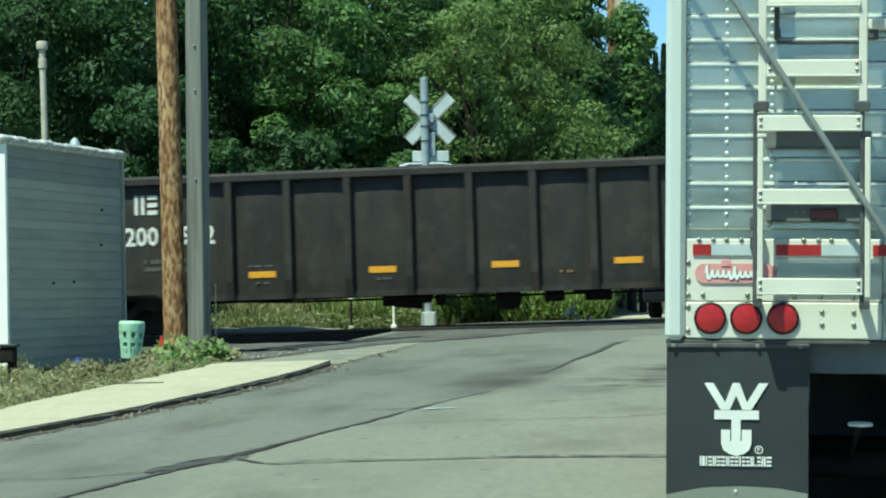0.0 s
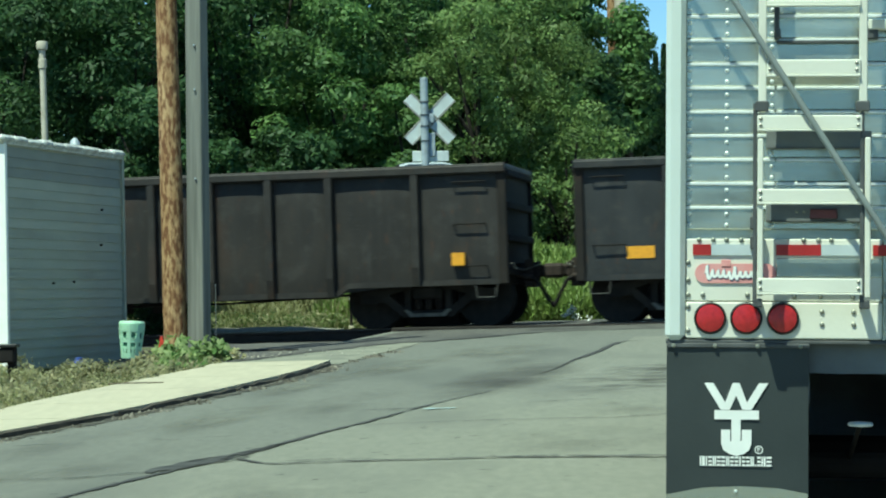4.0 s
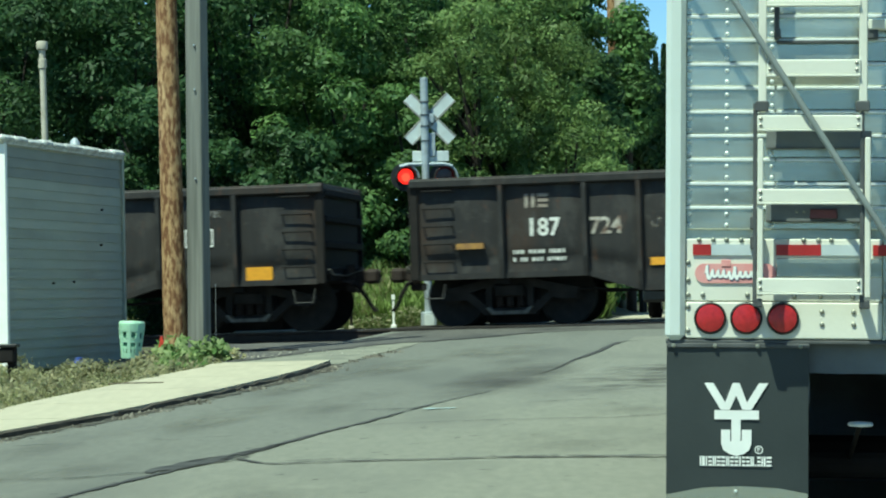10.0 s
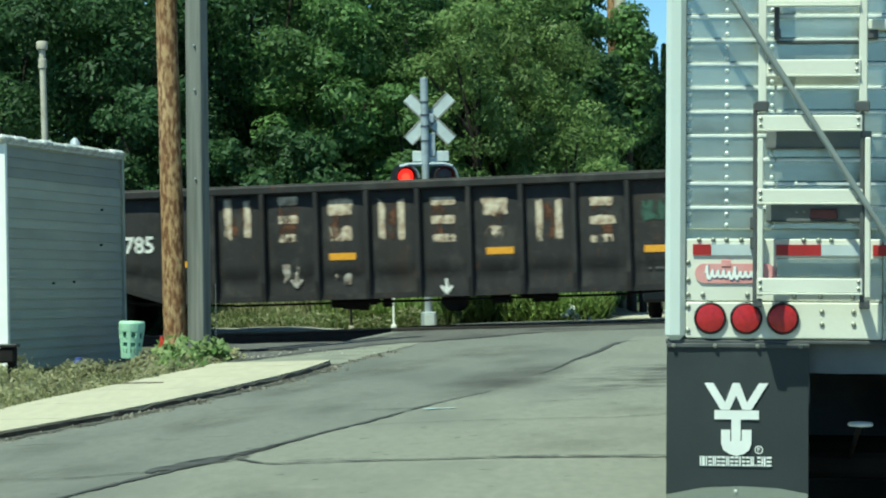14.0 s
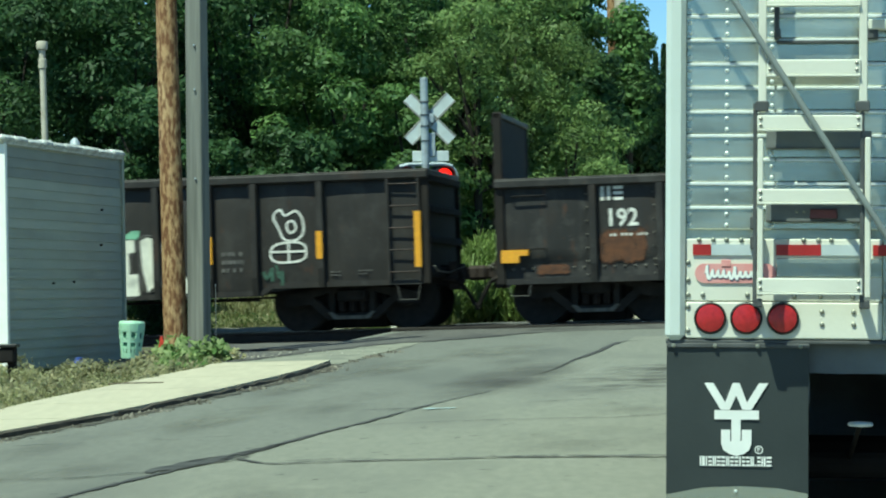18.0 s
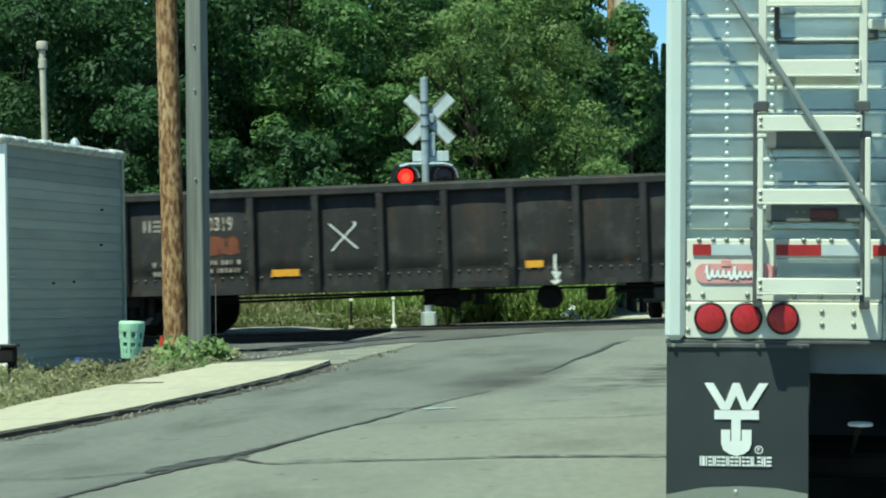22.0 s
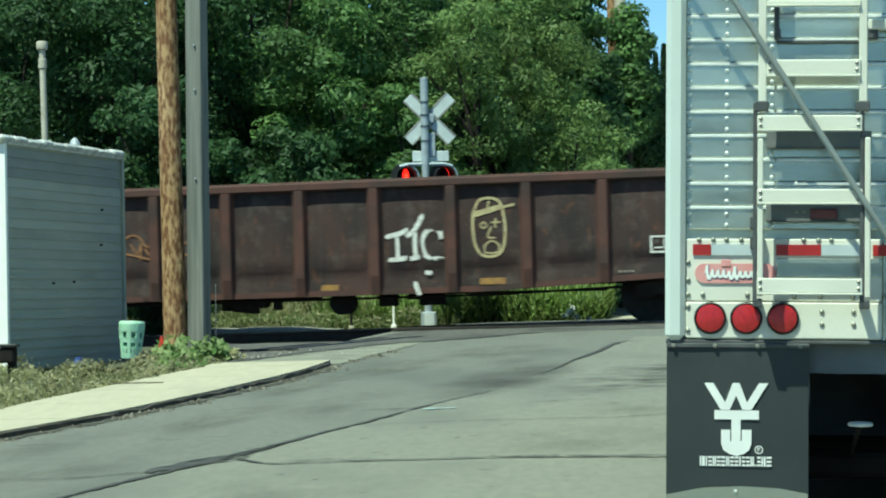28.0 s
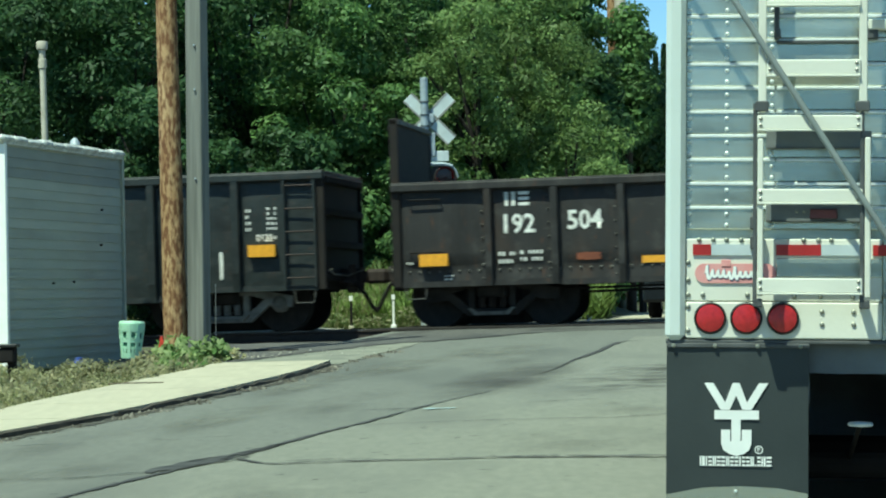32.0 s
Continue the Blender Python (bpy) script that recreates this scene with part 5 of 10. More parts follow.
green_tub()
red = thing("red_marker", "small red plastic marker flag in the weeds at the pole", "marker", at=(-3.585, 31.75, ground_z(-3.585, 31.75)))
part("stake", Shape().tube((0.01, 0, -0.05), (0.0, 0, 0.36), 0.006, 0.005, 6), RED_PLASTIC, red)
part("flag", Shape().prism([(-0.035, 0.24), (0.02, 0.26), (0.035, 0.31), (0.012, 0.39), (-0.008, 0.38), (-0.02, 0.30)], -0.008, 0.008), RED_PLASTIC, red)
bc = thing("blue_can", "small blue plastic can lying in the weeds by the shed", "can", at=(-4.56, 31.3, ground_z(-4.56, 31.3) - 0.07))
part("can_body", Shape().lathe([(0.05, 0.0), (0.062, 0.02), (0.062, 0.20), (0.045, 0.22)], n=12), BLUE_PLASTIC, bc, smooth=True)
part("lid", Shape().lathe([(0.05, 0.22), (0.05, 0.24), (0.02, 0.245)], n=12), BLUE_PLASTIC, bc)


from_here = lambda a, b, dz=0.0: Matrix.Translation(road_point(a, b, dz))
TWIG = material("dry_twig", (0.16, 0.14, 0.10), 0.9, second=(0.10, 0.085, 0.06), grain=12.0)
tw = thing("fallen_twig", "thin grey twig lying on the sidewalk", "twig", at=from_here(5.36, -0.99, 0.074) @ pose(0, 0, 0, 0, 0, 8))
part("stem", Shape().path([(-0.30, 0, 0), (-0.1, 0.02, 0.004), (0.08, -0.01, 0.004), (0.30, 0.02, 0.0)], 0.008, 6), TWIG, tw)
part("side_shoot", Shape().path([(0.0, 0.0, 0.0), (-0.12, 0.07, 0.01)], 0.005, 5), TWIG, tw)
lt = thing("paper_litter", "crumpled white paper scrap lying in the weeds", "litter", at=from_here(2.6, -2.05, 0.03))
part("paper", Shape().add([(-0.06, 0, 0), (0.05, -0.03, 0.01), (0.06, 0.02, 0.05), (-0.03, 0.03, 0.06), (0.0, -0.05, 0.06)], [(0, 1, 4), (1, 2, 4), (2, 3, 4), (3, 0, 4), (0, 3, 2, 1)]), WHITE_TRIM, lt)
sh = Shape()
rnd = random.Random(44)
for i in range(260):
    a, b = rnd.uniform(11.2, 13.0), rnd.uniform(-2.6, -1.2) if rnd.random() < 0.85 else rnd.uniform(-1.2, 0.1)
    x, y, z = road_point(a, b, 0.004)
    r = rnd.uniform(0.006, 0.022)
    sh.add([(x - r, y, z), (x + r * 0.7, y - r, z), (x + r * 0.4, y + r, z), (x, y, z + r)], [(0, 1, 3), (1, 2, 3), (2, 0, 3)])
thing("apron_stones", "pale loose stones beside the sidewalk's end", "stones", kind="stuff", shape=sh, mat=leaf_material("pale_stone_grit", (0.16, 0.155, 0.13), (0.34, 0.33, 0.28), (0.55, 0.54, 0.47)))


def mailbox():
    x, y = -5.10, 29.6
    p = thing("mailbox_post", "dark post with a small box beside the shed", "mailbox", at=(x, y, ground_z(x, y)))
    part("post", Shape().box(-0.05, -0.05, 0, 0.05, 0.05, 0.42, 0.01), UNDER, p)
    part("box_body", Shape().box(-0.14, -0.12, 0.22, 0.045, 0.12, 0.40, 0.02), UNDER, p)
    part("box_lid", Shape().box(-0.16, -0.14, 0.40, 0.075, 0.14, 0.44, 0.01), BLACK_PAINT, p)


mailbox()
for x, y, h, nm, lab, mt, w in ((-1.66, 44.79, 0.62, "marker_post", "thin dark marker post beside the track", UNDER, 0.022), (-0.902, 44.65, 0.62, "marker_post", "pale slender marker post in the grass", WHITE_TRIM, 0.02)):
    p = thing(nm, lab, "post", at=(x, y, ground_z(x, y) - 0.06), group="marker posts")
    part("stake", Shape().box(-w, -w, 0, w, w, h, 0.006), mt, p)
    part("cap", Shape().box(-w - 0.012, -w - 0.012, h - 0.09, w + 0.012, w + 0.012, h, 0.004), WHITE_TRIM, p, "pale cap")
    part("foot", Shape().box(-0.05, -0.05, 0.0, 0.05, 0.05, 0.09, 0.01), CONCRETE if mt is UNDER else mt, p)

# ---- crossing signal ----
FLASHERS = []
BAND_STEEL = material("dark_clamp_band", (0.10, 0.115, 0.12), 0.5, metal=0.2, second=(0.07, 0.08, 0.085), grain=9.0, bump=0)
LENS_CORE = material("hot_lens_core", (0.5, 0.08, 0.03), 0.4, bump=0, glow=((1.0, 0.055, 0.03), 1.3))


def crossing_signal():
    x, y = -0.28, 44.6
    z0 = ground_z(x, y) - 0.10
    sig = thing("crossing_signal", "railway crossing signal with white crossbuck seen from behind and red flashers", "crossing signal", at=Matrix.Translation((x, y, z0)) @ pose(0, 0, 0, 0, 0, 6))
    part("mast", Shape().tube((0, 0, 0), (0, 0, 4.47), 0.068, 0.068, 16).lathe([(0.072, 4.45), (0.072, 4.49), (0.02, 4.51)], n=16), GALV, sig, smooth=True)
    base = part("base_box", Shape().box(-0.13, -0.13, 0, 0.13, 0.13, 0.34, 0.02), GALV, sig, "pale junction box at the foot")
    part("box_lid", Shape().box(-0.09, -0.142, 0.08, 0.09, -0.128, 0.30, 0.006), SIGN_BACK, base)
    for z in (3.36, 3.62, 3.82, 4.05):
        part("mast_clamp", Shape().lathe([(0.06, z), (0.080, z), (0.080, z + 0.028), (0.06, z + 0.028)], n=14), BAND_STEEL, sig)
    for ang in (45, -45):
        m = pose(0.10, 0.09, 3.77, 0, ang, 0)
        b = part("crossbuck_blade", Shape().box(-0.55, -0.01, -0.10, 0.55, 0.01, 0.10, 0.004), SIGN_BACK, sig, "white crossbuck blade", at=m)
        for s in (-1, 1):
            part("blade_edge", Shape().box(-0.55, -0.014, s * 0.10 - 0.016, 0.55, 0.012, s * 0.10 + 0.016, 0.003), SIGN_EDGE, b)
    part("sign_bracket", Shape().box(0.07, 0.03, 3.10, 0.19, 0.085, 3.52, 0.01).box(0.06, 0.0, 3.70, 0.17, 0.08, 3.86, 0.01), GALV, sig, "bracket that carries the signs")
    part("tracks_plate", Shape().box(-0.22, 0.07, 3.01, 0.43, 0.09, 3.20, 0.02), SIGN_BACK, sig, "small pale plate under the crossbuck")
    part("cross_arm", Shape().path([(-0.46, 0, 2.92), (-0.30, 0, 2.96), (0.32, 0, 2.96), (0.48, 0, 2.92)], 0.035, 8), GALV, sig)
    for xo in (-0.37, 0.32):
        h = part("flasher_housing", Shape().lathe([(0.10, 0.14), (0.165, 0.10), (0.175, 0.0), (0.15, -0.01)], axis="y", n=24, at=(xo, 0, 2.74)), BLACK_PAINT, sig, "black round lamp housing", smooth=True)
        part("backing_plate", Shape().lathe([(0.25, 0.045), (0.25, 0.055), (0.10, 0.06)], axis="y", n=28, at=(xo, 0, 2.74)), BLACK_PAINT, h)
        part("arm_bracket", Shape().path([(xo, 0.05, 2.95), (xo, 0.12, 2.88), (xo, 0.12, 2.80)], 0.03, 7), GALV, sig)
        part("hood_bracket", Shape().path([(xo + 0.13, 0.0, 2.93), (xo + 0.22, 0.02, 2.84), (xo + 0.26, 0.04, 2.72)], 0.022, 6), GALV, sig)
        hood = Shape()
        n = 14
        for yv, r in ((-0.30, 0.172), (0.0, 0.17)):
            for i in range(n + 1):
                w = math.pi * (-0.12 + 1.24 * i / n)
                for rr in (r, r - 0.006):
                    hood.v.append((xo + rr * math.cos(w), yv, 2.74 + rr * math.sin(w)))
        k = 2 * (n + 1)
        for i in range(n):
            o = 2 * i
            hood.f += [(o, o + 2, k + o + 2, k + o), (o + 1, k + o + 1, k + o + 3, o + 3), (o, o + 1, o + 3, o + 2)]
        part("hood", hood, BLACK_PAINT, h, "black lamp hood")
        # added disc: showing its glowing or dark face imitates the lamp's flashing
        disc = Shape().lathe([(0.02, -0.014), (0.138, -0.006), (0.138, -0.001), (0.01, -0.001)], axis="y", n=24)
        d = part("signal_disc", disc, LENS_LIT, sig, "added red disc, turned to imitate the flashing lamp", at=(xo, -0.145, 2.74))
        part("dark_face", Shape().lathe([(0.01, 0.003), (0.138, 0.003), (0.138, 0.006), (0.02, 0.014)], axis="y", n=24), LENS_DARK, d, "dark red unlit face")
        part("glowing_core", Shape().lathe([(0.01, -0.018), (0.075, -0.016), (0.075, -0.010), (0.01, -0.010)], axis="y", n=18, at=(0, 0, -0.015)), LENS_CORE, d, "brighter orange-red core of the lit face")
        FLASHERS.append((d, xo))
    return sig


crossing_signal()

# ---- house and parked vehicle beyond the crossing ----
HOUSE_WALL = material("pale_house_siding", (0.62, 0.66, 0.64), 0.7, second=(0.5, 0.54, 0.53), grain=2.0)
HOUSE_ROOF = material("grey_shingles", (0.20, 0.21, 0.21), 0.9, second=(0.14, 0.15, 0.15), grain=9.0)
GLASS_DARK = material("dark_window_glass", (0.03, 0.04, 0.045), 0.08, bump=0, spec=0.6)


def house():
    x, y = 8.2, 96.0
    h = thing("house", "small pale grey house with gabled roof among trees", "house", at=Matrix.Translation((x, y, ground_z(x, y))) @ pose(0, 0, 0, 0, 0, -6))
    part("wall", Shape().box(-3.2, 0, 0, 5.0, 7, 3.7), HOUSE_WALL, h)
    roof = Shape().add([(-3.6, -0.5, 3.55), (5.4, -0.5, 3.55), (5.4, 7.5, 3.55), (-3.6, 7.5, 3.55), (-3.6, 3.5, 4.5), (5.4, 3.5, 4.5)], [(0, 1, 5, 4), (2, 3, 4, 5), (0, 4, 3), (1, 2, 5), (0, 3, 2, 1)])
    part("roof", roof, HOUSE_ROOF, h)
    for wx in (-2.2, -0.4, 2.0, 3.6):
        w = part("window", Shape().box(wx - 0.5, -0.05, 0.9, wx + 0.5, 0.02, 2.2, 0.01), WHITE_TRIM, h)
        part("pane", Shape().box(wx - 0.42, -0.06, 0.98, wx + 0.42, -0.045, 2.12), GLASS_DARK, w)
    part("awning", Shape().box(-3.1, -1.2, 1.95, 1.4, 0, 2.25, 0.02), WHITE_TRIM, h)
    for px in (-3.0, -1.0):
        part("porch_post", Shape().box(px - 0.07, -1.15, 0, px + 0.07, -1.02, 1.95, 0.01), WHITE_TRIM, h)


house()


DARK_GRILLE = material("dull_grille_plastic", (0.06, 0.065, 0.07), 0.4, second=(0.03, 0.033, 0.036), grain=20.0)


def suv():
    x, y = 4.44, 44.2
    car = thing("parked_suv", "dark suv waiting on the far side of the crossing", "car", at=Matrix.Translation((x, y, ground_z(x, y) - 0.02)) @ pose(0, 0, 0, 0, 0, -12))
    paint = material("dark_suv_paint", (0.012, 0.016, 0.02), 0.25, second=(0.016, 0.02, 0.025), bump=0, spec=0.6)
    body = Shape().prism([(-0.92, 0.35), (0.92, 0.35), (0.95, 0.8), (0.9, 1.05), (0.72, 1.6), (0.6, 1.72), (-0.6, 1.72), (-0.72, 1.6), (-0.9, 1.05), (-0.95, 0.8)], 1.2, 4.4)
    part("body", body, paint, car)
    part("bonnet", Shape().box(-0.92, 0.0, 0.35, 0.92, 1.25, 1.04, 0.08), paint, car)
    part("bumper", Shape().box(-0.95, -0.08, 0.3, 0.95, 0.1, 0.62, 0.05), paint, car)
    part("windscreen", Shape().add([(-0.82, 1.18, 1.08), (0.82, 1.18, 1.08), (0.62, 1.19, 1.62), (-0.62, 1.19, 1.62)], [(0, 1, 2, 3)]), GLASS_DARK, car)
    part("grille", Shape().box(-0.45, -0.10, 0.66, 0.45, -0.01, 0.92, 0.02), DARK_GRILLE, car)
    for s in (-1, 1):
        part("headlight", Shape().box(s * 0.58, -0.04, 0.74, s * 0.88, 0.02, 0.92, 0.02), SIGN_BACK, car, "clear headlight")
        part("mirror", Shape().box(s * 0.93, 1.25, 1.05, s * 1.12, 1.38, 1.22, 0.03), paint, car)
        for yy in (0.75, 3.5):
            w = part("wheel", Shape().lathe([(0.2, -0.11), (0.34, -0.1), (0.36, 0), (0.34, 0.1), (0.2, 0.11)], axis="x", n=20, at=(s * 0.82, yy, 0.36)), UNDER, car)
            part("rim", Shape().lathe([(0.19, -0.12), (0.19, 0.12)], axis="x", n=16, at=(s * 0.82, yy, 0.36)), GALV, w)


suv()

# ---- livestock trailer ahead ----
ALU = material("bare_aluminium", (0.62, 0.67, 0.61), 0.42, metal=0.2, second=(0.66, 0.71, 0.66), grain=3.0, stain=(0.60, 0.64, 0.63), stain_at=0.66, stain_scale=2.5, bump=0.04)
ALU_SHEET = material("dull_aluminium_sheet", (0.5550, 0.5740, 0.4780), 0.27, metal=0.80, second=(0.4876, 0.5060, 0.4232), grain=2.0, stain=(0.3496, 0.3726, 0.3174), stain_at=0.56, stain_scale=4.0, bump=0.04, bump_scale=12.0, vary=0.08, stretch=(0.5, 1, 2.5))
ALU_BRIGHT = material("bright_aluminium_lip", (0.78, 0.82, 0.78), 0.4, metal=0.3, second=(0.64, 0.68, 0.67), grain=8.0, bump=0.02)
WHITE_PLATE = material("white_painted_plate", (0.6650, 0.6650, 0.5700), 0.5, second=(0.6080, 0.6080, 0.5225), grain=4.0, stain=(0.4940, 0.5035, 0.4370), stain_at=0.70, stain_scale=3.0, bump=0.05)
BRACE = material("galvanised_brace_tube", (0.25, 0.28, 0.265), 0.45, metal=0.2, second=(0.20, 0.225, 0.215), grain=6.0, bump=0.03)
BOLT = material("dull_bolt_steel", (0.30, 0.31, 0.25), 0.4, metal=0.4, second=(0.22, 0.23, 0.19), grain=20.0, bump=0)
BAR_GREY = material("painted_grey_bar", (0.17, 0.185, 0.18), 0.55, second=(0.13, 0.14, 0.14), grain=5.0)
DARK_STEEL = material("dark_ladder_steel", (0.055, 0.06, 0.06), 0.55, second=(0.09, 0.095, 0.095), grain=8.0)
TAPE_RED = material("red_reflective_tape", (0.36, 0.022, 0.022), 0.35, second=(0.29, 0.02, 0.02), bump=0)
TAPE_WHITE = material("silver_reflective_tape", (0.50, 0.56, 0.57), 0.35, second=(0.42, 0.48, 0.49), bump=0)
RED_LENS = material("red_tail_lens", (0.42, 0.018, 0.022), 0.22, second=(0.30, 0.014, 0.018), grain=60.0, bump=0.15, bump_scale=220, spec=0.6)
RUBBER = material("black_rubber", (0.0239, 0.0310, 0.0310), 0.6, second=(0.0338, 0.0422, 0.0422), grain=2.5, stain=(0.0591, 0.0676, 0.0676), stain_at=0.66, stain_scale=2.0, bump=0.05)
GRIME = material("road_grime_steel", (0.1547, 0.1724, 0.1812), 0.9, second=(0.0994, 0.1105, 0.1193), grain=4.0, spec=0.2)
TYRE = material("tyre_rubber", (0.0480, 0.0496, 0.0512), 0.9, second=(0.0640, 0.0656, 0.0640))
LOGO_WHITE = material("white_flap_print", (0.78, 0.80, 0.76), 0.55, second=(0.70, 0.72, 0.68), bump=0)
DECAL_RED = material("faded_red_decal_print", (0.62, 0.25, 0.24), 0.45, second=(0.64, 0.33, 0.31), grain=14.0, bump=0)
DECAL_BLUE = material("blue_decal_edge", (0.20, 0.20, 0.30), 0.45, bump=0)


def tx(px, out=0.0):
    """Across the rear of the trailer; out: how far a thing stands off it."""
    return (px - 1178.0) / 413.0 * (1 - out * 0.0929) - 0.089 * out + 0.0


def tz(py, out=0.0):
    z = 1.12 + (600.0 - py) / 413.0
    return 1.32 + (z - 1.32) * (1 - out * 0.0929)


def trailer():
    at = Matrix.Translation((0.913, 10.77, -0.05)) @ pose(0, 0, 0, 0, 1.55, -6.0)
    t = thing("livestock_trailer", "aluminium livestock semi trailer with rear ladder and white bumper plate", "trailer", at=at)
    W, TOP, LEN = 2.59, 4.0, 11.5
    # the box behind the rear wall
    part("side_wall", Shape().box(0.02, 0.12, 1.15, 0.06, LEN, TOP), ALU_SHEET, t)
    part("side_wall", Shape().box(W - 0.06, 0.12, 1.15, W - 0.02, LEN, TOP), ALU_SHEET, t)
    part("roof", Shape().box(0.02, 0.12, TOP - 0.05, W - 0.02, LEN, TOP), ALU, t)
    part("floor", Shape().box(0.03, 0.10, 1.12, W - 0.03, LEN, 1.20), GRIME, t)
    part("front_wall", Shape().box(0.02, LEN, 1.15, W - 0.02, LEN + 0.05, TOP), ALU_SHEET, t)
    for x0, x1 in ((0.0, tx(1213)), (W - tx(1213), W)):
        part("corner_post", Shape().box(x0, -0.045, tz(600), x1, 0.12, TOP, 0.022), ALU, t, "smooth rounded aluminium corner post")
    part("rear_wall", Shape().box(tx(1213), 0.045, 1.15, W - tx(1213), 0.10, TOP), ALU_SHEET, t)
    # extruded slats, each with a bright lip at its foot
    rivet = Shape().lathe([(0.0095, 0.0), (0.008, -0.004), (0.004, -0.007), (0.001, -0.008)], axis="y", n=8).mesh("rivet", ALU_BRIGHT, True)
    pitch = 42.3 / 413
    zs = [tz(408.0)] + [tz(366.0) + pitch * k for k in range(0, 27)]
    for za, zb in zip(zs, zs[1:]):
        if zb > TOP:
            break
        s = part("slat", Shape().box(tx(1213.5), 0.012, za + 0.010, W - tx(1213.5), 0.045, zb, 0.003), ALU_SHEET, t)
        part("slat_lip", Shape().box(tx(1214), 0.0045, zb - 0.007, tx(1369), 0.040, zb + 0.007, 0.003), ALU_BRIGHT, s, "bright slat lip")
        part("slat_lip", Shape().box(tx(1372), 0.0045, zb - 0.007, W - tx(1214), 0.040, zb + 0.007, 0.003), ALU_BRIGHT, s, "bright slat lip")
        if za < tz(-60):
            for px in (1219.5, 1285.0, 1364.0):
                for f in (0.28, 0.74):
                    part("rivet", rivet, ALU_BRIGHT, t, at=(tx(px), 0.012, za + (zb - za) * f))
    # bars and latches of the door behind the ladder
    for y0, y1 in ((262, 231), (391, 360)):
        bar = part("door_bar", Shape().box(tx(1354), -0.03, tz(y0), tx(1537), 0.006, tz(y1), 0.004), BAR_GREY, t, "grey steel door bar")
        part("bar_lip", Shape().box(tx(1356), -0.034, tz(y0), tx(1535), -0.028, tz(y0 - 3), 0.001), DARK_STEEL, bar)
    part("door_bar", Shape().box(tx(1372), -0.012, tz(76), tx(1526), 0.005, tz(71), 0.002), DARK_STEEL, t, "thin dark door bar")
    part("latch", Shape().box(tx(1367), -0.05, tz(70), tx(1376), 0.006, tz(8), 0.004).box(tx(1370), -0.07, tz(68), tx(1378), 0.0, tz(52), 0.003), DARK_STEEL, t, "dark door latch")
    part("latch", Shape().box(tx(1514), -0.05, tz(70), tx(1548), 0.0, tz(46), 0.004), DARK_STEEL, t, "dark door latch")
    # white bumper plate, tape and decal
    part("bumper_plate", Shape().box(tx(1213.5), -0.012, tz(531), tx(1556), 0.04, tz(421), 0.005), WHITE_PLATE, t, "white painted rear plate")
    lower = part("lower_plate", Shape().box(tx(1213.5), -0.022, tz(597), tx(1556), 0.04, tz(532.5), 0.006), WHITE_PLATE, t, "white painted lamp plate")
    part("lower_sill", Shape().box(tx(1556.5), -0.005, tz(600), W - 0.0, 0.04, tz(421), 0.005), ALU_SHEET, t)
    part("bottom_rail", Shape().box(tx(1179), -0.02, tz(606), W, 0.10, tz(599), 0.004), DARK_STEEL, t)
    part("grey_recess", Shape().box(tx(1372), -0.018, tz(488), tx(1556), -0.011, tz(455), 0.003), ALU_SHEET, t, "grey recess panel")
    for a, b, mt in ((1226, 1258, TAPE_RED), (1258.6, 1338, TAPE_WHITE), (1372, 1450, TAPE_RED), (1450.6, 1530, TAPE_WHITE), (1540, 1600, TAPE_RED), (1600.6, 1680, TAPE_WHITE)):
        part("reflective_tape", Shape().box(tx(a), -0.0205, tz(450), tx(b), -0.012, tz(431)), mt, t, "red tape" if mt is TAPE_RED else "silver tape")
    pts = []
    for i in range(24):
        w = 2 * math.pi * i / 24
        pts.append((tx(1301) + (0.130 * (1 if math.cos(w) > 0 else -1) + 0.042 * math.cos(w)), tz(482) + 0.042 * math.sin(w)))
    d = part("maker_decal", Shape().prism(pts, -0.0195, -0.0125), DECAL_RED, t, "red oval maker decal")
    # a flowing white brush line with a dark edge stands for the maker's mark
    wave = []
    for k in range(301):
        u = k / 300.0
        tall = 0.026 if u < 0.10 or 0.46 < u < 0.58 else 0.0125
        base = 0.006 if tall > 0.02 else 0.0
        wave.append((tx(1248) + 0.236 * u + 0.004 * math.sin(u * 62.8 + 1.2), tz(483) + base + tall * math.sin(u * 62.8)))
    part("decal_shadow", Shape().ribbon([(a + 0.002, b - 0.003) for a, b in wave], 0.015, -0.0202), DECAL_BLUE, d, "dark edge of the flowing mark")
    part("decal_band", Shape().ribbon(wave, 0.0115, -0.0225), LOGO_WHITE, d, "white flowing mark")
    part("decal_crest", Shape().box(tx(1276), -0.0235, tz(470), tx(1293), -0.0196, tz(458), 0.003), DECAL_RED, d)
    for px, py in ((1237, 423), (1262, 423), (1285, 423), (1311, 423), (1420, 423), (1446, 423), (1468, 423), (1218, 463), (1218, 494), (1218, 520), (1218, 541), (1218, 583), (1244, 520), (1322, 520), (1404, 522), (1450, 522), (1506, 522), (1452, 549), (1507, 549), (1452, 571), (1507, 571), (1562, 521)):
        big = Shape().lathe([(0.011, 0.0), (0.010, -0.005), (0.006, -0.008), (0.001, -0.009)], axis="y", n=10)
        part("bolt_head", big, BOLT, t, at=(tx(px), -0.022 if py > 532 else -0.012, tz(py)), smooth=True)
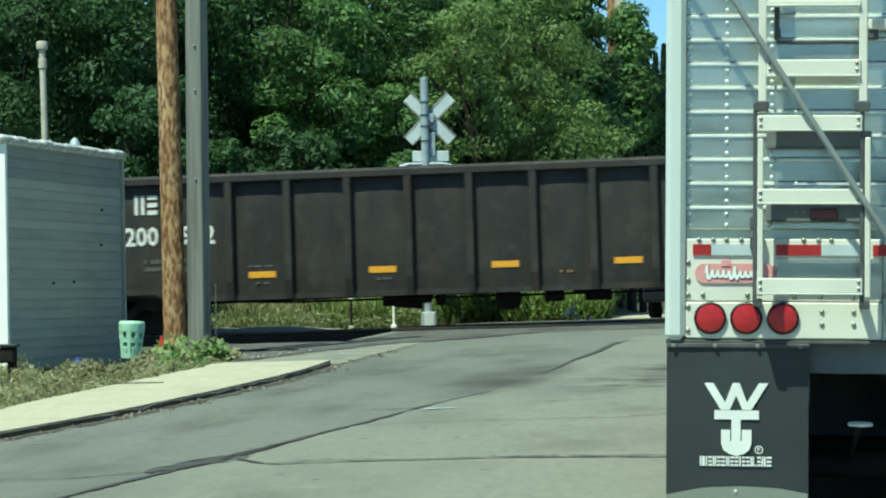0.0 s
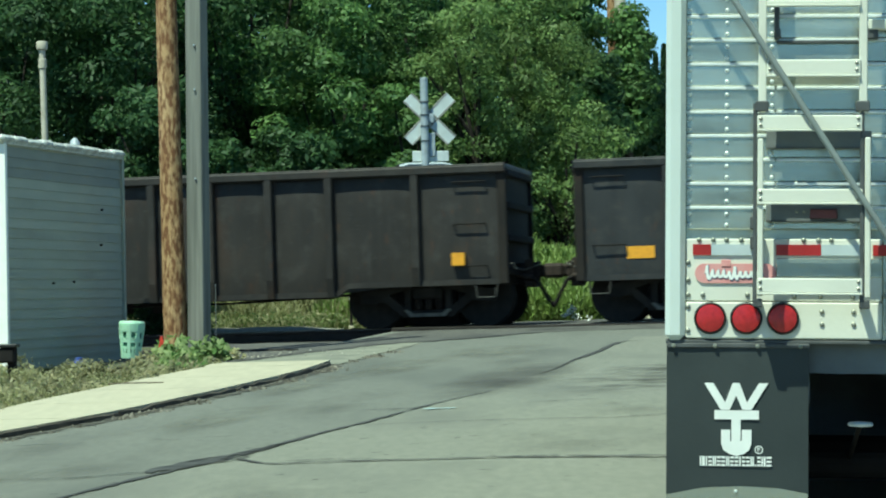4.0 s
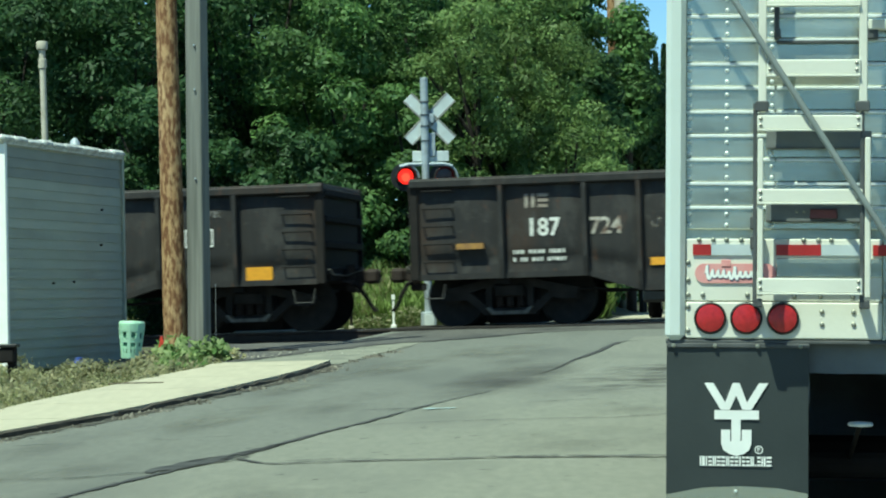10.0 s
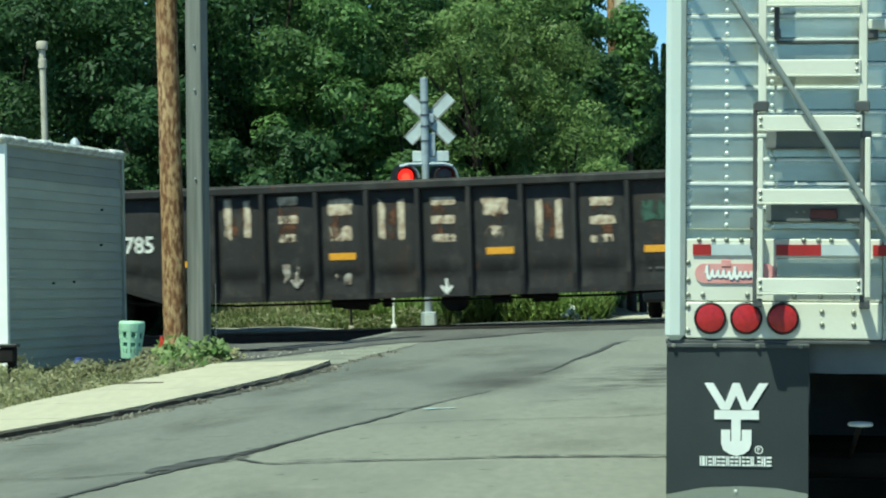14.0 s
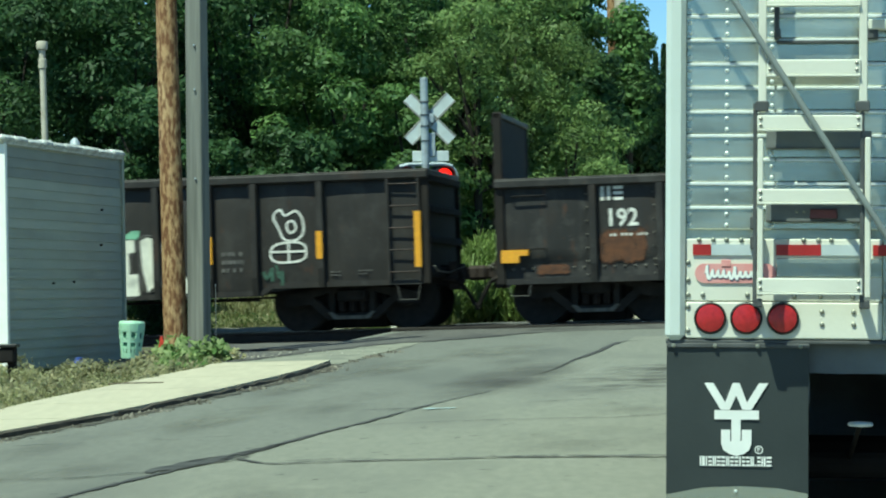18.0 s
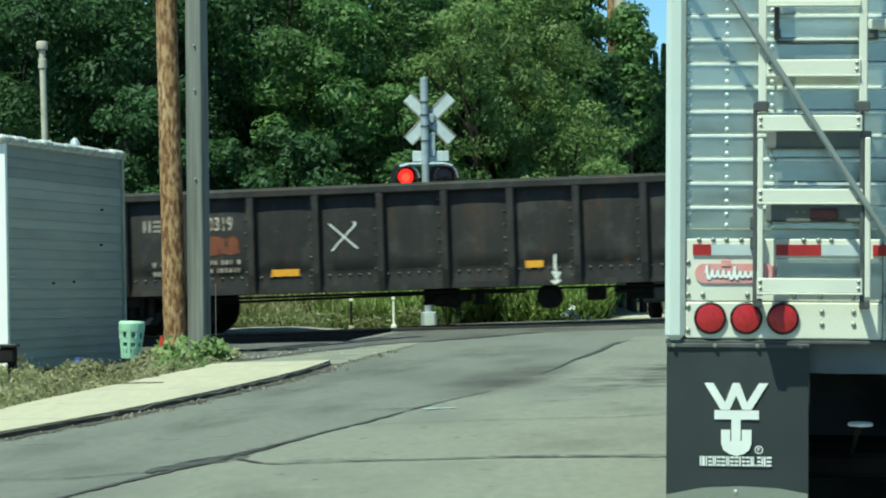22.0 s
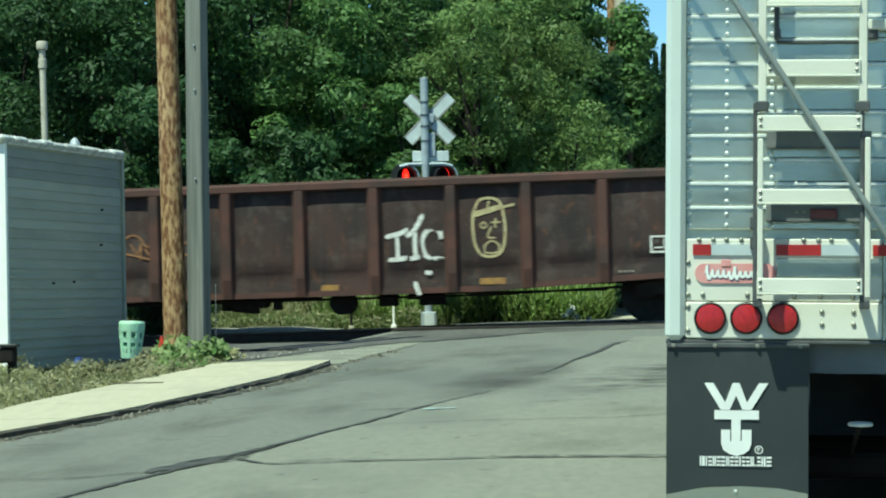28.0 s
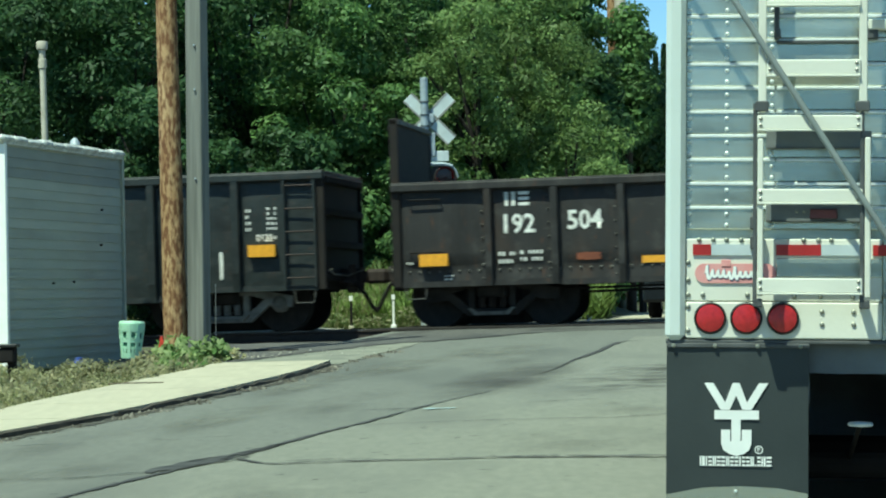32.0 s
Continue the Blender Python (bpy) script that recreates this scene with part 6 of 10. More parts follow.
    for px in (1257, 1320, 1384):
        lamp = part("tail_lamp", Shape().lathe([(0.067, 0.004), (0.069, -0.012), (0.063, -0.015), (0.060, -0.008)], axis="y", n=28, at=(tx(px), -0.022, tz(561))), BLACK_PAINT, t, "black rubber lamp grommet", smooth=True)
        part("lens", Shape().lathe([(0.062, -0.004), (0.058, -0.014), (0.036, -0.020), (0.002, -0.022)], axis="y", n=28, at=(tx(px), -0.022, tz(561))), RED_LENS, lamp, "round red lens", smooth=True)
    # ladder
    shared_bolt = Shape().lathe([(0.008, 0.0), (0.0075, -0.004), (0.004, -0.006), (0.001, -0.007)], axis="y", n=8).mesh("bolt_head", BOLT)
    ladder = part("ladder", Shape().box(tx(1344, 0.175), -0.175, tz(541, 0.175), tx(1349, 0.175), -0.03, tz(532, 0.175), 0.003), DARK_STEEL, t, "rear ladder with white step plates")
    for px, y0, y1 in ((1339, 540, 182), (1526, 542, 180)):
        part("ladder_rail", Shape().box(tx(px, 0.175), -0.185, tz(y0, 0.175), tx(px + 7, 0.175), -0.147, tz(y1, 0.175), 0.003), DARK_STEEL, ladder, "dark ladder rail")
        part("ladder_rail", Shape().box(tx(px + 8, 0.175), -0.190, tz(y0 - 18, 0.175), tx(px + 18, 0.175), -0.150, tz(y1 + 62, 0.175), 0.004), WHITE_PLATE, ladder, "pale rail liner")
        part("rail_foot", Shape().box(tx(px + 2, 0.175), -0.185, tz(y0 + 1, 0.175), tx(px + 17, 0.175), -0.02, tz(y0 - 14, 0.175), 0.004), DARK_STEEL, ladder)
    for px in (1348, 1524):
        part("upper_rail", Shape().box(tx(px, 0.175), -0.185, tz(198, 0.175), tx(px + 14, 0.175), -0.145, TOP + 0.02, 0.004), WHITE_PLATE, ladder, "pale upper ladder rail")
        part("clamp", Shape().box(tx(px - 6, 0.175), -0.195, tz(196, 0.175), tx(px + 18, 0.175), -0.135, tz(178, 0.175), 0.004), DARK_STEEL, ladder)
    for y0, y1, x0, x1 in ((132, 105, 1362, 1526), (228, 203, 1346, 1529), (357, 333, 1346, 1530), (516, 490, 1346, 1530), (8, 0, 1362, 1526)):
        st = part("step_plate", Shape().box(tx(x0, 0.175), -0.195, tz(y0, 0.175), tx(x1, 0.175), -0.160, tz(y1, 0.175), 0.004), WHITE_PLATE, ladder, "white step plate")
        part("step_edge", Shape().box(tx(x0, 0.175), -0.200, tz(y0 + 3, 0.175), tx(x1, 0.175), -0.163, tz(y0 - 0.5, 0.175), 0.002), WHITE_PLATE, st)
        for q in (x0 + 6, x1 - 7):
            for dy in (6, 18):
                if y0 > 20:
                    part("bolt_head", shared_bolt, BOLT, st, at=(tx(q, 0.175), -0.195, tz(y1 + dy, 0.175)))
    for py in (385, 420):
        part("hinge", Shape().box(tx(1335, 0.175), -0.09, tz(py + 18, 0.175), tx(1350, 0.175), -0.02, tz(py - 5, 0.175), 0.004), DARK_STEEL, ladder)
    part("brace_bar", Shape().tube((tx(1281, 0.21), -0.21, tz(-40, 0.21)), (tx(1590, 0.21), -0.21, tz(440, 0.21)), 0.0135, 0.0135, 12), BRACE, t, "grey diagonal brace bar", smooth=True)
    part("brace_bar", Shape().tube((tx(1126, 0.21), -0.21, tz(-280, 0.21)), (tx(1281, 0.21), -0.21, tz(-40, 0.21)), 0.0135, 0.0135, 12), BRACE, t, smooth=True)
    part("marker_lamp", Shape().box(tx(1430), -0.046, tz(386), tx(1478), -0.029, tz(368), 0.003), material("dark_red_lamp", (0.045, 0.014, 0.016), 0.3, second=(0.03, 0.01, 0.012)), t, "small dark red marker lamp")
    for px in (1407, 1420):
        part("bolt_head", shared_bolt, BOLT, t, at=(tx(px), -0.03, tz(373)))
    part("frame_edge", Shape().box(tx(1540, 0.14), -0.06, tz(48, 0.14), W - 0.1, 0.0, tz(30, 0.14), 0.004), WHITE_PLATE, t)
    # mud flap with printed emblem
    def flap(x0):
        n = 14
        sh = Shape()
        for j in range(n + 1):
            k = j / n
            z = tz(607) - 0.70 * k
            y = -0.018 + 0.002 * math.sin(k * 3.0)
            for i in range(7):
                x = x0 + (0.605 - 0.004) * i / 6
                yy = y + 0.0015 * math.sin(i * 1.3 + k * 4)
                sh.v.append((x, yy, z))
                sh.v.append((x, yy + 0.010, z))
        for j in range(n):
            for i in range(6):
                o = 14 * j + 2 * i
                sh.f += [(o, o + 2, o + 16, o + 14), (o + 1, o + 15, o + 17, o + 3)]
            o = 14 * j
            sh.f += [(o, o + 14, o + 15, o + 1), (o + 12, o + 13, o + 27, o + 26)]
        o = 14 * n
        sh.f += [(2 * i, 2 * i + 1, 2 * i + 3, 2 * i + 2) for i in range(6)] + [(o + 2 * i, o + 2 * i + 2, o + 2 * i + 3, o + 2 * i + 1) for i in range(6)]
        f = part("mud_flap", sh, RUBBER, t, "black rubber mud flap with white emblem", smooth=True)
        part("flap_hanger", Shape().box(x0, -0.028, tz(613), x0 + 0.605, 0.0, tz(605), 0.003), DARK_STEEL, f)
        part("flap_weight", Shape().add([(x0, -0.024, tz(872)), (x0 + 0.16, -0.024, tz(859)), (x0 + 0.32, -0.024, tz(856)), (x0 + 0.48, -0.024, tz(859)), (x0 + 0.60, -0.024, tz(868)), (x0 + 0.60, -0.024, tz(905)), (x0, -0.024, tz(905))], [(0, 1, 2, 3, 4, 5, 6)]), ALU_SHEET, f, "grey weight strip")
        part("bolt_head", Shape().lathe([(0.008, 0), (0.006, -0.006), (0.001, -0.008)], axis="y", n=8), ALU_BRIGHT, f, at=(x0 + 0.295, -0.024, tz(865)))
        for px in (1193, 1266, 1340, 1415):
            part("bolt_head", Shape().lathe([(0.010, 0), (0.008, -0.008), (0.001, -0.010)], axis="y", n=8), BOLT, f, at=(x0 + tx(px) - tx(1181), -0.028, tz(610)))
        return f

    f = flap(tx(1181))
    flap(W - 0.61)
    yy = -0.0225
    zig = [(1247, 675), (1263, 675), (1284, 709), (1297, 675), (1309, 675), (1322, 709), (1343, 675), (1359, 675), (1330, 722), (1314, 722), (1303, 697), (1292, 722), (1276, 722)]
    emblem = part("emblem", Shape().prism([(tx(a), tz(b)) for a, b in zig], yy, yy + 0.004), LOGO_WHITE, f, "white geometric emblem")
    part("emblem_bar", Shape().prism([(tx(a), tz(b)) for a, b in ((1265, 723), (1343, 723), (1343, 739), (1311, 739), (1311, 788), (1295, 788), (1295, 739), (1265, 739))], yy, yy + 0.004), LOGO_WHITE, emblem)
    cup = [(1277, 757), (1293, 757), (1293, 776), (1297, 781), (1309, 781), (1313, 776), (1313, 757), (1330, 757), (1330, 782), (1326, 793), (1316, 800), (1304, 803), (1292, 800), (1281, 793), (1277, 782)]
    part("emblem_cup", Shape().prism([(tx(a), tz(b)) for a, b in cup], yy - 0.001, yy + 0.003), LOGO_WHITE, emblem)
    ring = Shape().ribbon([(tx(1343) + 0.016 * math.cos(k * 0.3142), tz(792) + 0.016 * math.sin(k * 0.3142)) for k in range(21)], 0.004, yy).ribbon([(tx(1343) - 0.004, tz(792) - 0.007), (tx(1343) - 0.004, tz(792) + 0.007), (tx(1343) + 0.005, tz(792) + 0.003)], 0.004, yy)
    part("emblem_ring", ring, LOGO_WHITE, emblem)
    px = 1240.0
    for k, w in enumerate((9, 3, 6, 6, 6, 7, 6, 6, 7, 3, 6, 6, 6, 3, 6, 7, 9)):
        if w < 5 or k % 3 == 0:
            part("print_bar", Shape().box(tx(px), yy, tz(821), tx(px + 2.6), yy + 0.004, tz(804 if k != 13 else 817)), LOGO_WHITE, f)
            if w > 5:
                part("print_bar", Shape().box(tx(px + 3.6), yy, tz(821), tx(px + w), yy + 0.004, tz(804)), LOGO_WHITE, f)
        else:
            for z0, z1 in ((821, 817.5), (814.5, 811), (807.5, 804)):
                part("print_bar", Shape().box(tx(px), yy, tz(z0), tx(px + w), yy + 0.004, tz(z1)), LOGO_WHITE, f)
        px += w + 1.45
    # axles and tyres
    for ya in (1.0, 2.25):
        ax = part("axle", Shape().tube((0.2, ya, 0.53), (W - 0.2, ya, 0.53), 0.065, 0.065, 12), UNDER, t)
        for x0 in (0.04, 0.36, W - 0.32, W - 0.64):
            tyre = Shape().lathe([(0.30, 0.0), (0.46, 0.01), (0.525, 0.05), (0.53, 0.14), (0.525, 0.23), (0.46, 0.27), (0.30, 0.28)], axis="x", n=32, at=(x0, ya, 0.53))
            ty = part("tyre", tyre, TYRE, t, "black dual tyre", smooth=True)
            part("rim", Shape().lathe([(0.29, 0.03), (0.30, 0.05), (0.30, 0.23), (0.29, 0.25)], axis="x", n=24, at=(x0, ya, 0.53)), ALU_SHEET, ty)
    part("underframe", Shape().box(0.5, 0.12, 0.85, 0.62, LEN, 1.13).box(W - 0.62, 0.12, 0.85, W - 0.5, LEN, 1.13), GRIME, t)
    part("cross_beam", Shape().box(0.05, 0.06, 0.98, W - 0.05, 0.16, 1.12), GRIME, t)
    # pale disc imitates a glint; the rod that holds it is added too
    part("hose_fitting", Shape().lathe([(0.01, -0.012), (0.05, -0.008), (0.055, 0.0), (0.05, 0.008), (0.01, 0.012)], axis="z", n=16, at=(tx(1523), 0.12, tz(748))), ALU_BRIGHT, t, "small bright disc standing in for a glint under the trailer", smooth=True)
    part("fitting_bracket", Shape().tube((tx(1523), 0.13, tz(748)), (tx(1523), 0.98, 0.56), 0.012, 0.012, 6), UNDER, t)
    part("belly", Shape().box(0.06, 3.0, 0.30, W - 0.06, 9.0, 1.16, 0.05), GRIME, t, "low dark belly deck")
    for x in (0.7, W - 0.78):
        part("landing_leg", Shape().box(x, 9.0, 0.15, x + 0.1, 9.1, 1.14).box(x - 0.06, 8.92, 0.03, x + 0.16, 9.18, 0.16), UNDER, t)
    return t


trailer()

# ---- the train ----
RIVET = material("dusty_rivet_steel", (0.156, 0.150, 0.132), 0.7, second=(0.060, 0.054, 0.048), grain=9.0)
DUSTY = material("dusty_steel", (0.1560, 0.1495, 0.1300), 0.85, second=(0.0780, 0.0741, 0.0650), grain=9.0)
STEP_STEEL = material("dull_step_steel", (0.075, 0.073, 0.066), 0.8, second=(0.04, 0.038, 0.034), grain=9.0)
def profile(kind):
    """Length, rim height, side sill at the ends and in the middle, posts from the left end, post width."""
    if kind == "tall":
        return 15.3, 2.56, 0.66, 0.53, [1.39, 2.77, 3.75, 4.71, 5.69, 6.67, 7.65, 8.66, 9.60, 10.56, 11.53, 12.51, 13.90], 0.14
    if kind == "red_end":
        return 15.26, 2.38, 0.70, 0.55, [1.27, 2.74, 3.97, 5.18, 6.37, 7.57, 8.78, 10.02, 11.22, 12.42, 13.90], 0.17
    if kind == "ribbed":
        return 15.4, 2.35, 0.75, 0.49, [1.40, 2.72, 3.57, 4.39, 5.20, 6.08, 6.90, 7.72, 8.54, 9.37, 10.20, 11.04, 11.87, 12.74, 14.0], 0.085
    if kind == "striped":
        return 15.4, 2.52, 0.70, 0.58, [1.66, 2.78, 3.50, 4.40, 5.31, 6.19, 7.16, 8.21, 9.14, 10.06, 11.0, 11.88, 12.62, 13.70], 0.12
    return 15.58, 2.30, 0.64, 0.62, [1.48, 2.53, 3.58, 4.64, 5.69, 6.72, 7.77, 8.81, 9.86, 10.90, 11.93, 12.97, 14.04], 0.13


HALF = 1.55
MESHES = {}


def shared(key, make):
    if key not in MESHES:
        MESHES[key] = make()
    return MESHES[key]


def post_shape(w, z0, z1, y, flare=0.0):
    d, e = 0.13, w / 2 + flare
    return Shape().add([(-e, y, z0 + 0.02), (e, y, z0 + 0.02), (w / 2 * 0.8, y - d * 0.55, z0), (-w / 2 * 0.8, y - d * 0.55, z0), (-e, y, z1), (e, y, z1), (w / 2 * 0.8, y - d, z1), (-w / 2 * 0.8, y - d, z1), (w / 2 * 0.8, y - d, z0 + 0.30), (-w / 2 * 0.8, y - d, z0 + 0.30)],
                       [(0, 3, 2, 1), (3, 9, 8, 2), (9, 7, 6, 8), (4, 5, 6, 7), (0, 4, 7, 9, 3), (1, 2, 8, 6, 5)])


def panel_shape(w, zl, zr, z1, y, seed, crease=0.0):
    """A side sheet between two posts, a little bulged and dented, with a thickness of its own."""
    rnd = random.Random(seed)
    sh = Shape()
    nx = 10
    rows = [0.0, 0.06, 0.12, crease - 0.012, crease + 0.012, 0.34, 0.46, 0.58, 0.70, 0.82, 0.92, 1.0] if crease else [k / 8 for k in range(9)]
    nz = len(rows) - 1
    ph = [rnd.uniform(0, 6.3) for k in range(3)]
    for j in range(nz + 1):
        for i in range(nx + 1):
            u, v = i / nx, rows[j]
            z0 = zl + (zr - zl) * u
            bulge = 0.029 * (1 - abs(2 * u - 1) ** 4) * (1 - abs(2 * v - 1) ** 6)
            if crease and v < crease:
                bulge = 0.003 + 0.020 * (1 - v / crease)
            dent = 0.006 * math.sin(ph[1] + u * 5) * math.sin(ph[2] + v * 6) * math.sin(math.pi * u) * math.sin(math.pi * v)
            sh.v.append((w * u, y - bulge + abs(dent), z0 + (z1 - z0) * v))
    for j in range(nz):
        for i in range(nx):
            o = j * (nx + 1) + i
            sh.f.append((o, o + 1, o + nx + 2, o + nx + 1))
    k = len(sh.v)
    sh.v += [(0, y + 0.03, zl), (w, y + 0.03, zr), (w, y + 0.03, z1), (0, y + 0.03, z1)]
    sh.f += [(k, k + 3, k + 2, k + 1), tuple(range(nx, -1, -1)) + (k, k + 1)[::1], tuple(nz * (nx + 1) + i for i in range(nx + 1)) + (k + 2, k + 3)]
    return sh


def wheelset_mesh():
    sh = Shape().tube((0, -0.98, 0), (0, 0.98, 0), 0.075, 0.075, 12)
    for s in (-1, 1):
        rings = [(0.10, 0.0), (0.30, 0.02), (0.40, -0.015), (0.453, -0.02), (0.457, 0.05), (0.462, 0.09), (0.485, 0.10), (0.48, 0.125), (0.40, 0.125), (0.32, 0.09), (0.10, 0.12)]
        sh.lathe([(r, s * (-0.78 + h)) for r, h in rings], axis="y", n=36)
        sh.lathe([(0.09, s * 0.97), (0.085, s * 1.02), (0.02, s * 1.03)], axis="y", n=10)
        for k in range(3):
            a = 2.094 * k
            sh.lathe([(0.014, s * 1.03), (0.012, s * 1.045)], axis="y", n=6, at=(0.045 * math.cos(a), 0, 0.045 * math.sin(a)))
    return sh.mesh("wheelset", WHEEL_STEEL, True)


def side_frame_shape(y):
    s = -1 if y < 0 else 1
    sh = Shape()
    top = [(-1.08, 0.40), (-1.10, 0.58), (-0.70, 0.66), (-0.38, 0.74), (0.38, 0.74), (0.70, 0.66), (1.10, 0.58), (1.08, 0.40), (0.72, 0.42), (0.70, 0.52), (0.40, 0.60), (-0.40, 0.60), (-0.70, 0.52), (-0.72, 0.42)]
    sh.prism(top, y - 0.07, y + 0.07)
    low = [(-0.78, 0.50), (-0.64, 0.54), (-0.32, 0.28), (0.32, 0.28), (0.64, 0.54), (0.78, 0.50), (0.40, 0.17), (-0.40, 0.17)]
    sh.prism(low, y - 0.06, y + 0.06)
    for x in (-0.33, 0.33):
        sh.box(x - 0.05, y - 0.06, 0.24, x + 0.05, y + 0.06, 0.64)
    return sh


def spring_shape():
    rings = []
    for k in range(6):
        rings += [(0.05, 0.29 + 0.035 * k), (0.068, 0.305 + 0.035 * k)]
    return Shape().lathe(rings + [(0.05, 0.50)], n=10)


TURNING = []
GREY_TRUCK = material("pale_dusty_truck_steel", (0.2295, 0.2261, 0.2074), 0.85, second=(0.1275, 0.1241, 0.1139), grain=7.0, spec=0.1)
CARS = []


def truck(car, x, steel=None):
    steel = steel or TRUCK_STEEL
    coil = RUST_STEEL if steel is TRUCK_STEEL else steel
    t = part("truck", shared("bolster", lambda: Shape().box(-0.24, -1.12, 0.46, 0.24, 1.12, 0.66, 0.03).tube((0, 0, 0.62), (0, 0, 0.80), 0.2, 0.2, 14).mesh("truck", TRUCK_STEEL)), TRUCK_STEEL, car, "cast steel two-axle truck", at=(x, 0, 0))
    for y in (-1.0, 1.0):
        part("side_frame", shared(("frame", y, steel.name), lambda: side_frame_shape(y).mesh("side_frame", steel)), steel, t)
        for q in (-0.17, 0.0, 0.17):
            part("spring", shared(("spring", coil.name), lambda: spring_shape().mesh("spring", coil)), coil, t, at=(q, y, 0))
        part("spring_plank", shared("plank", lambda: Shape().prism([(-0.38, 0.29), (-0.28, 0.18), (0.28, 0.18), (0.38, 0.29), (0.33, 0.30), (0.24, 0.235), (-0.24, 0.235), (-0.33, 0.30)], -0.10, 0.10).mesh("spring_plank", DUSTY)), DUSTY, t, "dusty spring plank", at=(0, y * 1.03, 0))
    # solid dark block for the brake gear and the shade between the wheels
    part("brake_rigging", shared("rigging", lambda: Shape().box(-0.95, -0.60, 0.30, 0.95, 0.60, 0.80, 0.03).box(-0.44, -0.55, 0.03, 0.44, 0.55, 0.32, 0.02).mesh("brake_rigging", UNDER)), UNDER, t)
    for xa in (-0.89, 0.89):
        if steel is not TRUCK_STEEL:
            part("bearing_cap", shared("bearing", lambda: Shape().lathe([(0.02, -1.13), (0.07, -1.125), (0.105, -1.10), (0.14, -1.06), (0.145, -0.98)], axis="y", n=16).mesh("bearing_cap", DUSTY)), DUSTY, t, "dusty round axle bearing cap", at=(xa, 0, 0.457))
        w = part("wheelset", shared("wheelset", wheelset_mesh), WHEEL_STEEL, t, at=(xa, 0, 0.457))
        TURNING.append((w, xa, car))
        part("brake_beam", shared("beam", lambda: Shape().box(-0.05, -0.8, -0.06, 0.05, 0.8, 0.04).box(-0.07, -0.84, -0.16, 0.07, -0.70, 0.14).box(-0.07, 0.70, -0.16, 0.07, 0.84, 0.14).mesh("brake_beam", UNDER)), UNDER, t, at=(xa - math.copysign(0.53, xa), 0, 0.42))
    return t


def gondola(kind, left, paint, label, ladder="right", bulkhead=0.0, rim=None, seed=0, panels=None, inset=1.31, steel=None):
    """One gondola car. Its origin lies on the rails under its left end; x runs forward, -y is the side that is seen."""
    L, H, ze, zm, posts, pw = profile(kind)
    rim = rim or paint
    car = thing("gondola_car", label, "rail car", group="gondola cars of the train")
    CARS.append((car, left, L))
    y = -HALF + 0.13

    def sill(x):
        """The lower edge of the side: deeper between the trucks on some cars."""
        d = min(x, L - x)
        if kind == "ribbed":
            return ze + (zm - ze) * min(max((d - 2.75) / 0.85, 0), 1)
        if kind == "red_end":
            return ze + (zm - ze) * min(max((d - 1.3) / 3.4, 0), 1)
        return ze + (zm - ze) * min(max((d - 2.5) / 0.2, 0), 1)

    edges = [0.02] + posts + [L - 0.02]
    for i, (a, b) in enumerate(zip(edges, edges[1:])):
        coat = (panels or {}).get(i - len(edges) + 1, (panels or {}).get(i, paint))
        key = ("panel", kind, i, coat.name, seed % 3)
        zl, zr = sill(a) + 0.04, sill(b) + 0.04
        if kind in ("tall", "striped", "") and i in (2, len(edges) - 4):
            zl = zr = min(zl, zr)
        part("side_panel", shared(key, lambda: panel_shape(b - a, zl, zr, H - 0.12, y, seed * 40 + i, 0.22 if kind in ("ribbed", "red_end", "") else 0.0).mesh("side_panel", coat, True)), coat, car, at=(a, 0, 0))
    for p in posts:
        key = ("post", kind, round(sill(p), 2), rim.name)
        part("side_post", shared(key, lambda: post_shape(pw, sill(p), H - 0.10, y, 0.055 if kind == "red_end" else 0.0).mesh("side_post", rim)), rim, car, at=(p, 0, 0))
    # rim, sill, far side, ends, floor
    part("top_chord", shared(("chord", kind, rim.name), lambda: Shape().box(-0.06, -HALF - 0.005, H - 0.15, L + 0.06, -HALF + 0.17, H - 0.02, 0.02).box(-0.05, -HALF + 0.02, H - 0.03, L + 0.05, -HALF + 0.16, H, 0.012).mesh("top_chord", rim)), rim, car, "heavy steel rim along the top")

    def make_sill():
        sh = Shape()
        ks = sorted(set([0.0, L] + [min(max(q, 0), L) for d in (1.3, 2.5, 2.7, 2.75, 3.6, 4.7) for q in (d, L - d)]))
        poly = [(x, sill(x)) for x in ks] + [(x, sill(x) + 0.09) for x in reversed(ks)]
        return sh.prism(poly, y - 0.035, y + 0.12).mesh("side_sill", rim)

    part("side_sill", shared(("sill", kind, rim.name), make_sill), rim, car)

    def make_far():
        sh = Shape().box(0, HALF - 0.14, ze, L, HALF - 0.10, H)
        for p in posts:
            sh.box(p - pw / 2, HALF - 0.11, ze, p + pw / 2, HALF, H - 0.1)
        return sh.box(-0.05, HALF - 0.16, H - 0.15, L + 0.05, HALF, H).mesh("far_side", paint)

    part("far_side", shared(("far", kind, paint.name), make_far), paint, car)
    part("floor", shared(("floor", kind), lambda: Shape().box(0.02, y + 0.1, 0.92, L - 0.02, -y - 0.1, 1.0).box(0.1, -0.22, 0.62, L - 0.1, 0.22, 0.92).mesh("floor", UNDER)), UNDER, car)
    top = H + bulkhead

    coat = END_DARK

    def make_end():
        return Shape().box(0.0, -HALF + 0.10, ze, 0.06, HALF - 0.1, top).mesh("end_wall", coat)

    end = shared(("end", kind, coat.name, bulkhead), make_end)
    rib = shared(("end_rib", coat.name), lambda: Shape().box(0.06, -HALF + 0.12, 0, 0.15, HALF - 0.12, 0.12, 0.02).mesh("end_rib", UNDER))
